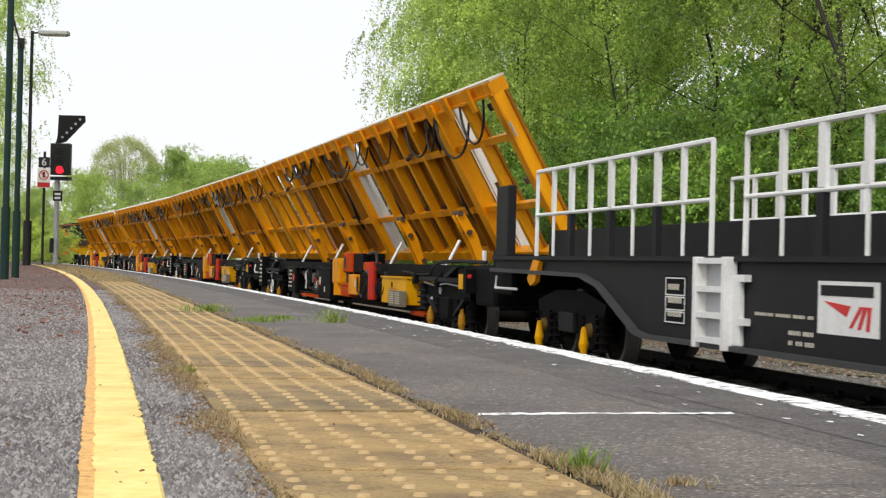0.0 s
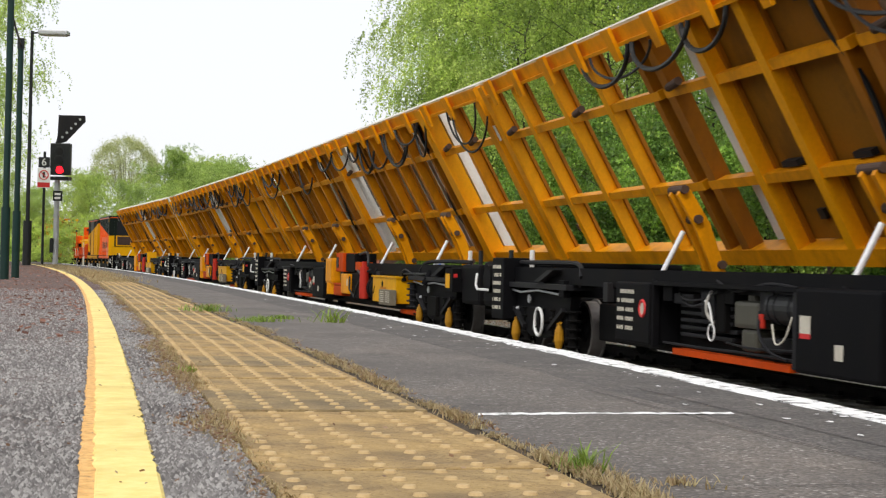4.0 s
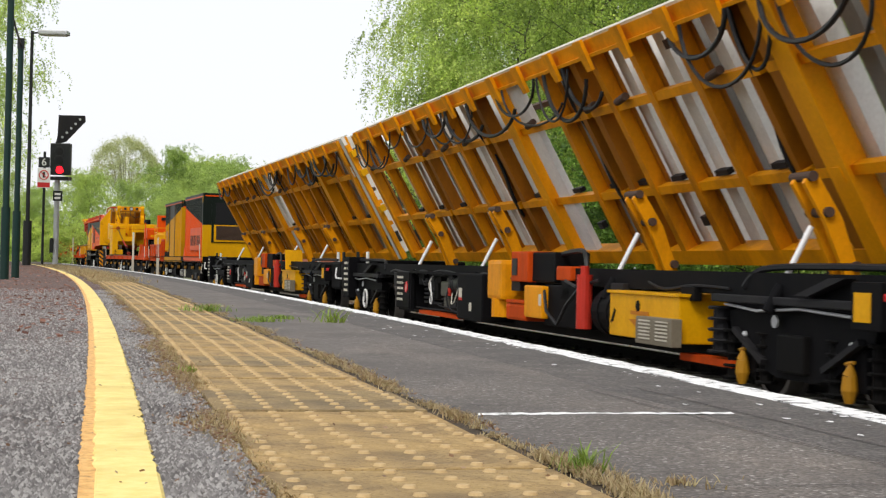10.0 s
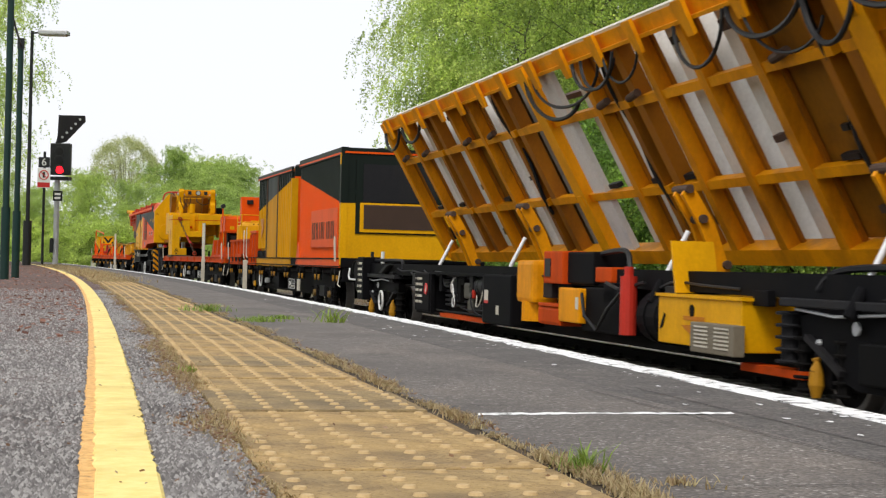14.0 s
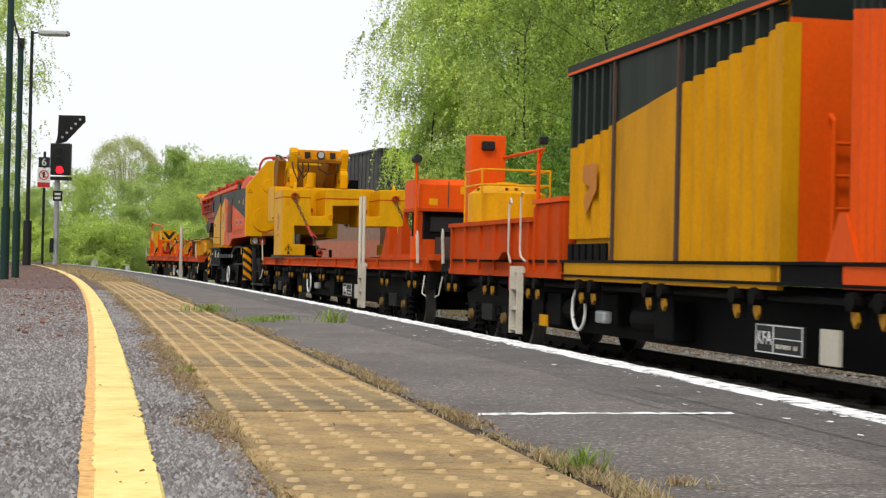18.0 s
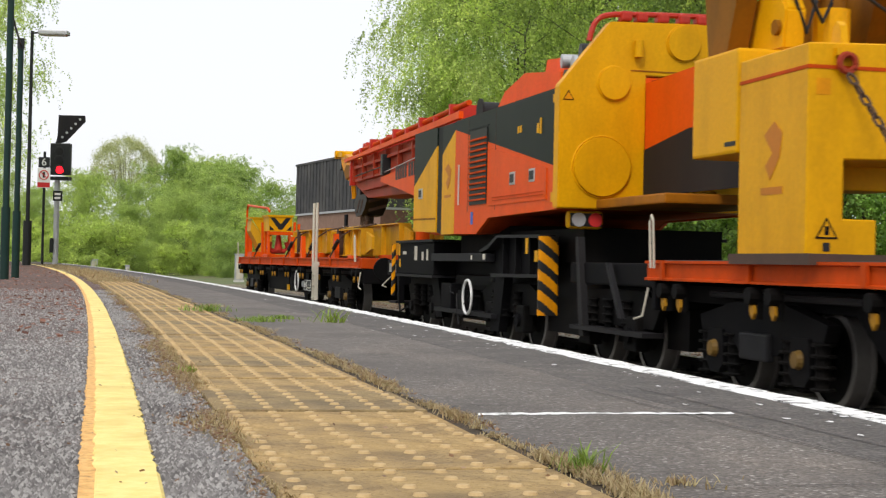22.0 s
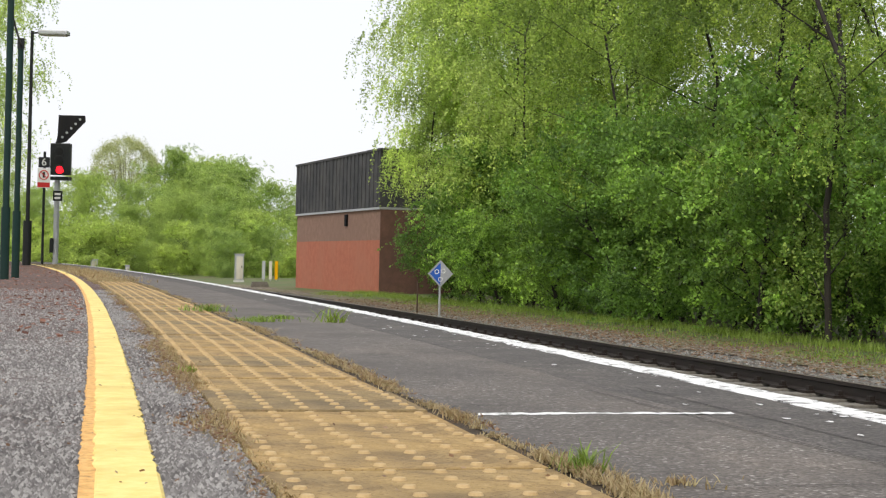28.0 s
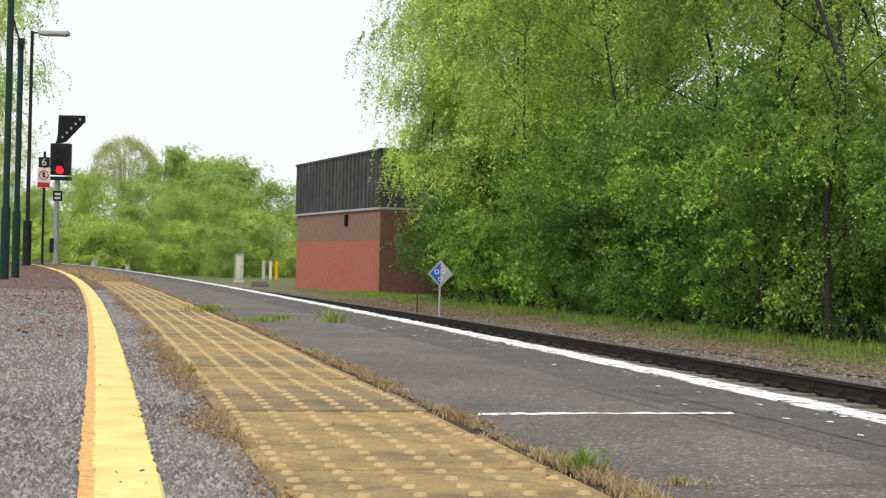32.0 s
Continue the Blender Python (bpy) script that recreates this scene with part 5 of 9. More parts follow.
    for x, m in ((-10.15, WHITE), (-11.2, POSTBLACK), (10.75, WHITE), (11.35, POSTBLACK)):
        part("end_peg", rod(bmesh.new(), (x, -0.95, 1.1), (x, -0.95, 1.36), 0.035, 10), m, w, "white locking peg" if m is WHITE else "black locking peg")
    part("deck_pipe", tube(bmesh.new(), bent([(-10.9, -1.05, 1.18), (-10.2, -1.06, 1.19), (-8.2, -1.06, 1.19), (-7.6, -1.1, 1.16), (-7.4, -1.14, 1.02)]), 0.03), GREYBODY, w, "dark grey pipe along the deck")
    part("deck_pipe", tube(bmesh.new(), bent([(11.2, -1.05, 1.18), (9.8, -1.06, 1.19), (8.6, -1.1, 1.16), (8.3, -1.14, 1.0)]), 0.03), GREYBODY, w, "dark grey pipe along the deck")
    part("deck_plate", nbox(-11.2, -9.4, -0.9, 0.9, 1.13, 1.2, bevel=0.02), BLACK, w)
    # equipment hung along the platform side
    ec = part("engine_case", nbox(-5.78, -4.75, -1.28, -0.7, 0.38, 1.0, bevel=0.02), BLACK, w, "black equipment case with white lettering")
    bars(ec, -5.72, -5.2, 0.48, 0.95, -1.281, 5, seed=seed + 7)
    part("round_mark", ring(bmesh.new(), (-4.95, -1.282, 0.74), 0.08, 0.016, "y", 18), SIGNRED, ec, "red and white round mark")
    part("round_field", rod(bmesh.new(), (-4.95, -1.28, 0.74), (-4.95, -1.284, 0.74), 0.075, 18), DIRTYWHITE, ec)
    eb = part("engine_case", nbox(-1.45, -0.05, -1.28, -0.7, 0.34, 1.02, bevel=0.03), BLACK, w, "black engine case")
    part("notice", nbox(-1.35, -1.17, -1.286, -1.28, 0.66, 0.8), DIRTYWHITE, eb)
    part("notice", nbox(-1.35, -1.17, -1.286, -1.28, 0.62, 0.66), SIGNRED, eb)
    part("notice", nbox(-0.75, -0.62, -1.286, -1.28, 0.48, 0.6), DIRTYWHITE, eb)
    dr = part("starter_drum", rod(bmesh.new(), (-2.15, -1.08, 0.84), (-1.55, -1.08, 0.84), 0.15, 22), RUBBERSHADE, w, "black drum with pale bands")
    for x in (-2.1, -1.98, -1.7):
        part("band", rod(bmesh.new(), (x, -1.08, 0.84), (x + 0.02, -1.08, 0.84), 0.156, 22), GREYBODY, dr)
    gc = part("gear_case", nbox(-2.85, -2.32, -1.2, -0.9, 0.64, 0.88, bevel=0.04), OLIVE, w, "olive grey gear case")
    part("gear_case_foot", nbox(-2.75, -2.42, -1.17, -0.9, 0.44, 0.64, bevel=0.04), OLIVE, gc)
    part("gear_case_cap", rod(bmesh.new(), (-2.66, -1.08, 0.88), (-2.66, -1.08, 0.97), 0.06, 12), OLIVE, gc)
    part("engine_back", nbox(-4.75, -1.45, -0.95, -0.7, 0.36, 1.0), SOOT, w, "sooty back of the engine bay")
    for k in range(5):
        z = 0.5 + 0.07 * k
        part("engine_fin", nbox(-4.3, -3.05 + 0.1 * (k % 2), -1.12, -0.95, z, z + 0.035, bevel=0.005), GREYBODY, w, "dark cooling fin")
    for x, z, dx, dz in ((-3.5, 0.82, 0.16, 0.12), (-3.2, 0.76, 0.1, 0.18), (-4.1, 0.86, 0.25, 0.05), (-2.1, 0.52, 0.2, 0.06), (-3.0, 0.9, 0.1, 0.06)):
        part("engine_block", nbox(x - dx, x + dx, -1.18, -0.9, z - dz, z + dz, bevel=0.015), GREYBODY if dx > 0.12 else SOOT, w, "dark oily engine block")
    for pts, rr, m in (([(-4.2, -1.18, 0.92), (-3.9, -1.24, 0.86), (-3.5, -1.24, 0.87), (-3.2, -1.2, 0.95)], 0.010, GREYBODY),
                       ([(-4.1, -1.18, 0.84), (-3.7, -1.25, 0.8), (-3.4, -1.26, 0.82), (-3.3, -1.2, 0.7), (-3.25, -1.22, 0.5)], 0.012, GREYBODY),
                       ([(-3.35, -1.2, 0.95), (-3.3, -1.27, 0.85), (-3.28, -1.27, 0.74), (-3.2, -1.24, 0.66)], 0.014, SILVER),
                       ([(-2.3, -1.2, 0.8), (-2.15, -1.27, 0.62), (-1.95, -1.27, 0.48), (-1.7, -1.22, 0.42)], 0.013, GREYBODY),
                       ([(-2.0, -1.22, 0.7), (-1.8, -1.28, 0.55), (-1.65, -1.27, 0.6), (-1.58, -1.24, 0.78)], 0.008, DIRTYWHITE),
                       ([(-4.6, -1.18, 0.42), (-3.6, -1.2, 0.42), (-2.4, -1.2, 0.43), (-1.5, -1.2, 0.42)], 0.013, GREYBODY),
                       ([(-3.0, -1.2, 0.5), (-2.4, -1.22, 0.48), (-1.6, -1.2, 0.5)], 0.011, GREYBODY)):
        part("pipe", tube(bmesh.new(), bent(pts), rr), m, w, "dull metal pipe")
    part("rope_loop", ring(bmesh.new(), (-3.18, -1.27, 0.58), 0.075, 0.008, "y", 14), WHITE, w, "white rope loop")
    part("rope_end", tube(bmesh.new(), bent([(-3.15, -1.27, 0.65), (-3.2, -1.27, 0.76), (-3.28, -1.26, 0.84), (-3.4, -1.24, 0.86)]), 0.010), WHITE, w, "white rope end")
    part("red_valve", rod(bmesh.new(), (-2.24, -1.2, 0.66), (-2.24, -1.2, 0.78), 0.03, 10), RED, w, "small red valve")
    for x in (-1.5, -4.72):
        part("bay_post", nbox(x - 0.03, x + 0.03, -1.26, -1.2, 0.36, 1.0), GREYBODY if x > -2 else BLACK, w)
    part("bay_sill", nbox(-4.75, -1.45, -1.27, -1.15, 0.98, 1.02), BLACK, w)
    for k in range(7):
        x = rnd.uniform(-8.0, 8.0)
        part("frame_pipe", tube(bmesh.new(), bent([(x, -1.16, rnd.uniform(0.9, 1.05)), (x + 0.5, -1.18, rnd.uniform(0.92, 1.04)), (x + 1.2, -1.17, rnd.uniform(0.92, 1.04)), (x + 2.0, -1.16, 0.98)]), 0.014), GREYBODY if k % 2 else RUBBERSHADE, w)
    for k in range(9):
        x = -8.2 + 1.9 * k + rnd.uniform(-0.2, 0.2)
        part("bracket_plate", nbox(x, x + rnd.uniform(0.15, 0.4), -1.2, -1.12, rnd.uniform(0.72, 0.85), 0.98, bevel=0.01), GREYBODY if k % 2 else BLACK, w)
    part("skid_rail", nbox(-4.3, -1.7, -1.2, -1.08, 0.32, 0.38), RUSTORANGE, w, "dull orange skid")
    t = bmesh.new()
    box(t, 0.25, 0.98, -1.3, -0.95, 0.68, 1.22, bevel=0.06)
    rod(t, (0.66, -1.13, 0.7), (0.66, -1.13, 0.45), 0.2, 16)
    part("filter_tank", t, YELLOW, w, "orange-yellow filter tank")
    part("pump", nbox(1.15, 2.05, -1.28, -0.95, 0.44, 0.66, bevel=0.04), RUSTORANGE, w, "orange pump")
    part("control_box", nbox(1.3, 2.05, -1.26, -0.9, 0.94, 1.33, bevel=0.02), RUSTORANGE, w, "orange control box")
    part("battery_box", nbox(1.98, 2.75, -1.28, -0.95, 0.5, 0.9, bevel=0.02), YELLOW, w, "yellow-orange box")
    part("radiator", nbox(2.06, 3.0, -1.2, -0.75, 0.95, 1.32, bevel=0.02), BLACK, w)
    part("pump_cover", nbox(1.2, 2.0, -1.29, -0.94, 0.66, 0.7, bevel=0.01), RUSTORANGE, w)
    part("window", nbox(1.38, 1.6, -1.27, -1.26, 1.02, 1.24), RUBBERSHADE, w, "dark window of the control box")
    part("notice", nbox(2.62, 2.72, -1.285, -1.28, 0.66, 0.8), DIRTYWHITE, w)
    part("guard_loop", tube(bmesh.new(), bent([(3.0, -1.1, 1.3), (3.4, -1.1, 1.33), (3.8, -1.1, 1.32), (3.95, -1.12, 1.15), (3.98, -1.14, 0.95)]), 0.03), RUBBERSHADE, w, "black guard loop")
    part("small_box", nbox(3.05, 3.6, -1.2, -0.95, 0.98, 1.15, bevel=0.02), RUSTORANGE, w)
    part("valve_case", nbox(2.6, 4.0, -1.2, -0.8, 0.42, 0.92, bevel=0.02), BLACK, w)
    f = bmesh.new()
    tube(f, [(2.7, -1.24, 0.88), (3.0, -1.3, 0.6), (3.3, -1.26, 0.45), (3.7, -1.28, 0.7), (4.0, -1.24, 0.88)], 0.02)
    tube(f, [(3.6, -1.26, 0.98), (4.1, -1.3, 0.92), (4.6, -1.2, 1.0)], 0.02)
    part("hose", f, RUBBERSHADE, w)
    f = bmesh.new()
    rod(f, (4.35, -1.28, 0.45), (4.35, -1.28, 1.06), 0.09, 14)
    rod(f, (4.35, -1.28, 1.06), (4.35, -1.28, 1.16), 0.05, 10)
    part("fire_extinguisher", f, RED, w, "red extinguisher tube")
    f = bmesh.new()
    rod(f, (4.6, -1.02, 0.66), (5.5, -1.02, 0.66), 0.27, 20)
    for k in (4.8, 5.1):
        rod(f, (k, -1.02, 0.66), (k + 0.04, -1.02, 0.66), 0.285, 20)
    part("air_tank", f, BLACK, w, "black air reservoir")
    tb = part("tool_box", nbox(5.25, 7.2, -1.3, -0.8, 0.43, 0.88, bevel=0.015), YELLOW2, w, "yellow steel tool box")
    part("lid", nbox(5.22, 7.23, -1.32, -0.78, 0.88, 0.91), YELLOW2, tb)
    part("black_mark", prism(bmesh.new(), [(5.3, 0.56), (5.42, 0.72), (5.46, 0.7), (5.38, 0.58)], -1.308, -1.304), BLACK, tb)
    part("round_mark", rod(bmesh.new(), (6.1, -1.3, 0.76), (6.1, -1.306, 0.76), 0.06, 14), BLACK, tb, "black round mark")
    part("sticker", prism(bmesh.new(), [(5.85, 0.62), (6.45, 0.64), (6.4, 0.54), (6.2, 0.5)], -1.308, -1.304), EMBLEM, tb, "faded orange mark")
    part("sticker", nbox(5.9, 6.4, -1.306, -1.3, 0.67, 0.71), EMBLEM, tb, "faded orange mark")
    if seed == 64:
        part("open_lid", prism(bmesh.new(), [(5.62, 0.92), (5.66, 0.92), (5.5, 1.42), (5.46, 1.42)], -1.28, -0.84), YELLOW2, w, "tool box lid standing open")
        for x0, q0, q1 in ((right + 0.55, 0.15, 2.85),):
            part("end_frame", tbox(bmesh.new(), x0, x0 + 0.13, q0, q1, -0.08, 0.02), YELLOW, w, "yellow end frame of the table")
        for q in (0.5, 1.2, 1.5, 2.0):
            part("end_lug", tbox(bmesh.new(), right + 0.03, right + 0.62, q, q + 0.08, -0.16, -0.06), YELLOW if q != 1.2 else RUST, w)
        for q in (0.3, 0.75, 1.6):
            part("end_block", tbox(bmesh.new(), right + 0.66, right + 0.8, q, q + 0.14, -0.14, 0.0), YELLOW2, w)
        part("end_strip", tbox(bmesh.new(), right + 0.06, right + 0.4, -0.02, 2.86, -0.1, -0.03), SILVERPLATE, w, "pale metal end strip")
    part("cabinet_vent", nbox(6.35, 7.3, -1.42, -1.31, 0.4, 0.67, bevel=0.01), DUSTYVENT, w, "silver vented box")
    for k in range(6):
        for x in (6.45, 6.9):
            part("vent_slat", nbox(x, x + 0.3, -1.428, -1.42, 0.45 + k * 0.035, 0.465 + k * 0.035), DIRTYWHITE, w)
    sc = bmesh.new()
    coil(sc, 7.75, -1.1, 0.4, 0.8, 0.12, 4)
    part("coil_spring", sc, GREYBODY, w)
    part("orange_step", nbox(6.8, 8.0, -1.12, -0.95, 0.26, 0.33), RUSTORANGE, w)
    # the tilted table: edge beams, box ribs, two heavy cross beams and their stringers
    part("edge_beam", tbox(bmesh.new(), left, right, 0.0, 0.2, -0.24, 0.0), YELLOW, w, "yellow upper edge beam of the table")
    part("edge_beam", tbox(bmesh.new(), left, right, 2.7, 2.88, -0.24, 0.0), YELLOW, w, "yellow lower edge beam of the table")
    part("edge_flange", tbox(bmesh.new(), left, right, 0.16, 0.2, 0.0, 0.05), YELLOW, w)
    part("edge_strip", tbox(bmesh.new(), left, right, -0.03, 0.0, -0.26, -0.02), DIRTYWHITE, w, "pale worn strip on the upper edge")
    ribs = [x for x in (11.72, 10.2, 6.55, 5.3, 4.1, 2.15, -3.0, -4.2, -7.3, -8.85, -10.45) if left + 0.6 < x < right - 0.1] + [left + 0.08, right - 0.08]
    for x in ribs:
        part("rib", tbox(bmesh.new(), x - 0.08, x + 0.08, 0.2, 2.7, -0.15, 0.0), rib_paint, w)
        if x in (left + 0.08, right - 0.08):
            part("end_flange", tbox(bmesh.new(), x - 0.16, x + 0.08, 0.02, 2.8, 0.0, 0.03), YELLOW, w, "bright yellow end flange")
        part("rib_foot", tbox(bmesh.new(), x - 0.14, x + 0.14, 0.2, 2.7, -0.19, -0.15), AGEDYELLOW, w)
    # pairs of narrow ribs, with a black sheet for the shade between them
    for x in (8.0, 3.2, -1.35, -5.6):
        for d, wd in ((-0.26, 0.07), (0.2, 0.1)):
            part("hinge_rib", tbox(bmesh.new(), x + d - wd, x + d + wd, 0.2, 2.7, -0.2, -0.02), AGEDYELLOW, w, "brown-stained yellow rib")
        part("hinge_gap", tbox(bmesh.new(), x - 0.19, x + 0.1, 0.22, 2.68, -0.24, -0.2), RUBBERSHADE, w, "black sheet for the shade between two ribs")
    # heavy bright beams, with a black strip as shadow beside each flange
    for x in (8.65, 0.25):
        hv = part("cross_beam", tbox(bmesh.new(), x - 0.09, x + 0.09, 0.02, 2.8, -0.2, 0.05), RIBBRIGHT, w, "bright yellow cross beam")
        part("beam_flange", tbox(bmesh.new(), x - 0.17, x + 0.17, 0.02, 2.8, 0.05, 0.07), RIBBRIGHT, hv)
        part("shadow_gap", tbox(bmesh.new(), x - 0.26, x - 0.17, 0.1, 2.75, -0.1, -0.06), RUBBERSHADE, hv)
        for q in (0.45, 1.85):
            part("beam_plate", tbox(bmesh.new(), x - 0.08, x + 0.08, q, q + 0.16, 0.07, 0.08), RIBBRIGHT, hv)
    part("guide_plate", tbox(bmesh.new(), 0.5, 0.98, 0.0, 2.86, -0.12, -0.04), SILVERPLATE, w, "pale metal guide plate")
    if seed == 61:
        part("guide_strip", tbox(bmesh.new(), 8.9, 8.98, 0.0, 2.8, -0.24, -0.2), SILVERPLATE, w, "pale metal guide strip")
    step = 1.28
    open_right, open_left = lattice
    x = left + 0.7
    while x < right - 0.3:
        tab = bmesh.new()
        prism_pts = [(x - 0.13, -0.03), (x + 0.13, -0.03), (x + 0.09, 0.34), (x - 0.07, 0.34)]
        lo = [tab.verts.new(tp(a, q, 0.055)) for a, q in prism_pts]
        hi = [tab.verts.new(tp(a, q, 0.1)) for a, q in prism_pts]
        tab.faces.new(lo[::-1])
        tab.faces.new(hi)
        for i in range(4):
            tab.faces.new((lo[i], lo[(i + 1) % 4], hi[(i + 1) % 4], hi[i]))
        bmesh.ops.recalc_face_normals(tab, faces=tab.faces)
        part("bracket", tab, YELLOW, w)
        x += step * rnd.uniform(0.9, 1.1)
    stops = sorted(set(ribs + [8.0, 3.2, -1.35, -5.6, 8.65, 0.25]))
    for a, b in zip(stops, stops[1:]):
        if b - a < 0.5:
            continue
        for q in (0.8, 1.88):
            part("stringer", tbox(bmesh.new(), a + 0.08, b - 0.08, q, q + 0.1, -0.14, -0.015), YELLOW, w)
    # the load: a track panel with concrete sleepers and rusty rails, seen through the ribs
    x = left + 0.5
    while x < right - 0.4:
        if (open_left < x < open_right) and not -0.2 < x < 1.1:
            if rnd.random() < white:
                part("sleeper", tbox(bmesh.new(), x - 0.13, x + 0.13, 0.04, 2.84, -0.46, -0.26), PALESLEEPER, w, "pale concrete sleeper of the loaded track panel")
            else:
                part("sleeper", tbox(bmesh.new(), x - 0.13, x + 0.13, 0.04, 2.84, -0.46, -0.26), DARKSLEEPER, w, "darker grey sleeper of the loaded track panel")
        x += 0.64
    for a, b in zip(stops, stops[1:]):
        if b - a > 0.6 and open_left < a and b < open_right and rnd.random() < plated:
            # plate colour also carries the shade under the load
            part("deck_plate", tbox(bmesh.new(), a + 0.1, a + 0.1 + (b - a - 0.2) * rnd.uniform(0.5, 1.0), 0.2, 2.68, -0.22, -0.2), RUSTSHADEYELLOW, w, "rusty yellow deck plate, darkened for shade")
    for q in (0.62, 2.06):
        part("loaded_rail", tbox(bmesh.new(), open_left, open_right, q, q + 0.07, -0.62, -0.46), RUST, w, "rusty rail of the loaded track panel")
    for a, b in zip(stops, stops[1:]):
        if b - a < 0.7:
            continue
        x = (a + b) / 2
        for q in (0.32, 1.55, 2.35):
            if rnd.random() < 0.3:
                part("clamp", tbox(bmesh.new(), x - 0.08, x + rnd.uniform(0.0, 0.1), q, q + rnd.uniform(0.06, 0.12), -0.24, -0.16), RUBBERSHADE if rnd.random() < 0.6 else RUST, w, "dark clamp on the table's underside")
        if open_left < a and b < open_right and rnd.random() < 0.6:
            part("roller", tbox(bmesh.new(), x - 0.16, x + 0.16, 1.8, 1.86, -0.16, -0.08), GREYBODY, w, "grey roller on the stringer")
        if rnd.random() < 0.5:
            pt = bmesh.new()
            rod(pt, tp(x - 0.3, 0.78, 0.04), tp(x + 0.02, 0.74, 0.04), 0.045, 10)
            part("hose_reel", pt, RUST, w, "small rusty cylinder")
    # hoses looping below the upper edge
    for a, b in zip(stops, stops[1:]):
        if b - a < 0.45 or rnd.random() < 0.25:
            continue
        for loop in range(1 + (rnd.random() < 0.4)):
            x = a + 0.05 + 0.3 * loop
            ln, sag = (b - a) * rnd.uniform(0.8, 1.3), rnd.uniform(0.3, 0.62)
            q0, q1, out = 0.2, 0.2 + 0.45 * rnd.random() * (loop or rnd.random() < 0.5), rnd.uniform(0.03, 0.1)
            line = []
            for i in range(17):
                f = i / 16
                px, py, pz = tp(x + ln * (0.5 - 0.5 * math.cos(math.pi * f)), q0 + (q1 - q0) * f + 0.5 * sag * math.sin(math.pi * f), 0.05 + out * math.sin(math.pi * f))
                line.append((px, py, pz - 0.5 * sag * math.sin(math.pi * f)))
            part("hydraulic_hose", tube(bmesh.new(), line, rnd.choice((0.016, 0.02, 0.026)), 6), RUBBERSHADE, w, "black looping hydraulic hose")
    for x in (0.05, 3.0, -1.5, 7.85):
        hb = bmesh.new()
        tube(hb, [tp(x - 0.1 + 0.09 * math.sin(5 * f + x), 0.25 + 2.2 * f, -0.04 + 0.03 * math.sin(11 * f)) for f in [i / 16 for i in range(17)]], 0.03, 6)
        part("hydraulic_hose", hb, RUBBERSHADE, w, "black hydraulic hose hanging along a rib")
    # lifting arms and rams
    for x in (9.0, 4.9, -0.85, -4.95):
        rm = bmesh.new()
        rod(rm, (x, -1.14, 0.98), (x, -0.86, 1.53), 0.027, 12)
        part("ram_rod", rm, CHROME, w, "bright steel ram rod")
        rm = bmesh.new()
        rod(rm, (x, -1.24, 0.8), (x, -1.12, 1.02), 0.055, 12)
        part("ram_barrel", rm, BLACK, w)
        ar = bmesh.new()
        prism(ar, [(-0.5, 1.08), (-0.36, 1.08), (-0.56, 1.62), (-0.78, 1.96), (-0.88, 1.98), (-0.92, 1.9), (-0.72, 1.58)], x - 0.3, x - 0.24, "x")
        prism(ar, [(-0.5, 1.08), (-0.36, 1.08), (-0.56, 1.62), (-0.78, 1.96), (-0.88, 1.98), (-0.92, 1.9), (-0.72, 1.58)], x - 0.08, x - 0.02, "x")
        part("lifting_arm", ar, YELLOW, w, "yellow lifting arm")
        for y, z in ((-0.86, 1.96), (-0.7, 1.66), (-0.43, 1.2)):
            part("pin", rod(bmesh.new(), (x - 0.36, y, z), (x + 0.03, y, z), 0.045, 12), RUST, w)
    # end chevrons
    for xe in (right, left) if seed > 62 else ():
        cv = bmesh.new()
        tbox(cv, xe - 0.012, xe + 0.012, 0.3, 0.55, -0.3, -0.02)
        tbox(cv, xe - 0.012, xe + 0.012, 2.3, 2.55, -0.3, -0.02)
        part("black_mark", cv, RUBBERSHADE, w)
    part("warning_sticker", tbox(bmesh.new(), right - 0.1, right + 0.1, 0.62, 0.86, 0.0, 0.004), WHITE, w, "white warning sticker")
    return w


tilting_wagon(33.65, 12.0, -11.85, 0.3, 61, (8.6, -5.5), 0.55)
tilting_wagon(57.80, 12.0, -11.85, 0.12, 62, (8.6, -9.5), 0.75)
tilting_wagon(81.95, 12.0, -10.3, 0.0, 63, (11.0, -8.9), 0.8)
tilting_wagon(106.05, 12.0, -8.8, 0.05, 64, (12.0, -8.8), 0.9)


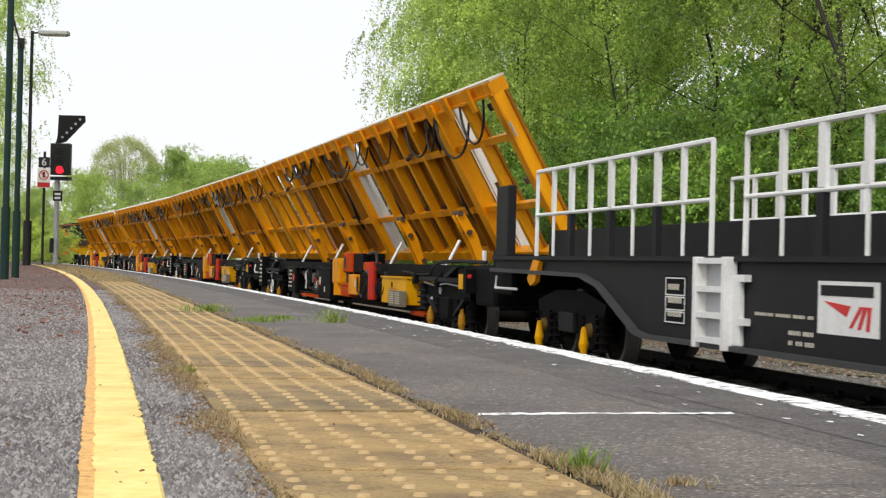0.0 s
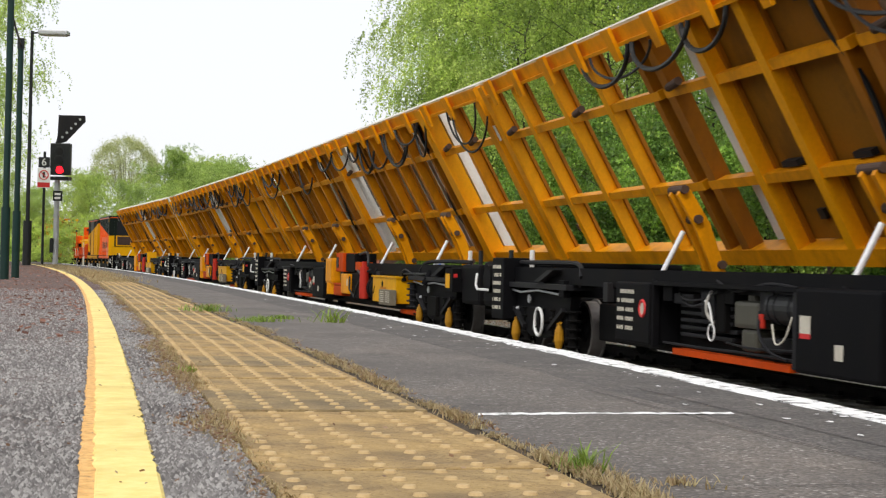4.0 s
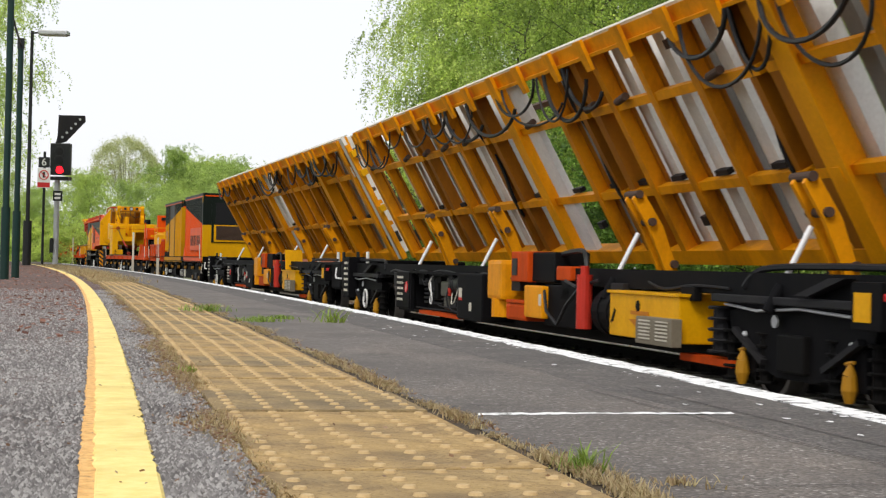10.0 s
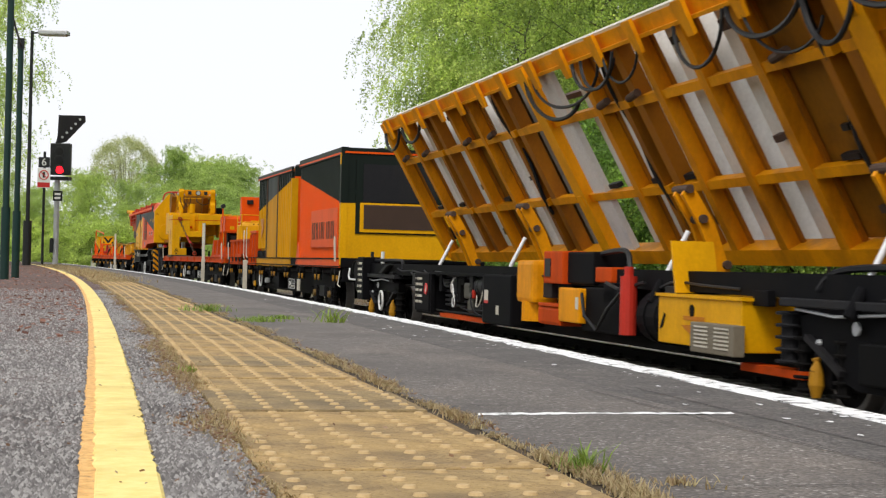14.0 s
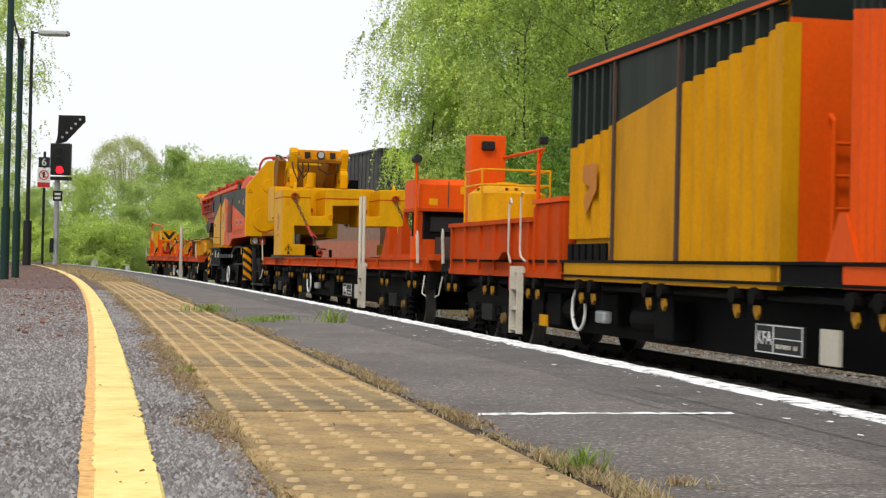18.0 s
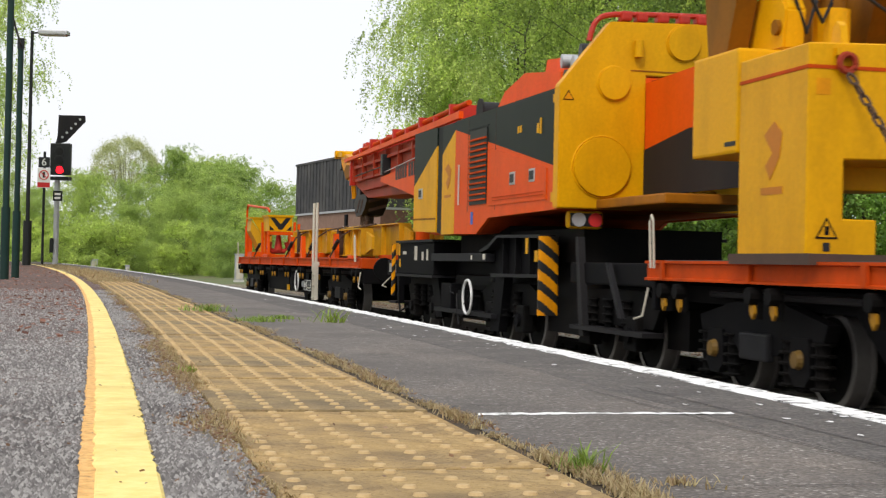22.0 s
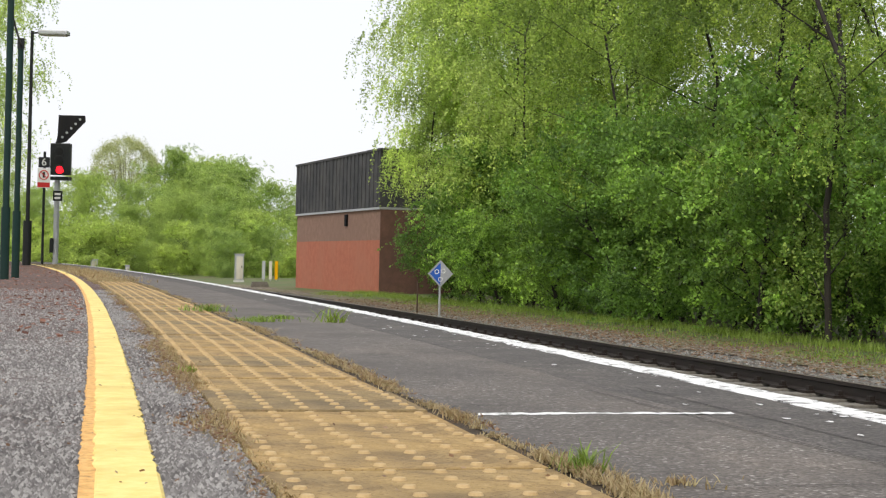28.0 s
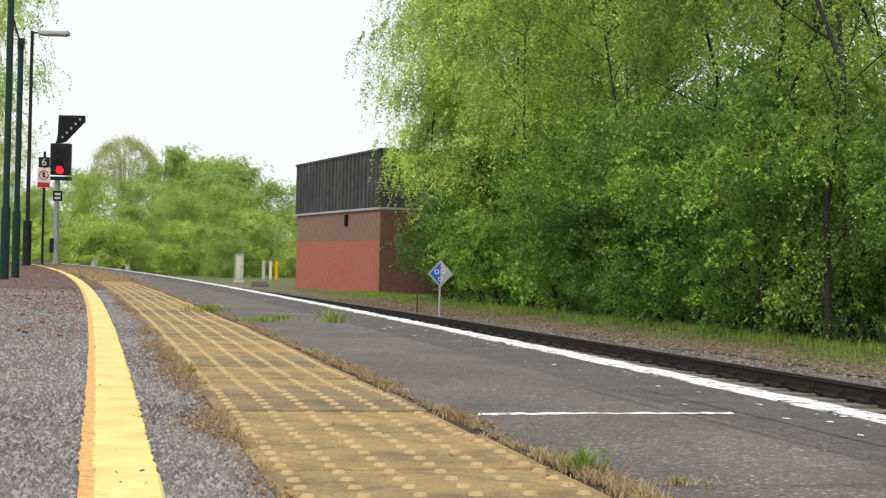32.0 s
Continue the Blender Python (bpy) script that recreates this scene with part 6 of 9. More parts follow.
# ---- the barrier wagon with white railings ----
def barrier_wagon():
    c, half = 11.0, 7.35
    w = vehicle("barrier_wagon", c, half, "black flat wagon with white railings and a deep side sill", "rail wagon")
    x1 = 10.0
    bm = bmesh.new()
    for s in (-1, 1):
        y0, y1 = sorted((s * 1.2, s * 1.35))
        prism(bm, [(-9.9, 1.26), (-9.9, 1.08), (-6.0, 1.05), (-5.4, 0.95), (-4.2, 0.5), (-3.9, 0.47), (3.9, 0.47), (4.2, 0.5), (5.4, 0.95), (6.0, 1.05), (x1, 1.08), (x1, 1.26)], y0, y1)
        box(bm, -9.9, x1, s * 1.19, s * 1.4, 1.22, 1.27)
    part("side_sill", bm, GREYBODY, w, "deep dark grey side sill")
    low = [(-9.9, 1.08), (-6.0, 1.05), (-5.4, 0.95), (-4.2, 0.5), (-3.9, 0.47), (3.9, 0.47), (4.2, 0.5), (5.4, 0.95), (6.0, 1.05), (x1, 1.08)]
    part("sill_lip", prism(bmesh.new(), [(x, z - 0.02) for x, z in low] + [(x, z + 0.025) for x, z in low[::-1]], -1.43, -1.352), SILLGREY, w, "grey lower lip of the sill")
    part("deck", nbox(-9.9, x1, -1.2, 1.2, 1.14, 1.24), BLACK, w)
    part("spine", nbox(-9.8, x1, -0.35, 0.35, 0.6, 1.14), BLACK, w)
    axle_bogie(w, -half, 0.9)
    axle_bogie(w, half, 0.9)
    for cx in (-half, half):
        for k in (-0.9, 0.9):
            cv = bmesh.new()
            rod(cv, (cx + k, -1.2, 0.13), (cx + k, -1.2, 0.26), 0.035, 10, 0.06)
            rod(cv, (cx + k, -1.2, 0.26), (cx + k, -1.2, 0.46), 0.06, 10, 0.025)
            part("axle_cover", cv, YELLOW2, w, "yellow axle cover")
    part("end_post", nbox(-10.1, -9.5, -1.3, -1.18, 1.26, 2.22, bevel=0.02), GREYBODY, w, "tall dark end post")
    part("end_box", nbox(-10.4, -9.4, -1.25, 1.25, 0.75, 1.3, bevel=0.04), BLACK, w)
    part("inner_wall", nbox(-9.4, x1, -0.75, -0.68, 1.24, 1.62), GREYBODY, w, "low dark load board")
    part("inner_wall", nbox(-9.4, x1, 0.68, 0.75, 1.24, 1.62), GREYBODY, w)
    for s in (-1, 1):
        for xa, xb in ((-8.1, -2.5), (-1.75, 4.0), (4.6, 9.8)):
            rail = part("railing", tube(bmesh.new(), [(xa, s * 1.3, 1.27), (xa, s * 1.3, 2.32), (xb, s * 1.3, 2.32), (xb, s * 1.3, 1.27)], 0.028), WHITE, w, "white tubular railing")
            part("mid_rail", rod(bmesh.new(), (xa, s * 1.3, 1.78), (xb, s * 1.3, 1.78), 0.022, 8), WHITE, rail)
            n = 8
            for k in range(1, n):
                x = xa + (xb - xa) * k / n
                wide = k % 2 == 0
                part("upright", nbox(x - (0.06 if wide else 0.04), x + (0.06 if wide else 0.04), s * 1.3 - 0.02, s * 1.3 + 0.02, 1.8, 2.34), WHITE, rail)
                if wide:
                    part("stake", nbox(x - 0.06, x + 0.06, s * 1.3 - 0.03, s * 1.3 + 0.03, 1.26, 1.76), GREYBODY, rail, "dark stake")
                else:
                    part("stake", rod(bmesh.new(), (x, s * 1.3, 1.27), (x, s * 1.3, 1.8), 0.02, 8), WHITE, rail)
    st = part("step_ladder", nbox(-2.44, -1.84, -1.372, -1.362, 0.46, 1.25), GALV, w, "white step ladder")
    for x in (-2.5, -1.85):
        part("stile", nbox(x, x + 0.08, -1.48, -1.36, 0.45, 1.26, bevel=0.008), WHITE, st)
    for z in (0.5, 0.72, 0.95, 1.2):
        part("rung", nbox(-2.42, -1.85, -1.47, -1.373, z, z + 0.05), WHITE, st)
    part("ladder_cheek", nbox(-1.86, -1.62, -1.40, -1.355, 0.5, 1.1, bevel=0.01), WHITE, w, "white side plate of the ladder")
    for z in (0.68, 1.05):
        part("step_bolt", nbox(-1.64, -1.48, -1.42, -1.36, z, z + 0.06), WHITE, w)
    part("plate", nbox(-3.5, -2.95, -1.355, -1.35, 0.62, 1.08), BLACK, w, "black data plate with white frames")
    pf = bmesh.new()
    for a, b in ((0.9, 1.06), (0.76, 0.88), (0.64, 0.74)):
        for z in (a, b):
            box(pf, -3.47, -2.98, -1.36, -1.355, z - 0.006, z + 0.006)
        for x in (-3.47, -2.98):
            box(pf, x - 0.006, x + 0.006, -1.36, -1.355, a, b)
    part("plate_frame", pf, WHITE, w)
    bars(w, -3.4, -3.05, 0.66, 1.04, -1.357, 3, seed=4)
    part("logo_board", nbox(-0.25, 0.7, -1.358, -1.35, 0.68, 1.08), WHITE, w, "white board with red slanting shapes")
    lg = bmesh.new()
    prism(lg, [(-0.15, 0.93), (0.28, 0.9), (0.22, 0.82)], -1.362, -1.358)
    for k in range(3):
        prism(lg, [(0.26 + k * 0.13, 0.74 - k * 0.008), (0.31 + k * 0.13, 0.74 - k * 0.008), (0.48 + k * 0.06, 0.9), (0.42 + k * 0.06, 0.9)], -1.362, -1.358)
    part("logo_shape", lg, SIGNRED, w, "red slanting shapes")
    part("logo_bar", nbox(-0.2, 0.62, -1.362, -1.358, 0.97, 1.05), GREYBODY, w)
    bars(w, -1.4, -0.28, 0.76, 0.82, -1.356, 1, seed=9)
    bars(w, -0.75, -0.28, 0.54, 0.7, -1.356, 2, seed=10)
    lift = bmesh.new()
    prism(lift, [(-8.1, 0.98), (-7.95, 0.9), (-7.75, 0.95), (-7.6, 1.2), (-7.85, 1.22)], -1.42, -1.36)
    part("lifting_lug", lift, YELLOW, w, "yellow lifting lug")
    part("handle", tube(bmesh.new(), [(-10.0, -1.3, 1.0), (-9.95, -1.33, 0.84), (-8.9, -1.33, 0.84)], 0.018), WHITE, w, "white shunter's handle")
    part("coupler", nbox(-11.0, -10.3, -0.18, 0.18, 0.75, 1.05, bevel=0.03), SOOT, w)


barrier_wagon()


# ---- flat wagons that carry the loads and the crane's kit ----
def slab_text(parent, body, x, y, z, size, material):
    return text("lettering", body, size, material, parent, Matrix.Translation((x, y, z)) @ FACE)


def kit_wagon(centre, half, x0, x1, side, plate_x, wheel_x, ladder_x, label):
    """side: True for the open orange deck, False for the container frame."""
    w = vehicle("flat_wagon", centre, half, label, "rail wagon", "flat wagons of the crane train")
    for s in (-1, 1):
        channel = [(s * 1.1, 1.03), (s * 1.3, 1.03), (s * 1.3, 1.05), (s * 1.27, 1.06), (s * 1.27, 1.19), (s * 1.3, 1.2), (s * 1.3, 1.225), (s * 1.1, 1.225)]
        part("sole_bar", prism(bmesh.new(), channel, x0, x1, "x"), RUSTORANGE if side else BLACK, w, "faded orange sole bar" if side else "")
    for x in (x0, x1):
        part("headstock", nbox(x - 0.08, x + 0.08, -1.25, 1.25, 1.02, 1.23, bevel=0.02), RUSTORANGE if side else BLACK, w)
        part("buffer_beam", nbox(x - 0.06, x + 0.06, -1.2, 1.2, 0.72, 1.02, bevel=0.02), BLACK, w)
        d = -1 if x == x0 else 1
        for y in (-0.87, 0.87):
            bf = rod(bmesh.new(), (x, y, 1.02), (x + d * 0.45, y, 1.02), 0.09, 12)
            rod(bf, (x + d * 0.45, y, 1.02), (x + d * 0.5, y, 1.02), 0.22, 18)
            part("buffer", bf, SOOT, w)
    part("deck", nbox(x0, x1, -1.09, 1.09, 1.14, 1.235), DECKGREY, w, "grey worn deck")
    sp_ = bmesh.new()
    for s in (-1, 1):
        prism(sp_, [(x0 + 0.1, 0.98), (x0 + 0.1, 0.82), (-5.3, 0.8), (-4.7, 0.36), (4.7, 0.36), (5.3, 0.8), (x1 - 0.1, 0.82), (x1 - 0.1, 0.98)], s * 0.85 - 0.04, s * 0.85 + 0.04)
    part("frame_girder", sp_, BLACK, w)
    axle_bogie(w, -half)
    axle_bogie(w, half)
    hand_wheel(w, wheel_x, 0.66, 0.24, -1.2)
    part("brake_box", nbox(wheel_x + 0.4, wheel_x + 0.9, -1.05, -0.6, 0.5, 0.85, bevel=0.03), SOOT, w)
    part("air_tank", rod(bmesh.new(), (wheel_x - 0.6, -0.95, 0.62), (wheel_x - 2.0, -0.95, 0.62), 0.15, 14), SOOT, w)
    part("air_tank", rod(bmesh.new(), (wheel_x + 1.4, -0.95, 0.6), (wheel_x + 2.4, -0.95, 0.6), 0.14, 14), SOOT, w)
    part("side_pipe", rod(bmesh.new(), (x0 + 1.2, -1.05, 0.92), (x1 - 1.2, -1.05, 0.92), 0.035, 8), GREYBODY, w, "grey pipe below the sole bar")
    for q in (wheel_x - 2.2, wheel_x - 1.5, wheel_x + 2.2):
        part("hung_box", nbox(q, q + 0.55, -1.12, -0.88, 0.42, 0.82, bevel=0.02), BLACK, w)
    part("valve", nbox(wheel_x + 0.45, wheel_x + 0.75, -1.16, -1.05, 0.52, 0.66, bevel=0.03), GALV, w, "grey brake valve")
    part("yellow_tag", nbox(wheel_x - 1.7, wheel_x - 1.42, -1.16, -1.13, 0.4, 0.54), YELLOW2, w)
    pl = part("data_plate", nbox(plate_x - 0.45, plate_x + 0.45, -1.2, -1.17, 0.45, 0.7), POSTBLACK, w, "black data plate with white lettering")
    fr = bmesh.new()
    for z in (0.46, 0.69):
        box(fr, plate_x - 0.44, plate_x + 0.44, -1.206, -1.2, z - 0.005, z + 0.005)
    for x in (plate_x - 0.44, plate_x - 0.1, plate_x + 0.44):
        box(fr, x - 0.005, x + 0.005, -1.206, -1.2, 0.46, 0.69)
    box(fr, plate_x - 0.1, plate_x + 0.44, -1.206, -1.2, 0.58, 0.588)
    part("plate_frame", fr, WHITE, pl)
    slab_text(pl, "KFA", plate_x - 0.27, -1.205, 0.575, 0.16, WHITE)
    bars(w, plate_x - 0.04, plate_x + 0.38, 0.48, 0.56, -1.205, 1, seed=int(centre))
    part("white_plate", nbox(plate_x + 0.74, plate_x + 1.06, -1.2, -1.17, 0.42, 0.7), DIRTYWHITE, w, "dull white plate")
    x = x0 + 0.5
    hook = prism(bmesh.new(), [(-0.04, -0.06), (0.04, -0.08), (0.055, -0.15), (0.015, -0.2), (-0.04, -0.13)], -1.29, -1.26)
    hook_me = mesh_of("lashing_hook", hook)
    hook_me.materials.append(HOOKYELLOW)
    hk = rod(bmesh.new(), (0, -1.22, -0.02), (0, -1.33, -0.02), 0.075, 10)
    box(hk, -0.05, 0.05, -1.25, -1.2, -0.22, 0.0)
    ring_me = mesh_of("hook_mount", hk)
    ring_me.materials.append(SOOT)
    while x < x1 - 0.4:
        for dx in (0, 0.42):
            o = part("lashing_hook", hook_me, HOOKYELLOW, w, "yellow and black lashing hook")
            o.location = (x + dx, 0, 0.93)
            o = part("hook_mount", ring_me, SOOT, w)
            o.location = (x + dx, 0, 0.95)
        x += 2.15
    if side:
        n = int((x1 - x0) / 2.1)
        for k in range(n):
            xx = x0 + 0.5 + k * 2.1
            part("stake_pocket", nbox(xx - 0.04, xx + 0.04, -1.315, -1.28, 1.04, 1.22), RUSTORANGE, w)
    ld = part("step_ladder", nbox(ladder_x - 0.2, ladder_x + 0.2, -1.36, -1.31, 1.05, 1.12, bevel=0.008), DIRTYWHITE, w, "dirty white step ladder")
    for x in (ladder_x - 0.16, ladder_x + 0.16):
        part("stile", nbox(x - 0.02, x + 0.02, -1.41, -1.33, 0.28, 1.14), DIRTYWHITE, ld)
    for z in (0.32, 0.58, 0.84):
        part("rung", nbox(ladder_x - 0.14, ladder_x + 0.14, -1.4, -1.34, z, z + 0.04), DIRTYWHITE, ld)
    part("red_tag", nbox(ladder_x - 0.62, ladder_x - 0.54, -1.3, -1.28, 0.82, 1.0), SIGNRED, w)
    for x in (x0 + 0.25, x1 - 0.25):
        part("grab_rail", tube(bmesh.new(), [(x - 0.05, -1.31, 1.15), (x - 0.05, -1.33, 1.62), (x, -1.33, 1.68), (x + 0.05, -1.33, 1.62), (x + 0.05, -1.31, 1.15)], 0.013), DIRTYWHITE, w, "white grab rail")
    for x, d in ((x0, -1), (x1, 1)):
        part("air_hose", tube(bmesh.new(), [(x + d * 0.05, -0.5, 0.95), (x + d * 0.25, -0.52, 0.5), (x + d * 0.3, -0.5, 0.2), (x + d * 0.5, -0.4, 0.3)], 0.025), RUBBERSHADE, w)
        part("step_rail", tube(bmesh.new(), [(x + d * 0.02, -1.25, 0.95), (x + d * 0.05, -1.3, 0.66), (x + d * 0.3, -1.3, 0.62)], 0.012), DIRTYWHITE, w)
    return w


CA, HA, CB, HB, CC, HC = 128.4, 6.7, 148.25, 6.75, 182.4, 6.6
kit_wagon(CA, HA, -9.0, 9.3, False, 2.95, -2.35, -4.4, "black container flat wagon with a dirty white ladder")
kit_wagon(CB, HB, -9.1, 9.6, True, 2.82, -1.83, 5.1, "orange flat wagon carrying crane equipment")
kit_wagon(CC, HC, -8.7, 9.5, True, 3.25, 1.7, 5.15, "orange flat wagon below the crane jib")


def ribbed_side(parent, x0, x1, y, z0, z1, zb0, zb1, pitch, depth, low, high, name="side_panel", label=""):
    """A corrugated container side whose two colours meet along a slanting line."""
    n = max(2, int(abs(x1 - x0) / pitch)) * 4
    s = -1 if y < 0 else 1
    vs, fs, mi = [], [], []
    for i in range(n + 1):
        x = x0 + (x1 - x0) * i / n
        d = depth if i % 4 in (1, 2) else 0
        zb = zb0 + (zb1 - zb0) * i / n
        for z in (z0, min(max(zb, z0), z1), z1):
            vs.append((x, y + s * (d - depth), z))
    for i in range(n):
        for j in (0, 1):
            a = i * 3 + j
            fs.append((a, a + 1, a + 4, a + 3))
            mi.append(j)
    me = bpy.data.meshes.new(name)
    me.from_pydata(vs, [], fs)
    me.materials.append(low)
    me.materials.append(high)
    me.polygons.foreach_set("material_index", mi)
    return part(name, me, None, parent, label)


def containers():
    # the large orange container with the dark slanting top and yellow end
    c = vehicle("container", CA, HA, "orange and dark green ribbed container with a yellow end", "container", "containers of the crane train", (6.75, 0, 1.24))
    x0, x1, z0, z1 = 4.2, 9.3, 1.08, 3.56
    part("body", nbox(x0 + 0.06, x1 - 0.02, -1.19, 1.19, z0, z1 - 0.02), GREENBLACK, c)
    for y in (-1.25, 1.25):
        ribbed_side(c, x0, x1, y, z0 + 0.12, z1 - 0.16, 3.14, 2.39, 0.13, 0.025, ORANGE, GREENBLACK)
        part("bottom_rail", nbox(x0, x1, y - 0.03, y + 0.03, z0 - 0.06, z0 + 0.14), ORANGE, c)
        part("top_rail", nbox(x0, x1, y - 0.03, y + 0.03, z1 - 0.16, z1), GREENBLACK, c)
        part("stripe", nbox(x0, x1, y - 0.034, y + 0.034, z1 - 0.14, z1 - 0.1), ORANGE, c, "thin orange stripe")
    part("end_panel", nbox(x1 - 0.02, x1 + 0.03, -1.22, 1.22, z0, 2.39), YELLOW2, c, "yellow end panel")
    part("end_panel", nbox(x1 - 0.02, x1 + 0.03, -1.22, 1.22, 2.39, z1), GREENBLACK, c, "dark upper end panel")
    for y in (-1.2, 1.2):
        part("corner_post", nbox(x1 - 0.1, x1 + 0.05, y - 0.07, y + 0.07, z0, z1), YELLOW2, c)
        part("corner_post", nbox(x1 - 0.1, x1 + 0.055, y - 0.075, y + 0.075, 2.39, z1 + 0.01), GREENBLACK, c)
    part("stripe", nbox(x1 + 0.03, x1 + 0.06, -1.2, 1.2, z1 - 0.12, z1 - 0.08), ORANGE, c)
    dr = part("door_frame", nbox(x1 + 0.03, x1 + 0.06, -0.95, 0.95, 1.75, 3.3), GREENBLACK, c)
    part("door", nbox(x1 + 0.06, x1 + 0.075, -0.8, 0.8, 2.42, 3.22), GREYBODY, dr, "dark door")
    lv = part("louvre_frame", nbox(x1 + 0.03, x1 + 0.08, -0.86, 0.86, 1.78, 2.4), YELLOW2, c, "yellow frame of a louvred vent")
    for k in range(12):
        part("slat", nbox(x1 + 0.06, x1 + 0.1, -0.78, 0.78, 1.86 + k * 0.042, 1.88 + k * 0.042), RUST, lv)
    part("louvre_back", nbox(x1 + 0.07, x1 + 0.085, -0.78, 0.78, 1.85, 2.36), RUST, lv)
    part("warning_sticker", nbox(x1 - 0.02, x1 + 0.06, -1.288, -1.278, 3.2, 3.44), YELLOW2, c, "yellow warning sticker")
    pnl = part("name_panel", nbox(5.95, 9.1, -1.285, -1.26, 1.46, 2.3), ORANGE, c, "orange panel with dark letter bars")
    xs = 6.12
    for k, wd in enumerate((0.25, 0.27, 0.18, 0.28, 0.25, 0.0, 0.25, 0.28, 0.1, 0.18)):
        if wd:
            part("letter_bar", nbox(xs, xs + 0.07, -1.29, -1.285, 1.64, 2.02), GREENBLACK, pnl)
            if wd > 0.2:
                part("letter_bar", nbox(xs + wd - 0.07, xs + wd, -1.29, -1.285, 1.64, 2.02), GREENBLACK, pnl)
        xs += wd + 0.06 if wd else 0.2
    part("gusset", prism(bmesh.new(), [(x0 - 0.4, 1.05), (x0 + 0.3, 1.05), (x0 + 0.25, 1.15), (x0 + 0.0, 1.6), (x0 - 0.1, 1.6)], -1.27, -1.2), ORANGE, c)
    # the yellow container with the dark slanting top and orange end
    c = vehicle("container", CA, HA, "yellow and dark green ribbed container with an orange end", "container", "containers of the crane train", (0.3, 0, 1.24))
    x0, x1, z0, z1 = -2.7, 3.06, 1.05, 3.5
    part("body", nbox(x0 + 0.06, x1 - 0.02, -1.16, 1.16, z0, z1 - 0.02), OCHRE, c)
    for y in (-1.25, 1.25):
        f = lambda x: 2.52 + (3.2 - 2.52) * (x - x0) / (x1 - x0)
        ribbed_side(c, x0, -1.1, y, z0 + 0.42, z1 - 0.12, f(x0), f(-1.1), 0.26, 0.07, OCHRE, GREENBLACK)
        ribbed_side(c, 0.75, x1 - 0.1, y, z0 + 0.15, z1 - 0.12, f(0.75), f(x1 - 0.1), 0.26, 0.07, OCHRE, GREENBLACK)
        ribbed_side(c, -1.1, 0.75, y - 0.004 * (1 if y > 0 else -1), z0 + 0.12, z1 - 0.12, f(-1.1), f(0.75), 0.9, 0.006, OCHRE, GREENBLACK, "door_panel")
        part("bottom_rail", nbox(x0, x1, y - 0.03, y + 0.03, z0 - 0.06, z0 + 0.16), OCHRE, c)
        part("top_rail", nbox(x0, x1, y - 0.03, y + 0.03, z1 - 0.12, z1), GREENBLACK, c)
        part("stripe", nbox(x0, x1, y - 0.034, y + 0.034, z1 - 0.11, z1 - 0.08), ORANGE, c, "thin orange stripe")
        for x in (-1.1, 0.75):
            part("door_edge", nbox(x - 0.025, x + 0.025, y - 0.02, y + 0.02, z0 + 0.12, z1 - 0.1), RUST, c)
    for k in range(6):
        part("vent_slot", nbox(-2.6 + k * 0.24, -2.45 + k * 0.24, -1.27, -1.24, z0 + 0.16, z0 + 0.36), BLACK, c)
    em = bmesh.new()
    prism(em, [(-2.1, 2.3), (-1.6, 2.3), (-1.62, 2.0), (-1.95, 1.75), (-2.05, 1.9), (-1.85, 2.05), (-2.1, 2.12)], -1.27, -1.262)
    part("emblem", em, EMBLEM, c, "small orange emblem")
    part("end_panel", nbox(x1 - 0.02, x1 + 0.03, -1.2, 1.2, z0, z1 - 0.25), ORANGE, c, "orange end panel")
    part("end_panel", nbox(x1 - 0.02, x1 + 0.035, -1.2, 1.2, z1 - 0.25, z1), GREENBLACK, c)
    for y in (-1.2,):
        part("corner_post", nbox(x1 - 0.12, x1 + 0.04, y - 0.08, y + 0.08, z0, 3.2), OCHRE, c)
    for y in (-0.85, -0.4):
        part("ladder_rail", tube(bmesh.new(), [(x1 + 0.05, y, 1.1), (x1 + 0.12, y, 1.25), (x1 + 0.12, y, 2.4), (x1 + 0.05, y, 2.45)], 0.022), ORANGE, c)
    for k in range(4):
        part("rung", rod(bmesh.new(), (x1 + 0.12, -0.85, 1.4 + 0.27 * k), (x1 + 0.12, -0.4, 1.4 + 0.27 * k), 0.016, 8), ORANGE, c)
    # the orange tray with the tank
    c = vehicle("equipment_tray", CA, HA, "orange steel tray with ribbed sides and a raised end bin", "tray", "", (-5.5, 0, 1.24))
    part("floor_plate", nbox(-8.4, -2.75, -1.2, 1.2, 1.2, 1.26), RUSTORANGE, c)
    for y in (-1.24, 1.24):
        part("side_board", nbox(-8.4, -4.0, y - 0.03, y + 0.03, 1.0, 1.72), RUSTORANGE, c, "orange side board")
        for k in range(6):
            x = -8.3 + k * 0.82
            part("rib", nbox(x, x + 0.09, y - 0.07, y + 0.07, 1.02, 1.72), RUSTORANGE, c)
        part("top_rim", nbox(-8.42, -3.98, y - 0.08, y + 0.08, 1.7, 1.76), RUSTORANGE, c)
        part("side_rim", nbox(-8.42, -2.75, y - 0.06, y + 0.06, 1.0, 1.08), RUSTORANGE, c)
    part("bin", nbox(-3.98, -2.78, -1.27, 1.27, 1.04, 1.92, bevel=0.02), RUSTORANGE, c, "raised orange bin")
    for k in range(3):
        part("bin_rib", nbox(-3.9 + k * 0.52, -3.84 + k * 0.52, -1.31, -1.26, 1.06, 1.88), RUSTORANGE, c)
    part("bin_lid", nbox(-4.0, -2.76, -1.3, 1.3, 1.92, 1.98), ORANGE, c)
    part("step_bracket", prism(bmesh.new(), [(-6.5, 1.32), (-5.0, 1.32), (-5.2, 1.22), (-6.3, 1.22)], -1.4, -1.28), RUSTORANGE, c)
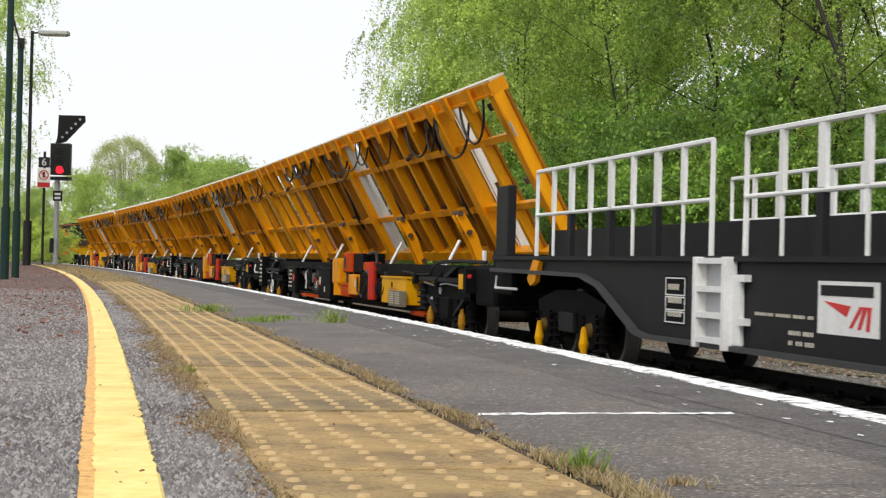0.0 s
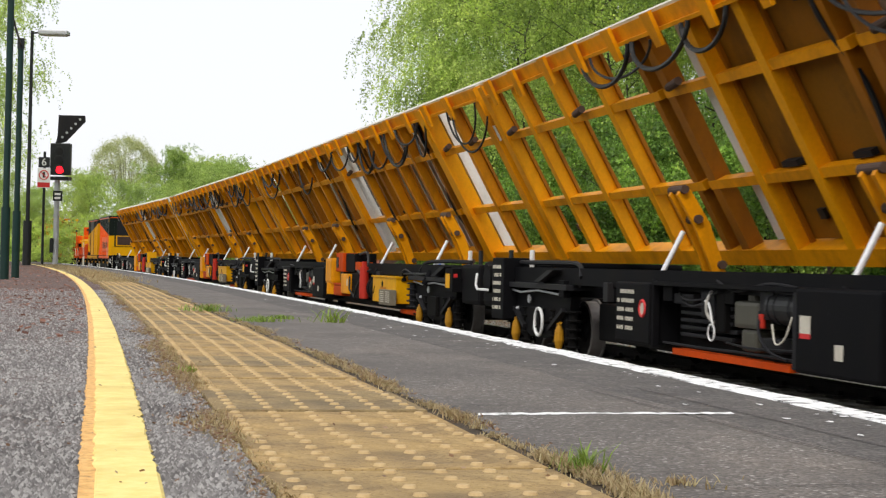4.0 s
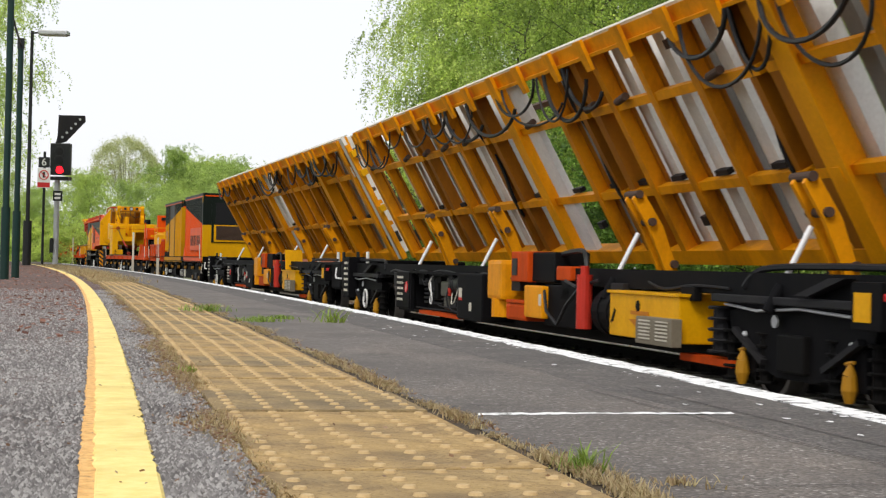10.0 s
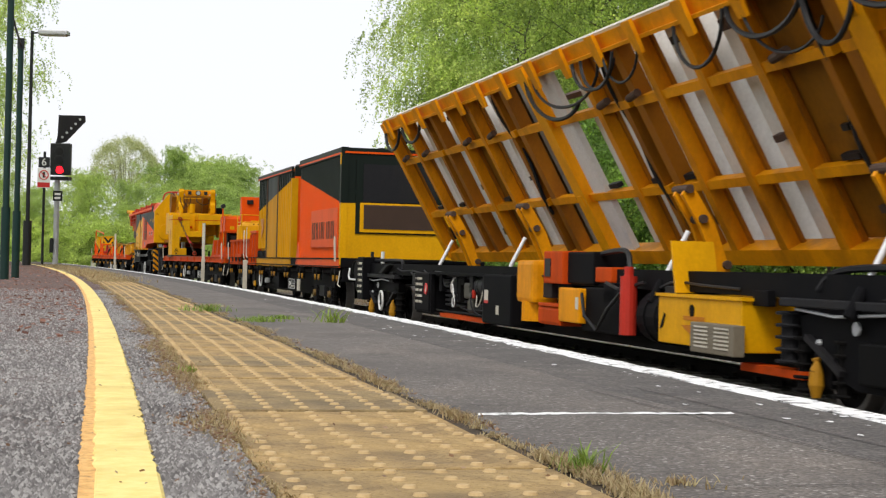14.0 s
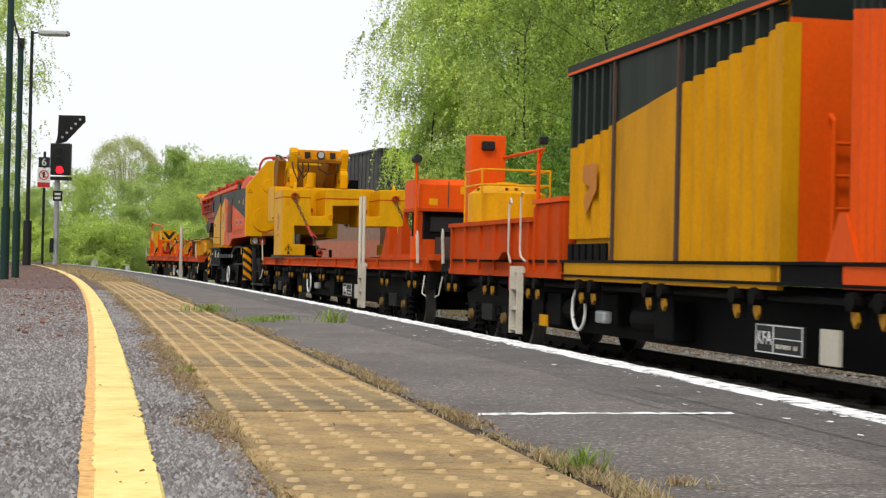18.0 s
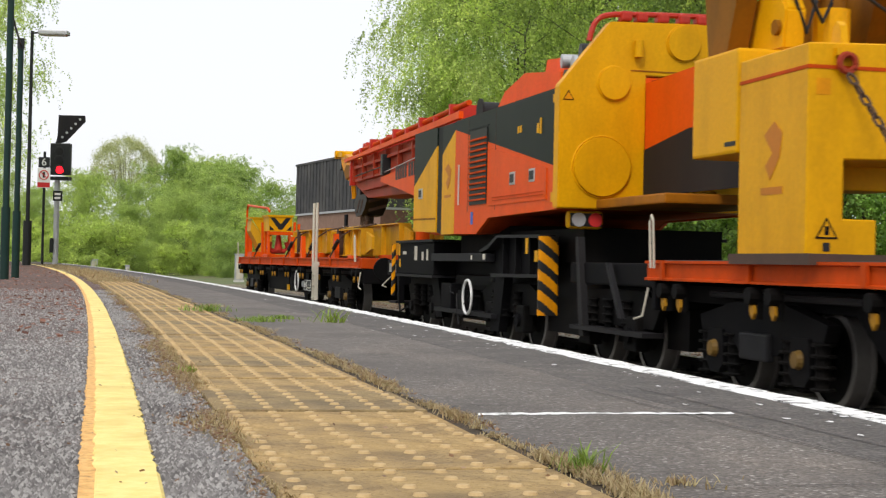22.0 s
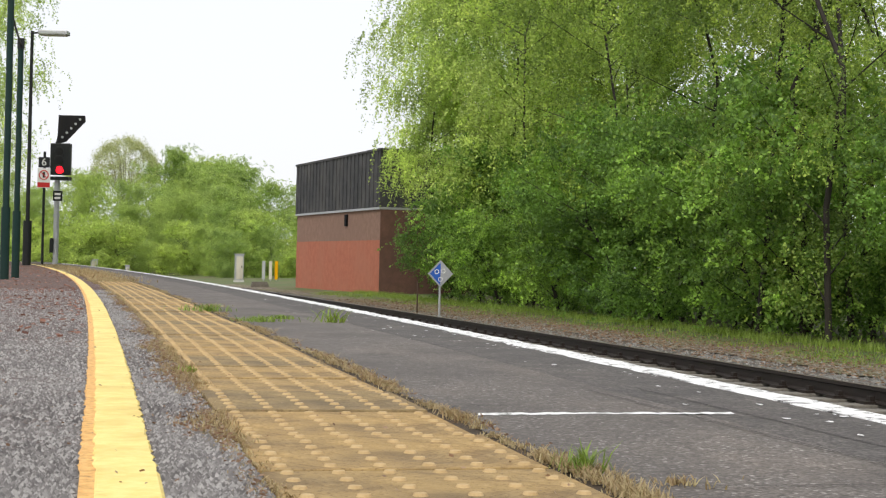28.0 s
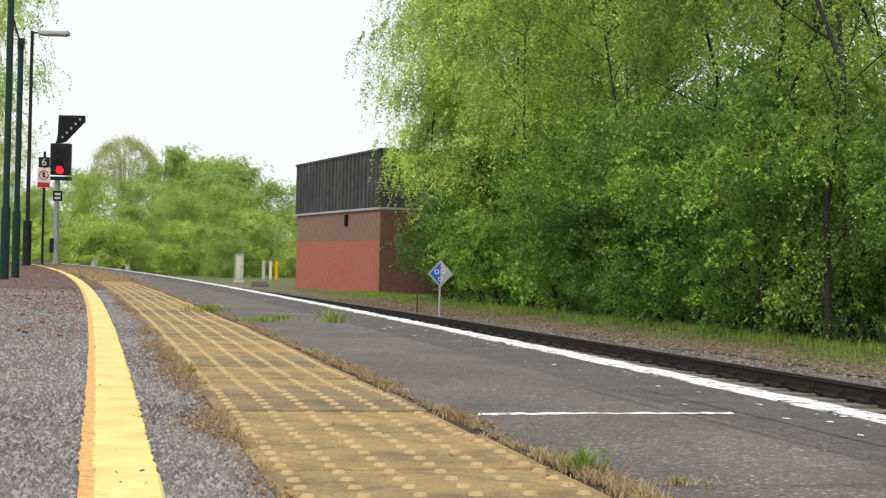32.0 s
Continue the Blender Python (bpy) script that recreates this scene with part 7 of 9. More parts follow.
    part("hand_rail", tube(bmesh.new(), [(-4.72, -1.36, 1.18), (-4.85, -1.36, 1.3), (-4.85, -1.36, 1.95), (-4.78, -1.36, 2.02), (-4.72, -1.36, 1.95)], 0.014), DIRTYWHITE, c, "white hand rail")
    part("hand_rail", tube(bmesh.new(), [(-4.05, -1.36, 1.2), (-4.25, -1.36, 1.26), (-4.3, -1.36, 1.35), (-4.3, -1.36, 2.02), (-4.22, -1.36, 2.08)], 0.014), DIRTYWHITE, c, "white hand rail")
    tk = vehicle("yellow_tank", CA, HA, "round yellow tank with a guard rail standing in the orange tray", "tank", "", (-7.7, -0.55, 1.26))
    b = bmesh.new()
    rod(b, (-7.7, -0.6, 1.26), (-7.7, -0.6, 2.2), 0.58, 32)
    rod(b, (-7.7, -0.6, 2.2), (-7.7, -0.6, 2.32), 0.58, 32, 0.4)
    part("shell", b, YELLOW2, tk)
    part("neck", rod(bmesh.new(), (-7.7, -0.6, 2.3), (-7.7, -0.6, 2.38), 0.16, 18), YELLOW2, tk)
    for a in range(8):
        part("bolt", rod(bmesh.new(), (-7.7 + 0.5 * math.cos(a), -0.6 + 0.5 * math.sin(a), 2.22), (-7.7 + 0.5 * math.cos(a), -0.6 + 0.5 * math.sin(a), 2.28), 0.025, 8), RUSTSHADEYELLOW, tk)
    for z in (2.32, 2.54):
        part("guard_rail", tube(bmesh.new(), [(-8.2, -1.12, z), (-7.2, -1.12, z), (-7.15, -1.05, z), (-7.15, -0.1, z), (-8.2, -0.1, z)], 0.016), YELLOW2, tk)
    for x, y in ((-8.2, -1.12), (-7.2, -1.12), (-7.15, -0.1)):
        part("guard_post", rod(bmesh.new(), (x, y, 1.3), (x, y, 2.55), 0.016, 8), YELLOW2, tk)
    cb = vehicle("orange_cabinet", CA, HA, "tall orange cabinet with a floodlight behind the yellow tank", "cabinet", "", (-8.7, -0.65, 1.26))
    part("body", nbox(-8.95, -8.6, -0.95, -0.38, 1.24, 3.16, bevel=0.02), ORANGE, cb)
    part("floodlight", nbox(-8.6, -8.5, -0.78, -0.58, 2.92, 3.06, bevel=0.02), GREYBODY, cb, "dark floodlight")
    fr = vehicle("lamp_gantry", CA, HA, "orange pipe gantry with a small lamp over the tray", "gantry", "", (-6.9, -0.4, 1.26))
    part("cross_pipe", rod(bmesh.new(), (-8.62, -0.4, 2.82), (-6.5, -0.4, 2.82), 0.024, 10), ORANGE, fr)
    part("post", rod(bmesh.new(), (-6.75, -0.4, 1.26), (-6.75, -0.4, 2.82), 0.03, 10), ORANGE, fr)
    part("brace", rod(bmesh.new(), (-6.75, -0.4, 2.62), (-6.55, -0.4, 2.8), 0.014, 8), ORANGE, fr)
    part("lamp", nbox(-6.56, -6.46, -0.47, -0.35, 2.88, 2.99, bevel=0.015), GREYBODY, fr, "dark lamp")


containers()


def deck_kit():
    # generator on its frame
    g = vehicle("generator", CB, HB, "orange generator housing on a tall orange steel frame", "generator", "", (8.4, 0, 1.24))
    part("housing", prism(bmesh.new(), [(7.5, 2.1), (7.5, 2.5), (7.6, 2.6), (8.5, 2.6), (8.6, 2.5), (8.6, 2.1)], -1.12, -0.08), ORANGE, g, "bright orange housing")
    part("housing_sill", nbox(7.48, 8.62, -1.14, -0.06, 2.04, 2.1, bevel=0.01), RUSTORANGE, g)
    part("engine_block", nbox(7.55, 8.5, -1.0, -0.15, 1.55, 2.04, bevel=0.03), SOOT, g, "sooty engine block")
    part("grille", nbox(8.5, 8.53, -0.9, -0.3, 1.7, 1.95), RUBBERSHADE, g, "dark grille")
    part("label", nbox(8.6, 8.606, -0.95, -0.8, 2.15, 2.26), YELLOW2, g)
    part("label", nbox(8.6, 8.606, -0.4, -0.3, 2.35, 2.48), YELLOW2, g)
    part("door_seam", nbox(8.6, 8.604, -0.62, -0.6, 2.12, 2.56), RUST, g)
    for y in (-1.1, -0.12):
        for x in (7.5, 8.55):
            part("frame_post", nbox(x - 0.04, x + 0.04, y - 0.04, y + 0.04, 1.3, 2.08), RUSTORANGE, g)
    for x in (6.5, 7.5, 9.3):
        part("frame_leg", prism(bmesh.new(), [(x - 0.5, 1.24), (x + 0.15, 1.24), (x + 0.15, 1.8 if x < 9 else 1.55), (x - 0.1, 1.8 if x < 9 else 1.55)], -1.2, -1.05), RUSTORANGE, g)
        part("frame_leg", prism(bmesh.new(), [(x - 0.5, 1.24), (x + 0.15, 1.24), (x + 0.15, 1.8 if x < 9 else 1.55), (x - 0.1, 1.8 if x < 9 else 1.55)], 0.95, 1.1), RUSTORANGE, g)
    part("inner_box", nbox(6.6, 9.4, -0.8, 0.8, 1.24, 1.6), RUST, g)
    part("beam", nbox(6.0, 10.1, -1.22, -1.06, 1.2, 1.3), RUSTORANGE, g)
    part("tank", nbox(6.5, 7.3, -0.6, 0.6, 1.75, 2.1, bevel=0.04), YELLOW, g, "yellow tank")
    lp = vehicle("lamp_mast", CB, HB, "orange mast with a black lamp on top", "lamp", "", (8.75, -1.2, 1.24))
    part("mast", rod(bmesh.new(), (8.75, -1.22, 1.24), (8.75, -1.22, 2.85), 0.026, 10), ORANGE, lp)
    part("mast_foot", nbox(8.65, 8.85, -1.28, -1.16, 1.0, 1.6), ORANGE, lp)
    part("lamp", rod(bmesh.new(), (8.68, -1.22, 2.92), (8.84, -1.22, 2.92), 0.075, 14), POSTBLACK, lp, "black lamp")
    for x in (4.65, 5.0):
        p = vehicle("deck_post", CB, HB, "tall white post standing on the wagon deck", "post", "white deck posts", (x, -1.25, 1.0))
        part("post", rod(bmesh.new(), (x, -1.33, 0.95), (x, -1.33, 2.42), 0.032, 10), DIRTYWHITE, p)
    # yellow counterweight frame lashed on the deck
    k = vehicle("counterweight_frame", CB, HB, "yellow steel portal weight chained down on the flat wagon", "counterweight", "", (-5.7, 0, 1.24))
    xa, xb = -6.68, -5.34
    portal = [(-1.33, 1.28), (-1.33, 2.96), (-0.61, 2.98), (-0.58, 2.3), (-0.23, 2.31), (-0.23, 3.0), (0.79, 3.02), (0.79, 2.33), (1.21, 2.34), (1.21, 3.03), (1.95, 3.05), (2.0, 1.34), (1.45, 1.34), (1.45, 1.62), (1.68, 1.64), (1.66, 2.09), (0.68, 2.07), (0.67, 2.6), (-0.02, 2.58), (-0.02, 2.06), (-1.01, 2.04), (-1.01, 1.57), (-0.72, 1.57), (-0.72, 1.28)]
    bmx = prism(bmesh.new(), portal, xa, xb, "x")
    bmesh.ops.bevel(bmx, geom=bmx.edges[:], offset=0.012, segments=1, affect="EDGES")
    part("portal", bmx, YELLOW2, k, "yellow welded steel portal")
    for y0, y1 in ((-1.335, -0.605), (-0.235, 0.795), (1.205, 1.955)):
        part("stripe", nbox(xa - 0.006, xb + 0.006, y0, y1, 2.755, 2.785), RUSTORANGE, k, "thin orange stripe")
    for y in (-1.0, 1.6):
        part("lug", prism(bmesh.new(), [(xb - 0.24, 2.96), (xb - 0.2, 3.12), (xb - 0.14, 3.16), (xb - 0.08, 3.12), (xb - 0.04, 2.96)], y - 0.03, y + 0.03), YELLOW2, k, "yellow lifting eye")
    for y, z in ((-1.15, 1.5), (1.8, 1.58)):
        tri = part("warning_sticker", prism(bmesh.new(), [(y - 0.1, z - 0.09), (y + 0.1, z - 0.09), (y, z + 0.08)], xb + 0.002, xb + 0.006, "x"), BLACK, k, "triangular warning sticker")
        part("sticker_field", prism(bmesh.new(), [(y - 0.075, z - 0.076), (y + 0.075, z - 0.076), (y, z + 0.052)], xb + 0.006, xb + 0.008, "x"), YELLOW2, tri)
        part("sticker_mark", nbox(xb + 0.008, xb + 0.01, y - 0.02, y + 0.02, z - 0.06, z + 0.01), BLACK, tri)
        part("drain_hole", nbox(xb, xb + 0.004, y - 0.03, y + 0.03, z - 0.19, z - 0.12), RUBBERSHADE, k)
    for y in (-1.2, 1.85):
        part("sticker", nbox(xb, xb + 0.004, y - 0.06, y + 0.06, 2.55, 2.68), YELLOW, k)
    for y in (-0.5, 0.95):
        part("socket_pin", rod(bmesh.new(), (xa + 0.5, y - 0.1, 2.48), (xa + 0.5, y + 0.1, 2.48), 0.05, 10), RUSTORANGE, k)
    for y in (-0.08, 0.74):
        part("eye_bolt", ring(bmesh.new(), (xb + 0.03, y, 2.3), 0.05, 0.018, "x", 10), YELLOW, k)
    for y, s in ((-1.02, 1), (1.62, 1)):
        hooks = part("shackle", ring(bmesh.new(), (xb + 0.05, y, 2.8), 0.07, 0.028, "x", 12), JIBRED, k, "red shackle")
        part("hook_plate", nbox(xb, xb + 0.05, y - 0.09, y + 0.09, 2.86, 2.92), YELLOW2, hooks)
        p0, p1 = Vector((xb + 0.07, y, 2.72)), Vector((xb + 0.75, y + 0.55 * s, 1.36))
        cb_ = bmesh.new()
        for q in range(16):
            a, b = p0.lerp(p1, q / 16), p0.lerp(p1, (q + 1.25) / 16)
            w_ = Vector((0.03, 0, 0)) if q % 2 else Vector((0, 0.03, 0))
            tube(cb_, [a, a.lerp(b, 0.25) + w_, a.lerp(b, 0.75) + w_, b, a.lerp(b, 0.75) - w_, a.lerp(b, 0.25) - w_, a], 0.013, 5)
        part("chain", cb_, RUST, k, "rusty lashing chain")
        a, b = p0.lerp(p1, 0.45), p0.lerp(p1, 0.7)
        ten = part("tensioner", rod(bmesh.new(), a, b, 0.035, 10), RED, k, "red chain tensioner")
        part("lever", rod(bmesh.new(), a.lerp(b, 0.4), a.lerp(b, 0.4) + Vector((0.12, 0.2, -0.25)), 0.018, 8), RED, ten)
        part("deck_ring", ring(bmesh.new(), p1, 0.07, 0.025, "x", 10), JIBRED, k)
    for y in (-0.95, 1.7):
        part("seat", nbox(xa - 0.1, xb + 0.15, y - 0.42, y + 0.4, 1.2, 1.29), RUST, k)
    part("emblem", prism(bmesh.new(), [(-6.15, 2.28), (-5.95, 2.38), (-5.8, 2.28), (-5.84, 2.08), (-6.02, 1.9), (-6.12, 2.02), (-5.98, 2.12)], -1.335, -1.329), EMBLEM, k, "small faded orange emblem")
    part("emblem_bar", nbox(-6.2, -5.78, -1.335, -1.329, 1.78, 1.84), EMBLEM, k)
    # kit on the last wagon
    f = vehicle("pipe_frame", CC, HC, "orange pipe guard frame at the wagon end", "frame", "", (-6.5, 0, 1.24))
    for y in (-1.1,):
        part("hoop", tube(bmesh.new(), [(-8.2, y, 1.24), (-8.2, y, 2.66), (-8.05, y, 2.8), (-4.0, y, 2.6), (-3.65, y, 2.5)], 0.035), ORANGE, f)
    for x in (-7.75, -7.5):
        part("upright", nbox(x - 0.05, x + 0.05, -1.15, -1.05, 1.24, 2.1), ORANGE, f)
    h = vehicle("tool_hopper", CC, HC, "yellow folded steel hopper with a pale sloping lid", "hopper", "", (-6.8, -0.9, 1.24))
    part("shell", prism(bmesh.new(), [(-1.22, 2.32), (-0.94, 1.94), (-0.6, 1.94), (-0.6, 1.38), (-0.95, 1.38), (-1.08, 1.7), (-1.24, 2.0)], -7.2, -6.38, "x"), GOLDEN, h)
    part("lid", prism(bmesh.new(), [(-1.22, 2.38), (-0.58, 2.36), (-0.58, 1.94), (-0.94, 1.93)], -6.38, -6.34, "x"), YELLOW2, h, "pale yellow lid plate")
    part("rim", nbox(-7.25, -6.32, -1.27, -0.55, 2.36, 2.4), YELLOW2, h)
    part("seat", nbox(-7.2, -6.3, -1.2, -0.5, 1.24, 1.38), ORANGE, h)
    b = vehicle("chevron_box", CC, HC, "yellow box with a black chevron on an orange stand", "box", "", (-3.6, -0.9, 1.24))
    part("body", nbox(-4.1, -3.08, -1.2, -0.56, 1.95, 2.34, bevel=0.01), YELLOW2, b)
    part("rim", nbox(-4.16, -3.02, -1.24, -0.52, 2.34, 2.39), YELLOW2, b)
    fp = part("face_plate", nbox(-3.08, -3.05, -1.2, -0.56, 1.94, 2.34), YELLOW2, b, "yellow face plate")
    part("chevron", prism(bmesh.new(), [(-1.17, 2.32), (-1.04, 2.32), (-0.88, 2.14), (-0.72, 2.32), (-0.59, 2.32), (-0.83, 1.99), (-0.93, 1.99)], -3.05, -3.045, "x"), RUBBERSHADE, fp, "black chevron")
    for pts in ([(-1.18, 1.97), (-1.04, 1.97), (-1.18, 2.1)], [(-0.58, 1.97), (-0.72, 1.97), (-0.58, 2.1)]):
        part("corner_mark", prism(bmesh.new(), pts, -3.05, -3.045, "x"), RUBBERSHADE, fp)
    for x, y, h_ in ((-7.6, -1.2, 2.15), (-7.3, -1.1, 2.15), (-4.1, -1.22, 2.2), (-3.9, -1.16, 2.2), (-3.1, -1.2, 1.95), (-3.0, -0.5, 2.2), (-2.9, -0.4, 2.15), (-3.9, -0.5, 2.0), (-2.4, -0.7, 1.8), (-2.4, -0.4, 1.8)):
        part("leg", beam(bmesh.new(), (x + 0.08, y, 1.24), (x, y, h_), 0.07, 0.07, (1, 0, 0)), ORANGE, b, "orange leg")
    part("cross_rail", nbox(-4.1, -2.95, -1.22, -1.15, 1.24, 1.31), ORANGE, b)
    part("cross_rail", nbox(-3.1, -3.0, -1.22, -0.4, 1.84, 1.93), ORANGE, b)
    part("cross_rail", nbox(-3.05, -2.95, -1.22, -0.4, 1.24, 1.31), ORANGE, b)
    part("cross_rail", nbox(-2.45, -2.38, -0.75, -0.35, 1.42, 1.48), ORANGE, b)
    dr = part("spreader_hook", tube(bmesh.new(), [(-3.3, -1.12, 1.66), (-3.3, -1.16, 1.5), (-3.3, -1.05, 1.4), (-3.3, -0.72, 1.4), (-3.3, -0.62, 1.5), (-3.3, -0.66, 1.66)], 0.075, 10), RED, b, "dark red double hook")
    part("hook_stem", rod(bmesh.new(), (-3.3, -0.89, 1.42), (-3.3, -0.89, 1.84), 0.12, 14, 0.06), RED, dr)
    for x in (-4.75, 0.9, 4.0, 6.9):
        sp = vehicle("lashing_strap", CC, HC, "slack grey webbing strap with a dark ratchet", "strap", "lashing straps", (x, -1.1, 1.24))
        part("webbing", tube(bmesh.new(), [(x - 0.5, -1.28, 1.24), (x - 0.25, -1.2, 1.5), (x, -1.1, 1.72), (x + 0.45, -0.95, 1.86), (x + 1.0, -0.6, 1.95)], 0.018), RUST, sp)
        part("ratchet", rod(bmesh.new(), (x - 0.3, -1.24, 1.42), (x - 0.12, -1.18, 1.6), 0.045, 10), RUBBERSHADE, sp, "dark ratchet")
    for i, (xa, xb, y, z0, z1) in enumerate(((-0.9, 5.0, -0.85, 1.36, 1.88), (1.2, 9.0, -0.1, 1.32, 1.95), (4.6, 9.0, -0.9, 1.3, 1.82), (0.0, 8.2, 0.75, 1.3, 1.9))):
        l = vehicle("lifting_beam", CC, HC, "yellow steel lifting beam lashed on the wagon deck", "lifting beam", "lifting beams on the wagon", ((xa + xb) / 2, y, 1.24))
        bm = bmesh.new()
        prism(bm, [(xa, z0 + 0.12), (xa, z1 - 0.1), (xa + 0.8, z1), (xb - 0.8, z1), (xb, z1 - 0.16), (xb, z0 + 0.12), (xb - 0.7, z0), (xa + 0.7, z0)], y - 0.03, y + 0.03)
        part("web", bm, GOLDEN, l)
        part("flange", nbox(xa + 0.7, xb - 0.7, y - 0.14, y + 0.14, z1, z1 + 0.03), GOLDEN, l)
        part("flange", nbox(xa + 0.6, xb - 0.6, y - 0.14, y + 0.14, z0 - 0.03, z0), GOLDEN, l)
        for k in range(5):
            x = xa + 0.6 + (xb - xa - 1.2) * k / 4
            part("stiffener", nbox(x - 0.02, x + 0.02, y - 0.13, y + 0.13, z0, z1), GOLDEN, l)
        part("strap", nbox(xa + 1.4, xa + 1.52, y - 0.16, y + 0.16, z0 - 0.04, z1 + 0.05), DIRTYWHITE if i % 2 else RUST, l, "webbing strap")
        part("packer", nbox(xa + 0.9, xa + 1.3, y - 0.25, y + 0.25, 1.22, z0 - 0.02), ORANGE, l)
        part("packer", nbox(xb - 1.3, xb - 0.9, y - 0.25, y + 0.25, 1.22, z0 - 0.02), ORANGE, l)
    for x in (0.6, 2.2, 3.8, 6.4):
        s = vehicle("stanchion", CC, HC, "short orange stanchion on the wagon deck", "stanchion", "stanchions on the wagon", (x, -1.15, 1.24))
        part("post", prism(bmesh.new(), [(x - 0.14, 1.22), (x + 0.14, 1.22), (x + 0.06, 1.75), (x - 0.06, 1.75)], -1.2, -1.1), ORANGE, s)
    for x in (4.65, 5.05):
        p = vehicle("deck_post", CC, HC, "tall white post standing on the wagon deck", "post", "white deck posts", (x, -1.25, 1.0))
        part("post", rod(bmesh.new(), (x, -1.33, 0.95), (x, -1.33, 2.46), 0.032, 10), DIRTYWHITE, p)
    r = vehicle("jib_rest", CC, HC, "orange column that carries the crane jib", "jib rest", "", (9.3, 0, 1.24))
    part("column", rod(bmesh.new(), (9.5, 0, 1.35), (9.5, 0, 2.3), 0.14, 18), ORANGE, r)
    part("foot", rod(bmesh.new(), (9.5, 0, 1.26), (9.5, 0, 1.42), 0.34, 18, 0.16), RUSTORANGE, r)
    part("cap", rod(bmesh.new(), (9.5, 0, 2.3), (9.5, 0, 2.6), 0.12, 16), RUBBERSHADE, r, "black rubber cap")
    part("base_plate", nbox(8.6, 9.9, -0.7, 0.7, 1.2, 1.3, bevel=0.02), RUSTORANGE, r)


deck_kit()


def striped_post(parent, x0, x1, y0, y1, z0, z1, slope, pitch):
    """A leg with rounded edges, painted in slanting black and yellow bands."""
    bm = bmesh.new()
    rows, seg = 90, 36
    cx, cy, rx, ry = (x0 + x1) / 2, (y0 + y1) / 2, (x1 - x0) / 2, (y1 - y0) / 2
    shape = []
    for k in range(seg):
        a = 2 * math.pi * (k + 0.5) / seg
        shape.append((cx + rx * math.copysign(abs(math.cos(a)) ** 0.5, math.cos(a)), cy + ry * math.sin(a)))
    rings = [[bm.verts.new((x, y, z0 + (z1 - z0) * i / rows)) for x, y in shape] for i in range(rows + 1)]
    for i, (u, v) in enumerate(zip(rings, rings[1:])):
        for k in range(seg):
            f = bm.faces.new((u[k], u[(k + 1) % seg], v[(k + 1) % seg], v[k]))
            z = z0 + (z1 - z0) * (i + 0.5) / rows + slope * (shape[k][1] - cy)
            f.material_index = 1 if (z / pitch) % 1 < 0.48 else 0
    bm.faces.new(rings[0][::-1])
    bm.faces.new(rings[-1])
    me = mesh_of("outrigger_leg", bm)
    me.materials.append(YELLOW)
    me.materials.append(RUBBERSHADE)
    return part("outrigger_leg", me, None, parent, "outrigger leg in black and yellow stripes")


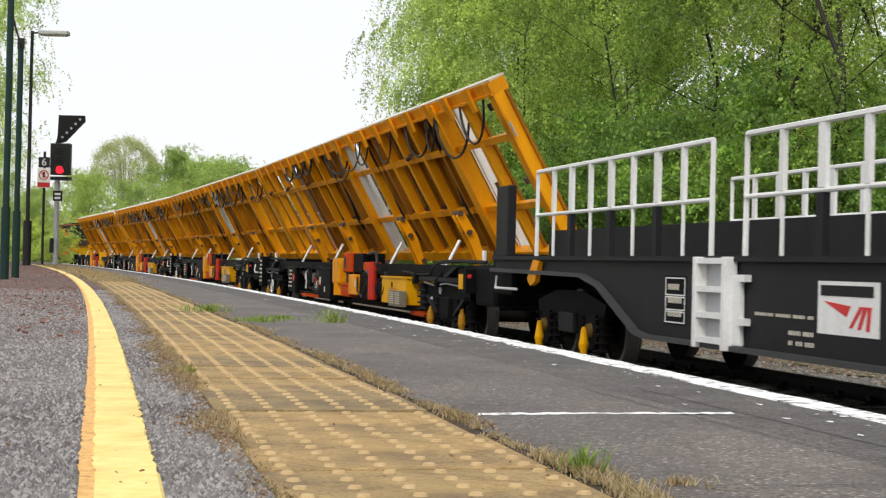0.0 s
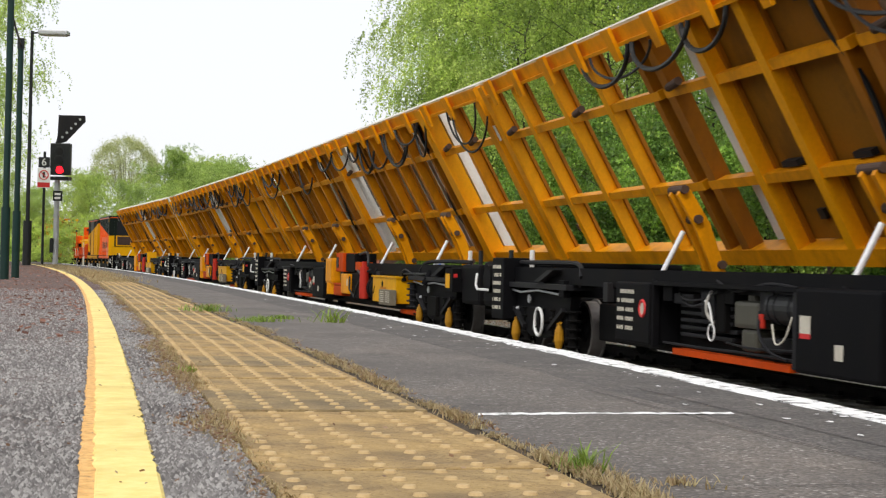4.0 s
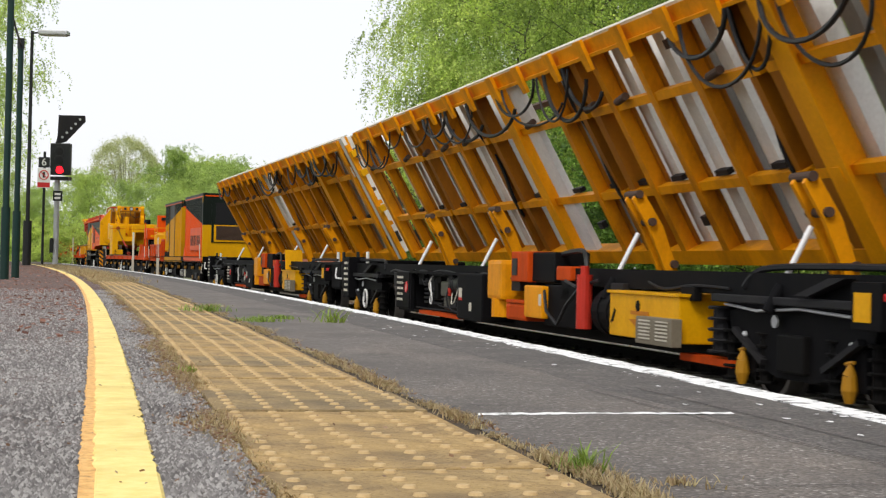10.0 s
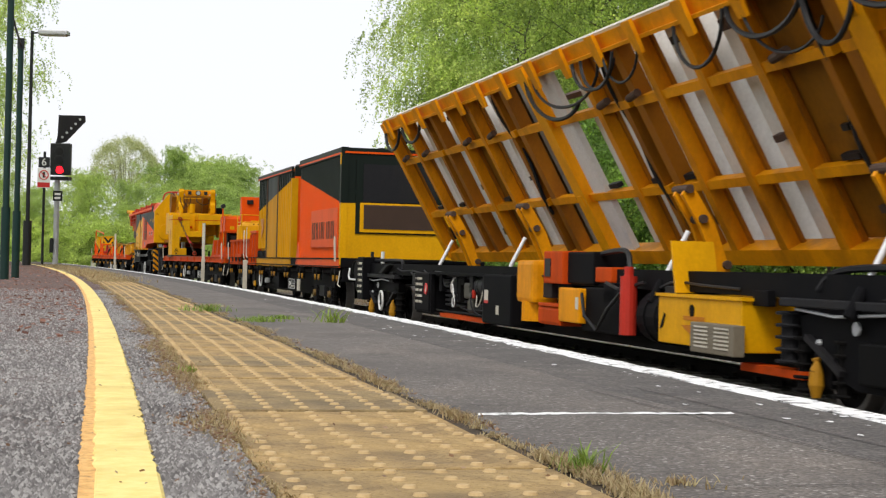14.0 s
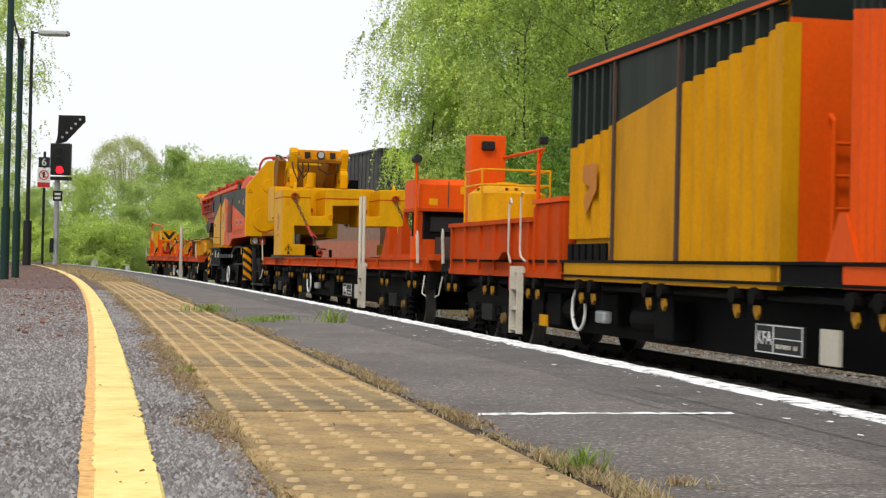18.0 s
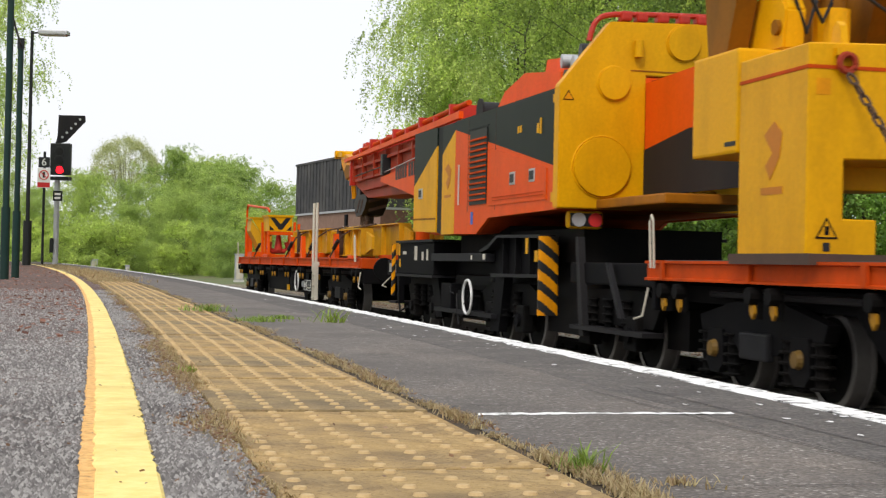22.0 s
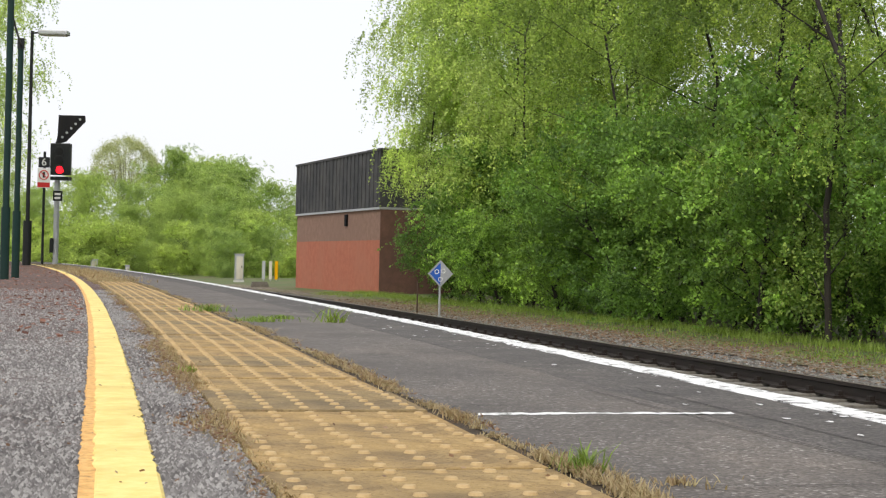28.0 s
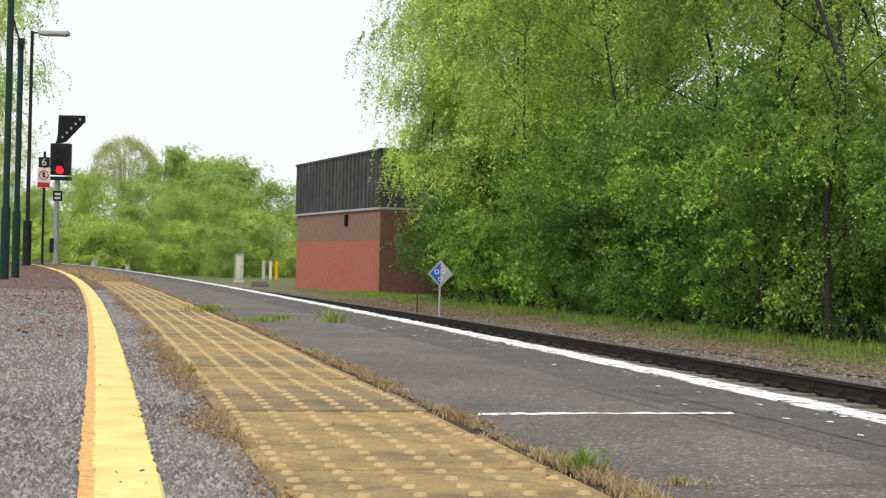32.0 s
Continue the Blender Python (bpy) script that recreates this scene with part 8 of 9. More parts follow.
def crane():
    c = vehicle("rail_crane", 163.0, 4.0, "orange, yellow and dark green railway crane with its jib lowered", "rail crane")
    # chassis
    part("chassis", prism(bmesh.new(), [(-7.2, 0.75), (-7.2, 1.1), (-6.4, 1.2), (5.4, 1.2), (5.8, 1.0), (5.8, 0.75)], -0.85, 0.85), BLACK, c, "black crane chassis")
    part("skirt_plate", nbox(-6.9, 5.7, -0.8, 0.8, 0.3, 0.76), SOOT, c)
    for s in (-1, 1):
        def sidebox(name, x0, x1, z0, z1, d0=0.75, d1=1.22, mat=BLACK, bev=0.02, label=""):
            y0, y1 = sorted((s * d0, s * d1))
            return part(name, nbox(x0, x1, y0, y1, z0, z1, bevel=bev), mat, c, label)

        def sideplate(name, pts, d0, d1, mat=BLACK):
            y0, y1 = sorted((s * d0, s * d1))
            return part(name, prism(bmesh.new(), pts, y0, y1), mat, c)
        sidebox("equipment_box", -6.6, -3.9, 0.96, 1.5, label="black equipment box")
        sidebox("box_lid", -6.66, -3.84, 1.5, 1.54, 0.7, 1.26, GREYBODY, 0.0)
        sidebox("box_sill", -6.62, -3.8, 0.92, 0.96, 0.7, 1.27, GREYBODY, 0.0)
        sidebox("running_bar", -3.96, -0.6, 1.19, 1.31, 1.12, 1.25, GREYBODY, 0.01)
        sideplate("bracket", [(-0.95, 1.36), (-0.55, 1.42), (-0.05, 1.56), (1.93, 1.54), (1.95, 1.0), (-0.3, 0.98), (-0.62, 1.2)], 1.05, 1.12)
        sideplate("bracket_rim", [(-0.95, 1.36), (-0.55, 1.42), (-0.05, 1.56), (1.93, 1.54), (1.93, 1.5), (-0.02, 1.52), (-0.5, 1.37), (-0.93, 1.31)], 1.1, 1.26, GREYBODY)
        sideplate("bracket_foot", [(-0.32, 0.98), (1.95, 1.0), (1.95, 1.04), (-0.34, 1.03)], 1.1, 1.26, GREYBODY)
        for x in (0.05, 0.65, 1.3):
            sidebox("stiffener", x, x + 0.04, 1.0, 1.53, 1.1, 1.2, BLACK, 0.0)
        sideplate("strut", [(-4.6, 1.0), (-4.2, 1.2), (-3.75, 0.3), (-4.15, 0.28)], 1.0, 1.1)
        sideplate("strut", [(-0.55, 1.0), (-0.1, 1.0), (-0.35, 0.22), (-0.8, 0.22)], 1.0, 1.12)
        sidebox("control_box", -3.6, -2.95, 0.42, 0.85, 0.9, 1.16, BLACK, 0.02)
        sidebox("control_box", -2.6, -2.25, 0.35, 0.75, 0.9, 1.14, BLACK, 0.02)
        sidebox("step_board", -3.9, -0.45, 0.4, 0.46, 0.95, 1.2, GREYBODY, 0.0)
        sidebox("air_tank", -3.4, -1.1, 0.75, 1.0, 0.7, 1.0, SOOT, 0.09)
        sidebox("rear_box", 2.75, 5.5, 0.95, 1.2, 0.75, 1.12)
        sideplate("strut", [(3.1, 1.5), (3.2, 1.5), (3.45, 0.35), (3.3, 0.35)], 1.1, 1.18, GREYBODY)
        sideplate("strut", [(4.2, 1.2), (4.3, 1.2), (4.75, 0.6), (4.65, 0.6)], 1.15, 1.2, GREYBODY)
        sidebox("rear_step", 3.0, 5.4, 0.42, 0.47, 0.95, 1.2, GREYBODY, 0.0)
        sidebox("front_box", -8.1, -7.1, 0.92, 1.2, 0.2, 1.1)
        sidebox("front_step", -7.7, -7.1, 0.42, 0.46, 0.6, 1.15, GREYBODY, 0.0)
        sideplate("front_bracket", [(-7.2, 0.42), (-7.05, 0.42), (-7.05, 1.3), (-7.2, 1.3)], 1.0, 1.1)
    part("number_plate", nbox(-7.9, -7.35, -1.108, -1.1, 0.98, 1.14), SILVER, c)
    for x in (-6.0, -4.5, -1.0, 0.5, 3.2, 4.7):
        o = part("wheelset", WHEEL_L, SOOT, c)
        o.location = (x, 0, 0.42)
        for s in (-1, 1):
            part("axle_box", nbox(x - 0.2, x + 0.2, s * 1.0 - 0.08, s * 1.0 + 0.08, 0.25, 0.62, bevel=0.03), SOOT, c)
            part("axle_cap", rod(bmesh.new(), (x, s * 1.08, 0.42), (x, s * 1.12, 0.42), 0.09, 12), BLACK, c)
    for x0, x1 in ((-6.7, -3.8), (-1.7, 1.2), (2.5, 5.4)):
        for s in (-1, 1):
            part("bogie_frame", prism(bmesh.new(), [(x0, 0.75), (x0 + 0.2, 0.5), (x1 - 0.2, 0.5), (x1, 0.75), (x1 - 0.5, 0.9), (x0 + 0.5, 0.9)], min(s * 0.9, s * 1.0), max(s * 0.9, s * 1.0)), SOOT, c)
            for x in (x0 + 0.9, x0 + 1.4, x0 + 2.0):
                part("spring", coil(bmesh.new(), x, s * 1.03, 0.45, 0.78, 0.07), SOOT, c)
    hand_wheel(c, -1.65, 0.67, 0.25, -1.24, 2)
    striped_post(c, 1.92, 2.02, -1.28, -1.02, 0.53, 1.52, 0.8, 0.25)
    striped_post(c, -7.0, -6.95, -1.26, -1.19, 0.56, 1.48, -1.2, 0.25)
    for x, z, w_, h_, m in ((-6.55, 1.28, 0.1, 0.2, YELLOW2), (-6.5, 1.08, 0.1, 0.14, YELLOW2), (-6.2, 1.3, 0.26, 0.05, DIRTYWHITE), (-5.3, 1.2, 0.2, 0.24, DIRTYWHITE), (-4.75, 1.2, 0.12, 0.14, DIRTYWHITE), (-4.4, 1.2, 0.1, 0.18, DIRTYWHITE)):
        part("notice", nbox(x, x + w_, -1.226, -1.22, z, z + h_), m, c)
    for x, z, w_, h_, m in ((-0.75, 1.22, 0.13, 0.08, DIRTYWHITE), (1.35, 1.3, 0.1, 0.2, YELLOW2), (1.75, 1.2, 0.13, 0.14, YELLOW2), (-1.4, 1.22, 0.07, 0.06, DIRTYWHITE)):
        part("notice", nbox(x, x + w_, -1.266, -1.26, z, z + h_), m, c)
    lev = tube(bmesh.new(), [(-2.85, -1.2, 0.8), (-2.75, -1.22, 0.72), (-2.6, -1.2, 0.7)], 0.01)
    part("lever", lev, GREYBODY, c)
    part("hose", tube(bmesh.new(), [(-2.5, -1.18, 0.7), (-2.4, -1.2, 0.5), (-2.35, -1.18, 0.25)], 0.014), GREYBODY, c)
    part("step_rail", tube(bmesh.new(), [(-8.2, -1.0, 0.9), (-8.1, -1.2, 0.72), (-7.7, -1.2, 0.7)], 0.009), DIRTYWHITE, c)
    part("slew_ring", rod(bmesh.new(), (-1.0, 0, 1.2), (-1.0, 0, 1.7), 1.0, 32), BLACK, c)
    part("slew_base", nbox(-3.4, 2.6, -0.9, 0.9, 1.2, 1.62), SOOT, c)

    # upper works
    def side_panel(name, pts, mat, y=-1.33, label=""):
        return part(name, prism(bmesh.new(), pts, y, y + 0.05), mat, c, label)
    part("house", prism(bmesh.new(), [(-4.97, 1.7), (-4.97, 3.3), (-3.0, 3.28), (2.8, 3.28), (2.8, 1.85), (-0.2, 1.82), (-0.9, 1.6), (-3.6, 1.6)], -1.27, 1.27), RUSTORANGE, c, "crane house")
    for y in (-1.33, 1.28):
        side_panel("panel", [(-4.97, 1.68), (-4.97, 2.42), (-3.37, 3.0), (-3.37, 1.64)], YELLOW2, y, "yellow panel")
        side_panel("panel", [(-4.97, 2.42), (-4.97, 3.3), (-3.37, 3.29), (-3.37, 3.0)], GREENBLACK, y, "dark green panel")
        side_panel("door_gap", [(-3.36, 1.64), (-3.36, 3.29), (-3.02, 3.29), (-3.02, 1.6)], GREYBODY, y + 0.02)
        side_panel("panel", [(-3.0, 1.6), (-3.0, 2.84), (-2.2, 3.16), (-2.2, 1.6)], YELLOW2, y, "yellow panel")
        side_panel("panel", [(-3.0, 2.84), (-3.0, 3.28), (-2.2, 3.28), (-2.2, 3.16)], GREENBLACK, y)
        side_panel("panel", [(-2.19, 3.16), (-2.19, 3.29), (2.8, 3.29), (2.8, 2.34)], GREENBLACK, y - 0.002, "dark green upper panel")
        side_panel("panel", [(-2.19, 1.6), (-2.19, 3.16), (2.8, 2.34), (2.8, 1.83), (-0.25, 1.8), (-0.9, 1.58)], ORANGE, y, "orange panel")
        side_panel("lower_trim", [(-4.97, 1.86), (-4.97, 1.89), (-3.4, 1.87), (-3.4, 1.84)], RUSTSHADEYELLOW, y - 0.004)
    for x in (-1.42, 0.05):
        part("panel_seam", nbox(x, x + 0.015, -1.334, -1.328, 1.9, 3.26), RUST, c)
    part("panel_seam", nbox(-1.4, -0.3, -1.338, -1.328, 3.08, 3.1), GREYBODY, c)
    lv = part("louvre", nbox(-1.28, -0.36, -1.345, -1.33, 2.0, 3.06), RUBBERSHADE, c, "dark louvre")
    for k in range(12):
        part("slat", nbox(-1.26, -0.38, -1.375, -1.34, 2.05 + k * 0.078, 2.075 + k * 0.078), RUSTORANGE, lv)
    sd = part("service_door", prism(bmesh.new(), [(-0.2, 1.96), (-0.2, 2.76), (2.42, 2.34), (2.42, 1.96)], -1.342, -1.33), ORANGE, c, "orange service door")
    for z in (2.02, 2.06):
        part("door_rib", nbox(0.0, 2.3, -1.35, -1.34, z, z + 0.012), RUSTORANGE, sd)
    for x, z in ((0.82, 2.2), (1.7, 2.2), (-4.55, 2.2)):
        la = part("latch", nbox(x, x + 0.24, -1.352, -1.33, z, z + 0.17, bevel=0.008), GALV, c, "grey recessed latch")
        part("latch_pocket", nbox(x + 0.03, x + 0.21, -1.356, -1.35, z + 0.03, z + 0.14), RUBBERSHADE, la)
    part("notice", nbox(-1.2, -1.08, -1.336, -1.33, 1.72, 1.9), BLUE, c, "small blue notice")
    part("emblem", prism(bmesh.new(), [(-2.8, 2.6), (-2.6, 2.68), (-2.42, 2.58), (-2.46, 2.42), (-2.62, 2.28), (-2.72, 2.4), (-2.58, 2.48)], -1.337, -1.33), EMBLEM, c)
    part("emblem_bar", nbox(-2.8, -2.42, -1.337, -1.33, 2.16, 2.2), EMBLEM, c)
    part("pipe", rod(bmesh.new(), (-1.9, -1.345, 2.02), (-1.9, -1.345, 2.62), 0.013, 8), DIRTYWHITE, c)
    for x, z, w_, h_ in ((1.12, 2.86, 0.07, 0.09), (1.23, 2.86, 0.07, 0.09), (1.98, 2.8, 0.08, 0.12), (2.1, 2.78, 0.06, 0.2), (2.6, 1.92, 0.12, 0.12), (2.62, 3.12, 0.14, 0.1)):
        part("warning_sticker", nbox(x, x + w_, -1.34, -1.334, z, z + h_), YELLOW2, c)
    part("roof_housing", prism(bmesh.new(), [(-1.5, 3.28), (-0.9, 3.62), (0.1, 3.78), (1.7, 3.62), (1.75, 3.28)], -0.95, 0.9), ORANGE, c, "orange roof housing")
    part("roof_hood", prism(bmesh.new(), [(0.2, 3.74), (0.3, 3.95), (1.4, 3.86), (1.5, 3.64)], -0.7, 0.4), ORANGE, c, "orange hood")
    part("roof_hatch", nbox(-0.8, -0.1, -0.6, 0.3, 3.62, 3.72, bevel=0.03), JIBRED, c)
    part("winch_drum", rod(bmesh.new(), (-2.8, -0.78, 3.52), (-2.8, -0.45, 3.52), 0.15, 24), RUBBERSHADE, c, "black winch drum")
    for y in (-0.81, -0.45):
        part("drum_flange", rod(bmesh.new(), (-2.8, y, 3.52), (-2.8, y + 0.03, 3.52), 0.2, 24), GREYBODY, c)
    part("drum_seat", nbox(-3.0, -2.6, -0.82, -0.4, 3.28, 3.36, bevel=0.03), RED, c, "red drum seat")
    for x, z, r_, m in ((1.85, 3.46, 0.17, RUBBERSHADE), (2.15, 3.62, 0.15, GALV), (2.45, 3.74, 0.14, RUBBERSHADE), (1.7, 3.75, 0.09, GALV)):
        part("silencer", rod(bmesh.new(), (x, -0.95, z), (x + 0.1, -0.2, z), r_, 18), m, c, "round silencer")
    # rear face: a yellow plate with a recess in its middle, seen along the train
    bm = prism(bmesh.new(), [(-1.38, 1.84), (-1.38, 3.3), (-0.76, 4.08), (0.76, 4.12), (1.38, 3.3), (1.38, 1.84), (0.35, 1.84), (0.35, 3.45), (-0.3, 3.45), (-0.3, 1.84)], 2.8, 3.0, "x")
    bmesh.ops.bevel(bm, geom=bm.edges[:], offset=0.012, segments=2, affect="EDGES")
    face = part("rear_face", bm, YELLOW2, c, "yellow rear face with round bosses")
    for y, z, r in ((-0.84, 2.34, 0.36), (-0.71, 3.34, 0.2), (0.17, 3.86, 0.21), (0.84, 2.34, 0.36)):
        bs = rod(bmesh.new(), (2.99, y, z), (3.04, y, z), r, 36, r * 0.97)
        part("boss", bs, YELLOW2, face, "round yellow boss")
        part("boss_ring", ring(bmesh.new(), (3.005, y, z), r * 1.02, 0.012, "x", 36), YELLOW2, face)
    part("edge_weld", nbox(3.0, 3.008, -0.5, 0.55, 3.5, 3.515), AGEDYELLOW, face)
    part("work_lamp", rod(bmesh.new(), (3.06, -0.42, 3.66), (3.06, -0.42, 3.86), 0.055, 12), YELLOW2, face)
    tri = part("warning_sticker", prism(bmesh.new(), [(-1.34, 3.12), (-1.2, 3.12), (-1.27, 3.24)], 3.001, 3.006, "x"), BLACK, face, "triangular warning sticker")
    part("sticker_field", prism(bmesh.new(), [(-1.325, 3.13), (-1.215, 3.13), (-1.27, 3.222)], 3.006, 3.009, "x"), YELLOW, tri)
    # the recess: an orange inner wall, dark grey below, and a dark core
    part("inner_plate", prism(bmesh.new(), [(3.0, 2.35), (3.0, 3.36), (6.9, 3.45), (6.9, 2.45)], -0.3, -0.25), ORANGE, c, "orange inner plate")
    part("soot_plate", prism(bmesh.new(), [(3.02, 2.0), (3.02, 2.56), (4.4, 2.72), (6.85, 2.66), (6.85, 2.0)], -0.315, -0.3), GREYBODY, c, "dark grey lower part of the inner plate")
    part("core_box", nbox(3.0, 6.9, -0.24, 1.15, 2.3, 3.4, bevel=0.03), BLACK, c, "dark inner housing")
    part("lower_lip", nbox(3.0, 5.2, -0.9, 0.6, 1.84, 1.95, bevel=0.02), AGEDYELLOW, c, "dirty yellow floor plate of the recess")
    for y in (-0.62, -0.42, -0.15, 0.12, 0.35):
        part("red_fitting", nbox(2.82, 3.0, y, y + 0.14, 4.1, 4.22, bevel=0.03), RED, c)
    part("red_pipe", tube(bmesh.new(), bent([(2.9, -1.0, 3.85), (2.9, -0.85, 4.14), (2.9, -0.3, 4.2), (2.9, 0.6, 4.22)]), 0.035), RED, c)
    part("rear_block", nbox(7.0, 8.0, -1.36, 1.36, 2.17, 3.1, bevel=0.03), YELLOW2, c, "yellow ballast block")
    part("block_slot", nbox(7.75, 7.98, -1.364, -1.358, 2.24, 2.28), RUBBERSHADE, c)
    for y in (-0.86, 0.5):
        bm = prism(bmesh.new(), [(7.3, 3.1), (8.05, 3.1), (8.1, 3.45), (7.98, 3.6), (8.12, 4.0), (8.05, 4.14), (7.85, 4.14), (7.75, 3.7), (7.3, 3.55)], y - 0.1, y + 0.1)
        bmesh.ops.bevel(bm, geom=bm.edges[:], offset=0.02, segments=2, affect="EDGES")
        part("lift_upright", bm, YELLOW2, c, "yellow lifting upright")
        part("pin", rod(bmesh.new(), (7.95, y - 0.16, 3.9), (7.95, y + 0.16, 3.9), 0.06, 12), STEEL, c)
        part("pin", rod(bmesh.new(), (7.95, y - 0.14, 3.3), (7.95, y + 0.14, 3.3), 0.07, 12), RUSTSHADEYELLOW, c)
        # stay and plates behind the uprights are coloured dark for shade
        part("back_stay", prism(bmesh.new(), [(7.0, 3.1), (7.4, 3.1), (7.7, 3.8), (7.2, 3.95), (6.9, 3.7)], y - 0.35, y - 0.15), RUSTSHADEYELLOW, c, "yellow stay with shade in its colour")
    part("cross_head", nbox(7.72, 8.0, -0.78, 0.42, 3.84, 4.1, bevel=0.02), YELLOW, c, "yellow cross head")
    part("cross_plate", nbox(7.8, 8.06, -0.78, 0.42, 3.76, 3.84, bevel=0.01), RUSTSHADEYELLOW, c)
    part("back_plate", nbox(7.0, 7.1, -0.7, 0.8, 3.1, 3.75), RUSTSHADEYELLOW, c)
    for y in (-0.5, 0.18):
        part("lamp_box", nbox(8.0, 8.05, y - 0.07, y + 0.07, 3.9, 4.04), POSTBLACK, c)
    lp = part("head_lamp", rod(bmesh.new(), (7.98, -0.14, 3.97), (8.07, -0.14, 3.97), 0.11, 18), POSTBLACK, c, "round black lamp")
    part("lens", rod(bmesh.new(), (8.07, -0.14, 3.97), (8.075, -0.14, 3.97), 0.085, 18), GALV, lp)
    part("ram", rod(bmesh.new(), (7.85, -0.4, 3.1), (7.85, -0.4, 3.5), 0.17, 18), YELLOW2, c, "yellow ram")
    part("ram_cap", rod(bmesh.new(), (7.85, -0.4, 3.5), (7.85, -0.4, 3.58), 0.12, 18), RUSTSHADEYELLOW, c)
    for a, b, h_ in ((-0.75, -0.45, 3.35), (-0.2, 0.35, 3.45), (-0.9, -0.6, 3.25)):
        part("hose", tube(bmesh.new(), [(8.0, a, 3.84), (8.1, a, 3.6), (8.08, (a + b) / 2, h_), (7.95, b, 3.55), (7.9, b, 3.8)], 0.018), RUBBERSHADE, c)
    part("hose", tube(bmesh.new(), [(7.0, -1.15, 3.75), (7.2, -1.2, 3.98), (7.5, -1.15, 3.95), (7.6, -1.0, 3.7)], 0.02), RUBBERSHADE, c)
    part("lower_block", nbox(8.0, 8.5, -0.9, -0.1, 1.85, 2.1, bevel=0.02), YELLOW2, c)
    part("gauge_tube", rod(bmesh.new(), (8.2, -0.75, 1.5), (8.2, -0.75, 2.1), 0.08, 12), STEEL, c)
    lb = part("light_bar", nbox(2.72, 2.86, -1.2, -0.74, 1.6, 1.82, bevel=0.06), YELLOW2, c, "lamp cluster in a yellow rim")
    part("lamp_back", nbox(2.86, 2.87, -1.17, -0.77, 1.63, 1.79), POSTBLACK, lb)
    part("tail_light", rod(bmesh.new(), (2.86, -0.86, 1.71), (2.9, -0.86, 1.71), 0.085, 18), SIGNRED, lb, "red tail lamp")
    part("tail_light", rod(bmesh.new(), (2.86, -1.07, 1.71), (2.9, -1.07, 1.71), 0.085, 18), GALV, lb, "clear tail lamp")
    # jib lying forward over the next wagon
    j = part("jib", prism(bmesh.new(), [(-15.3, 2.96), (-13.7, 2.58), (-9.6, 2.52), (-5.0, 2.5), (-5.0, 3.6), (-15.3, 3.51)], -0.42, 0.42), JIBRED, c, "long red and orange jib")
    for y in (-0.58, 0.5):
        part("top_flange", prism(bmesh.new(), [(-15.9, 3.48), (-15.9, 3.56), (-5.0, 3.73), (-5.0, 3.61)], y, y + 0.08), ORANGE, j, "bright orange flange")
        part("side_plate", prism(bmesh.new(), [(-11.62, 2.93), (-11.64, 2.84), (-9.3, 2.55), (-7.95, 2.36), (-7.7, 2.38), (-7.58, 2.5), (-7.55, 2.8), (-7.35, 2.96), (-6.8, 3.0), (-5.0, 2.98), (-5.0, 3.22), (-6.9, 3.12)], y + 0.02, y + 0.06), ORANGE, j, "orange side plate")
    for x in (-15.1, -14.0, -12.7, -11.45, -10.2, -8.9, -7.7, -6.5):
        part("rib", nbox(x, x + 0.07, -0.52, -0.4, 3.0 if x < -11 else 3.12, 3.52), JIBRED, j)
    for x0, x1, za, zb in ((-15.2, -11.6, 3.28, 3.3), (-14.9, -11.6, 2.98, 3.0), (-14.1, -11.0, 2.74, 2.76), (-11.3, -5.0, 3.32, 3.42)):
        part("stringer", prism(bmesh.new(), [(x0, za), (x1, zb), (x1, zb + 0.06), (x0, za + 0.06)], -0.5, -0.4), JIBRED, j)
    part("clamp", nbox(-11.5, -11.3, -0.6, -0.4, 2.95, 3.4, bevel=0.02), POSTBLACK, j, "black cable clamp")
    part("rope", rod(bmesh.new(), (-11.3, -0.55, 3.02), (-5.0, -0.55, 3.3), 0.012, 6), STEEL, j)
    part("rope", rod(bmesh.new(), (-14.6, -0.54, 3.1), (-11.4, -0.54, 3.16), 0.016, 6), RUBBERSHADE, j)
    for y in (-0.4, 0.3):
        part("top_rail", rod(bmesh.new(), (-15.6, y, 3.68), (-5.0, y, 3.88), 0.05, 10), RUSTORANGE, j, "worn orange pipe")
    for k in range(8):
        x = -6.0 - k * 1.2
        z = 3.72 - 0.016 * k
        part("bracket", nbox(x - 0.05, x + 0.05, -0.5, 0.45, z - 0.06, z + 0.22 - (0.1 if k % 2 else 0)), RED, j, "red bracket")
    for x in (-14.6, -14.3, -12.0):
        part("red_fitting", nbox(x, x + 0.18, -0.4, -0.1, 3.55, 3.85, bevel=0.03), RED, j)
    ram = part("ram_body", rod(bmesh.new(), (-6.0, -0.5, 2.55), (-7.25, -0.5, 2.5), 0.25, 22), ORANGE, j, "orange ram body")
    part("ram_ring", rod(bmesh.new(), (-7.2, -0.5, 2.5), (-7.32, -0.5, 2.497), 0.29, 22), RUST, ram)
    part("hinge_eye", rod(bmesh.new(), (-7.95, -0.58, 2.62), (-7.95, -0.6, 2.62), 0.12, 18), ORANGE, j)
    for x in (-7.3, -6.9, -6.5):
        part("valve", nbox(x, x + 0.25, -0.62, -0.4, 1.98, 2.14, bevel=0.03), RED, j, "red valve")
    part("valve_bracket", nbox(-7.2, -6.2, -0.5, -0.3, 2.1, 2.3), JIBRED, j)
    xs = -10.12
    for k, wd in enumerate((0.17, 0.19, 0.14, 0.2, 0.17, 0.0, 0.17, 0.2, 0.07, 0.14)):
        if wd:
            z = 2.8 + 0.003 * k
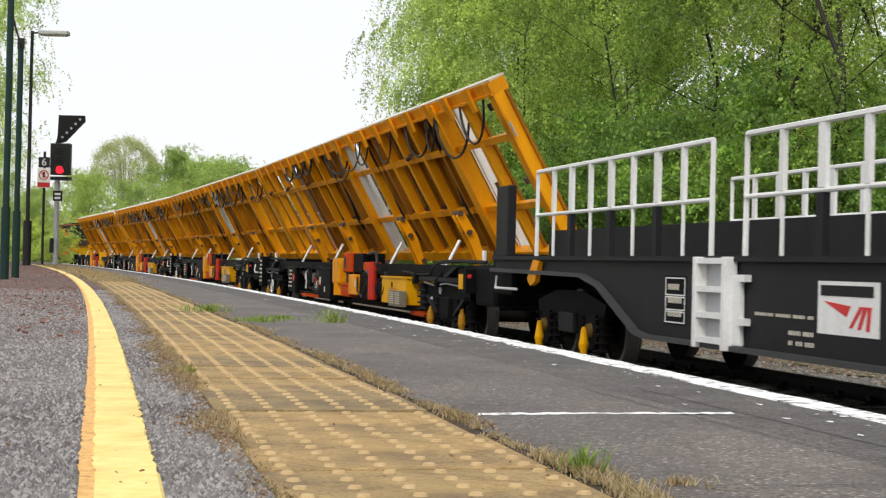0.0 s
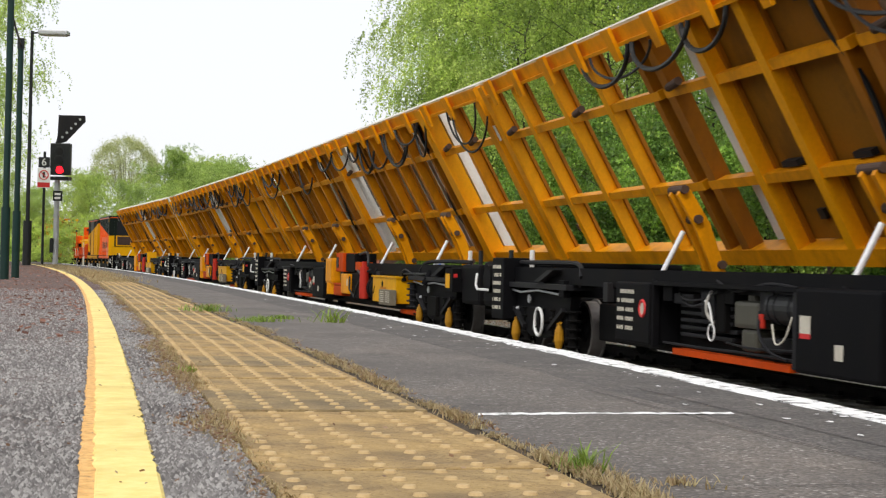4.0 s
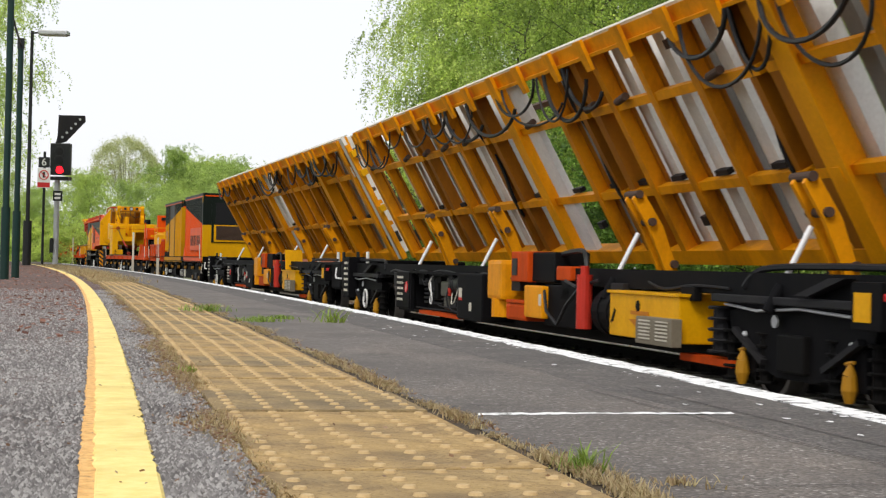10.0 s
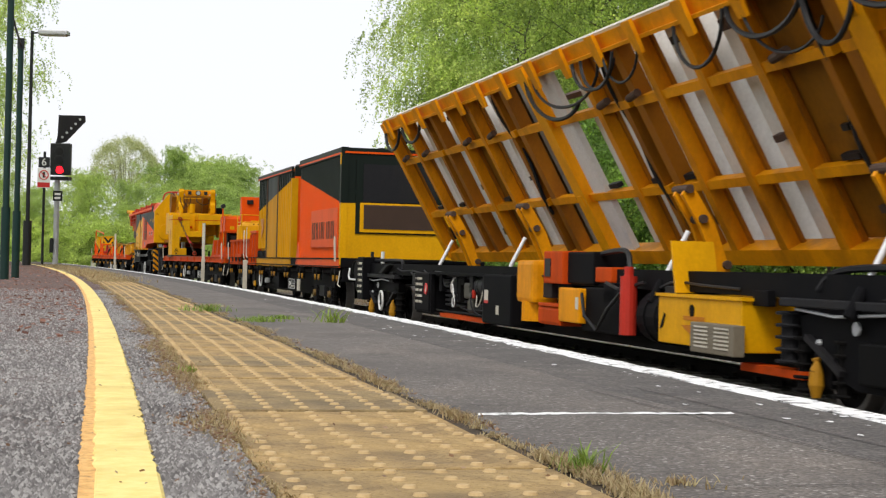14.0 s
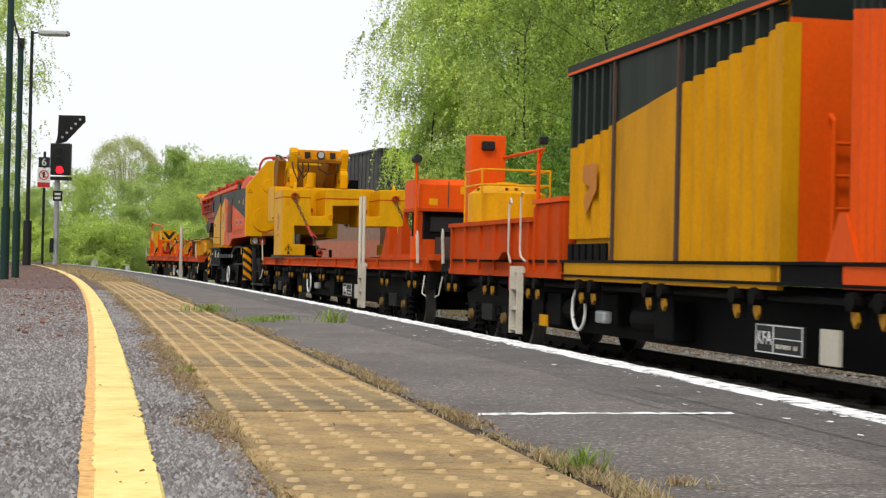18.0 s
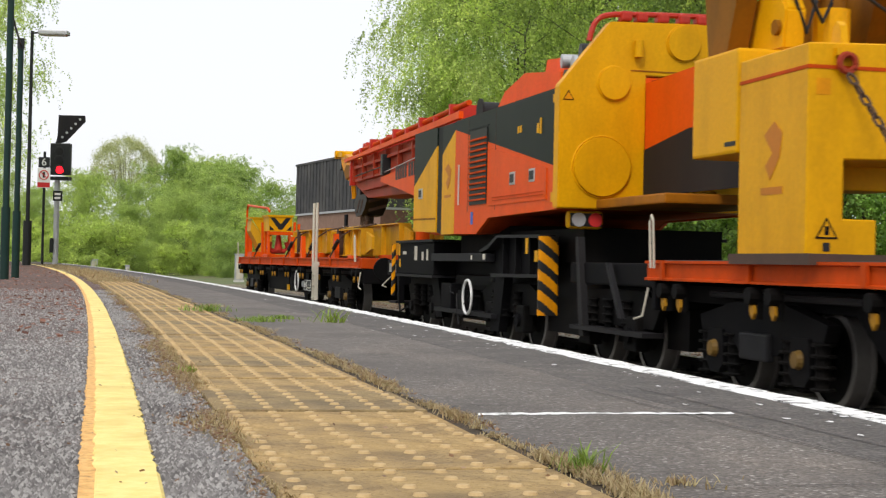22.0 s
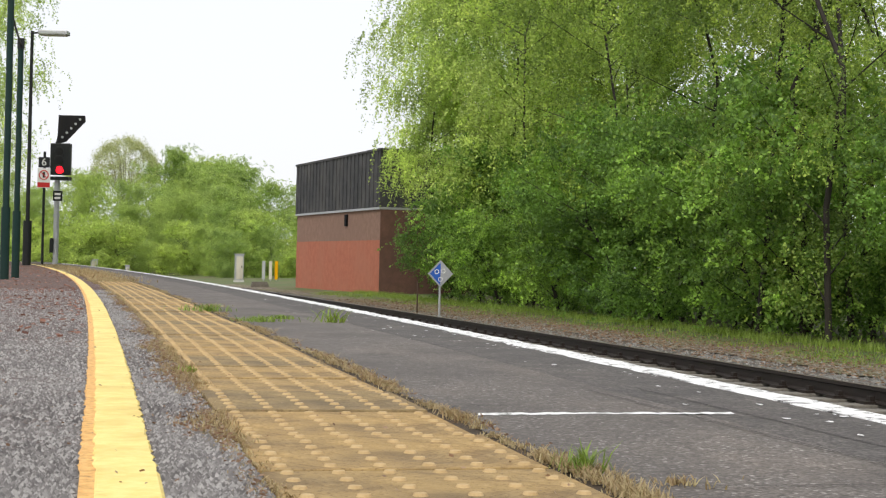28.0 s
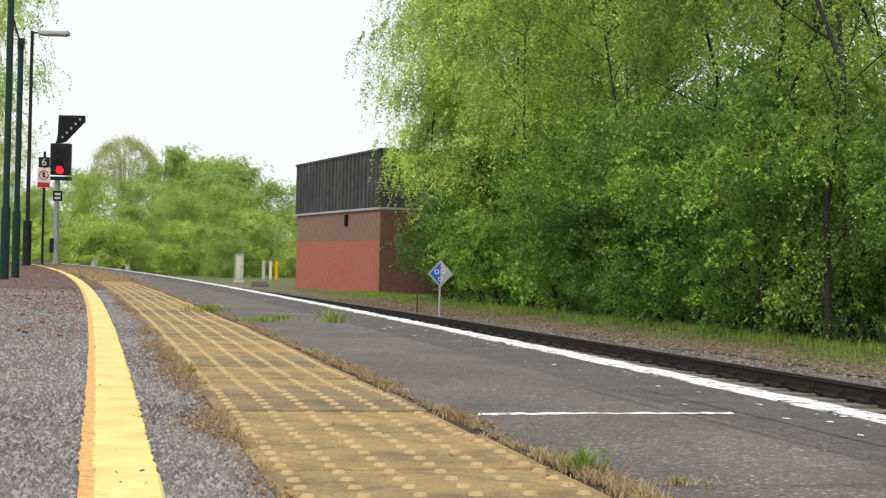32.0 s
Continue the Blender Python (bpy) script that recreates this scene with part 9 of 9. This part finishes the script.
            part("letter_bar", nbox(xs, xs + wd * 0.9, -0.566, -0.56, z, z + 0.27), RUBBERSHADE, j)
        xs += wd + 0.04 if wd else 0.13
    tip = part("jib_head", prism(bmesh.new(), [(-17.30, 3.72), (-17.15, 3.52), (-16.50, 3.12), (-16.05, 3.06), (-15.60, 3.3), (-15.45, 3.52), (-16.00, 3.62), (-17.00, 3.76)], -0.42, 0.42), YELLOW, c, "yellow jib head")
    part("head_roller", rod(bmesh.new(), (-17.65, -0.5, 3.78), (-17.65, 0.5, 3.78), 0.1, 16), YELLOW2, tip)
    part("head_arm", prism(bmesh.new(), [(-17.75, 3.72), (-17.70, 3.86), (-16.90, 3.8), (-16.90, 3.68)], -0.46, -0.36), YELLOW2, tip)
    part("limit_switch", rod(bmesh.new(), (-17.40, -0.4, 3.5), (-17.40, 0.0, 3.5), 0.12, 14), RUBBERSHADE, tip)
    for y in (-0.46, 0.4):
        part("cheek", prism(bmesh.new(), [(-16.60, 3.3), (-16.30, 3.45), (-15.70, 3.4), (-15.90, 3.15), (-16.30, 3.1)], y, y + 0.06), RUSTSHADEYELLOW, tip)
    for x in (-16.35, -16.10):
        part("rope_fall", rod(bmesh.new(), (x, -0.3, 3.15), (x - 0.05, -0.25, 2.66), 0.035, 8), YELLOW, tip, "yellow wedge socket")
    part("front_plate", nbox(-15.35, -15.22, -0.55, -0.4, 2.92, 3.55), RED, tip)
    hb = part("hook_block", prism(bmesh.new(), [(-16.3, 2.5), (-16.1, 2.72), (-14.9, 2.72), (-14.7, 2.58), (-15.0, 2.36), (-15.3, 2.24), (-16.0, 2.22)], -0.25, 0.25), RUBBERSHADE, c, "black hook block with rusty stripes")
    for k in range(2):
        z = 2.3 + k * 0.2
        part("stripe", prism(bmesh.new(), [(-0.2, z), (-0.2, z + 0.07), (0.2, z + 0.19), (0.2, z + 0.12)], -14.72, -14.69, "x"), RUST, hb)
        part("stripe", prism(bmesh.new(), [(-16.0 + k * 0.4, 2.3), (-15.85 + k * 0.4, 2.3), (-15.5 + k * 0.4, 2.6), (-15.65 + k * 0.4, 2.6)], -0.258, -0.25), RUST, hb)
    part("sheave", rod(bmesh.new(), (-16.4, -0.12, 2.72), (-16.4, 0.12, 2.72), 0.2, 20), RUBBERSHADE, hb)
    for x in (-15.75, -15.35):
        part("hook", ring(bmesh.new(), (x, -0.12, 2.12), 0.12, 0.055, "y", 14), RUST, hb, "rusty double hook")
    part("hook_shank", rod(bmesh.new(), (-15.55, 0, 2.05), (-15.55, 0, 2.3), 0.09, 12), RUST, hb)


crane()


# ---- what moves ----
def motions():
    for ob, centre, half, off in MOVERS:
        for child in ob.children:
            child.matrix_basis = Matrix.Translation(-off) @ child.matrix_basis
        walk(ob, [(t, ride(centre, half, t) @ Matrix.Translation(off)) for t in range(33)])
        # the wheels roll as far as their wagon has come
        for wheel in [o for o in ob.children_recursive if o.name.startswith("wheelset")]:
            at, r = wheel.location.copy(), wheel.location.z
            walk(wheel, [(k / 15, Matrix.Translation(at) @ Euler((0, come(k / 15) / r, 0)).to_matrix().to_4x4()) for k in range(481)])


motions()
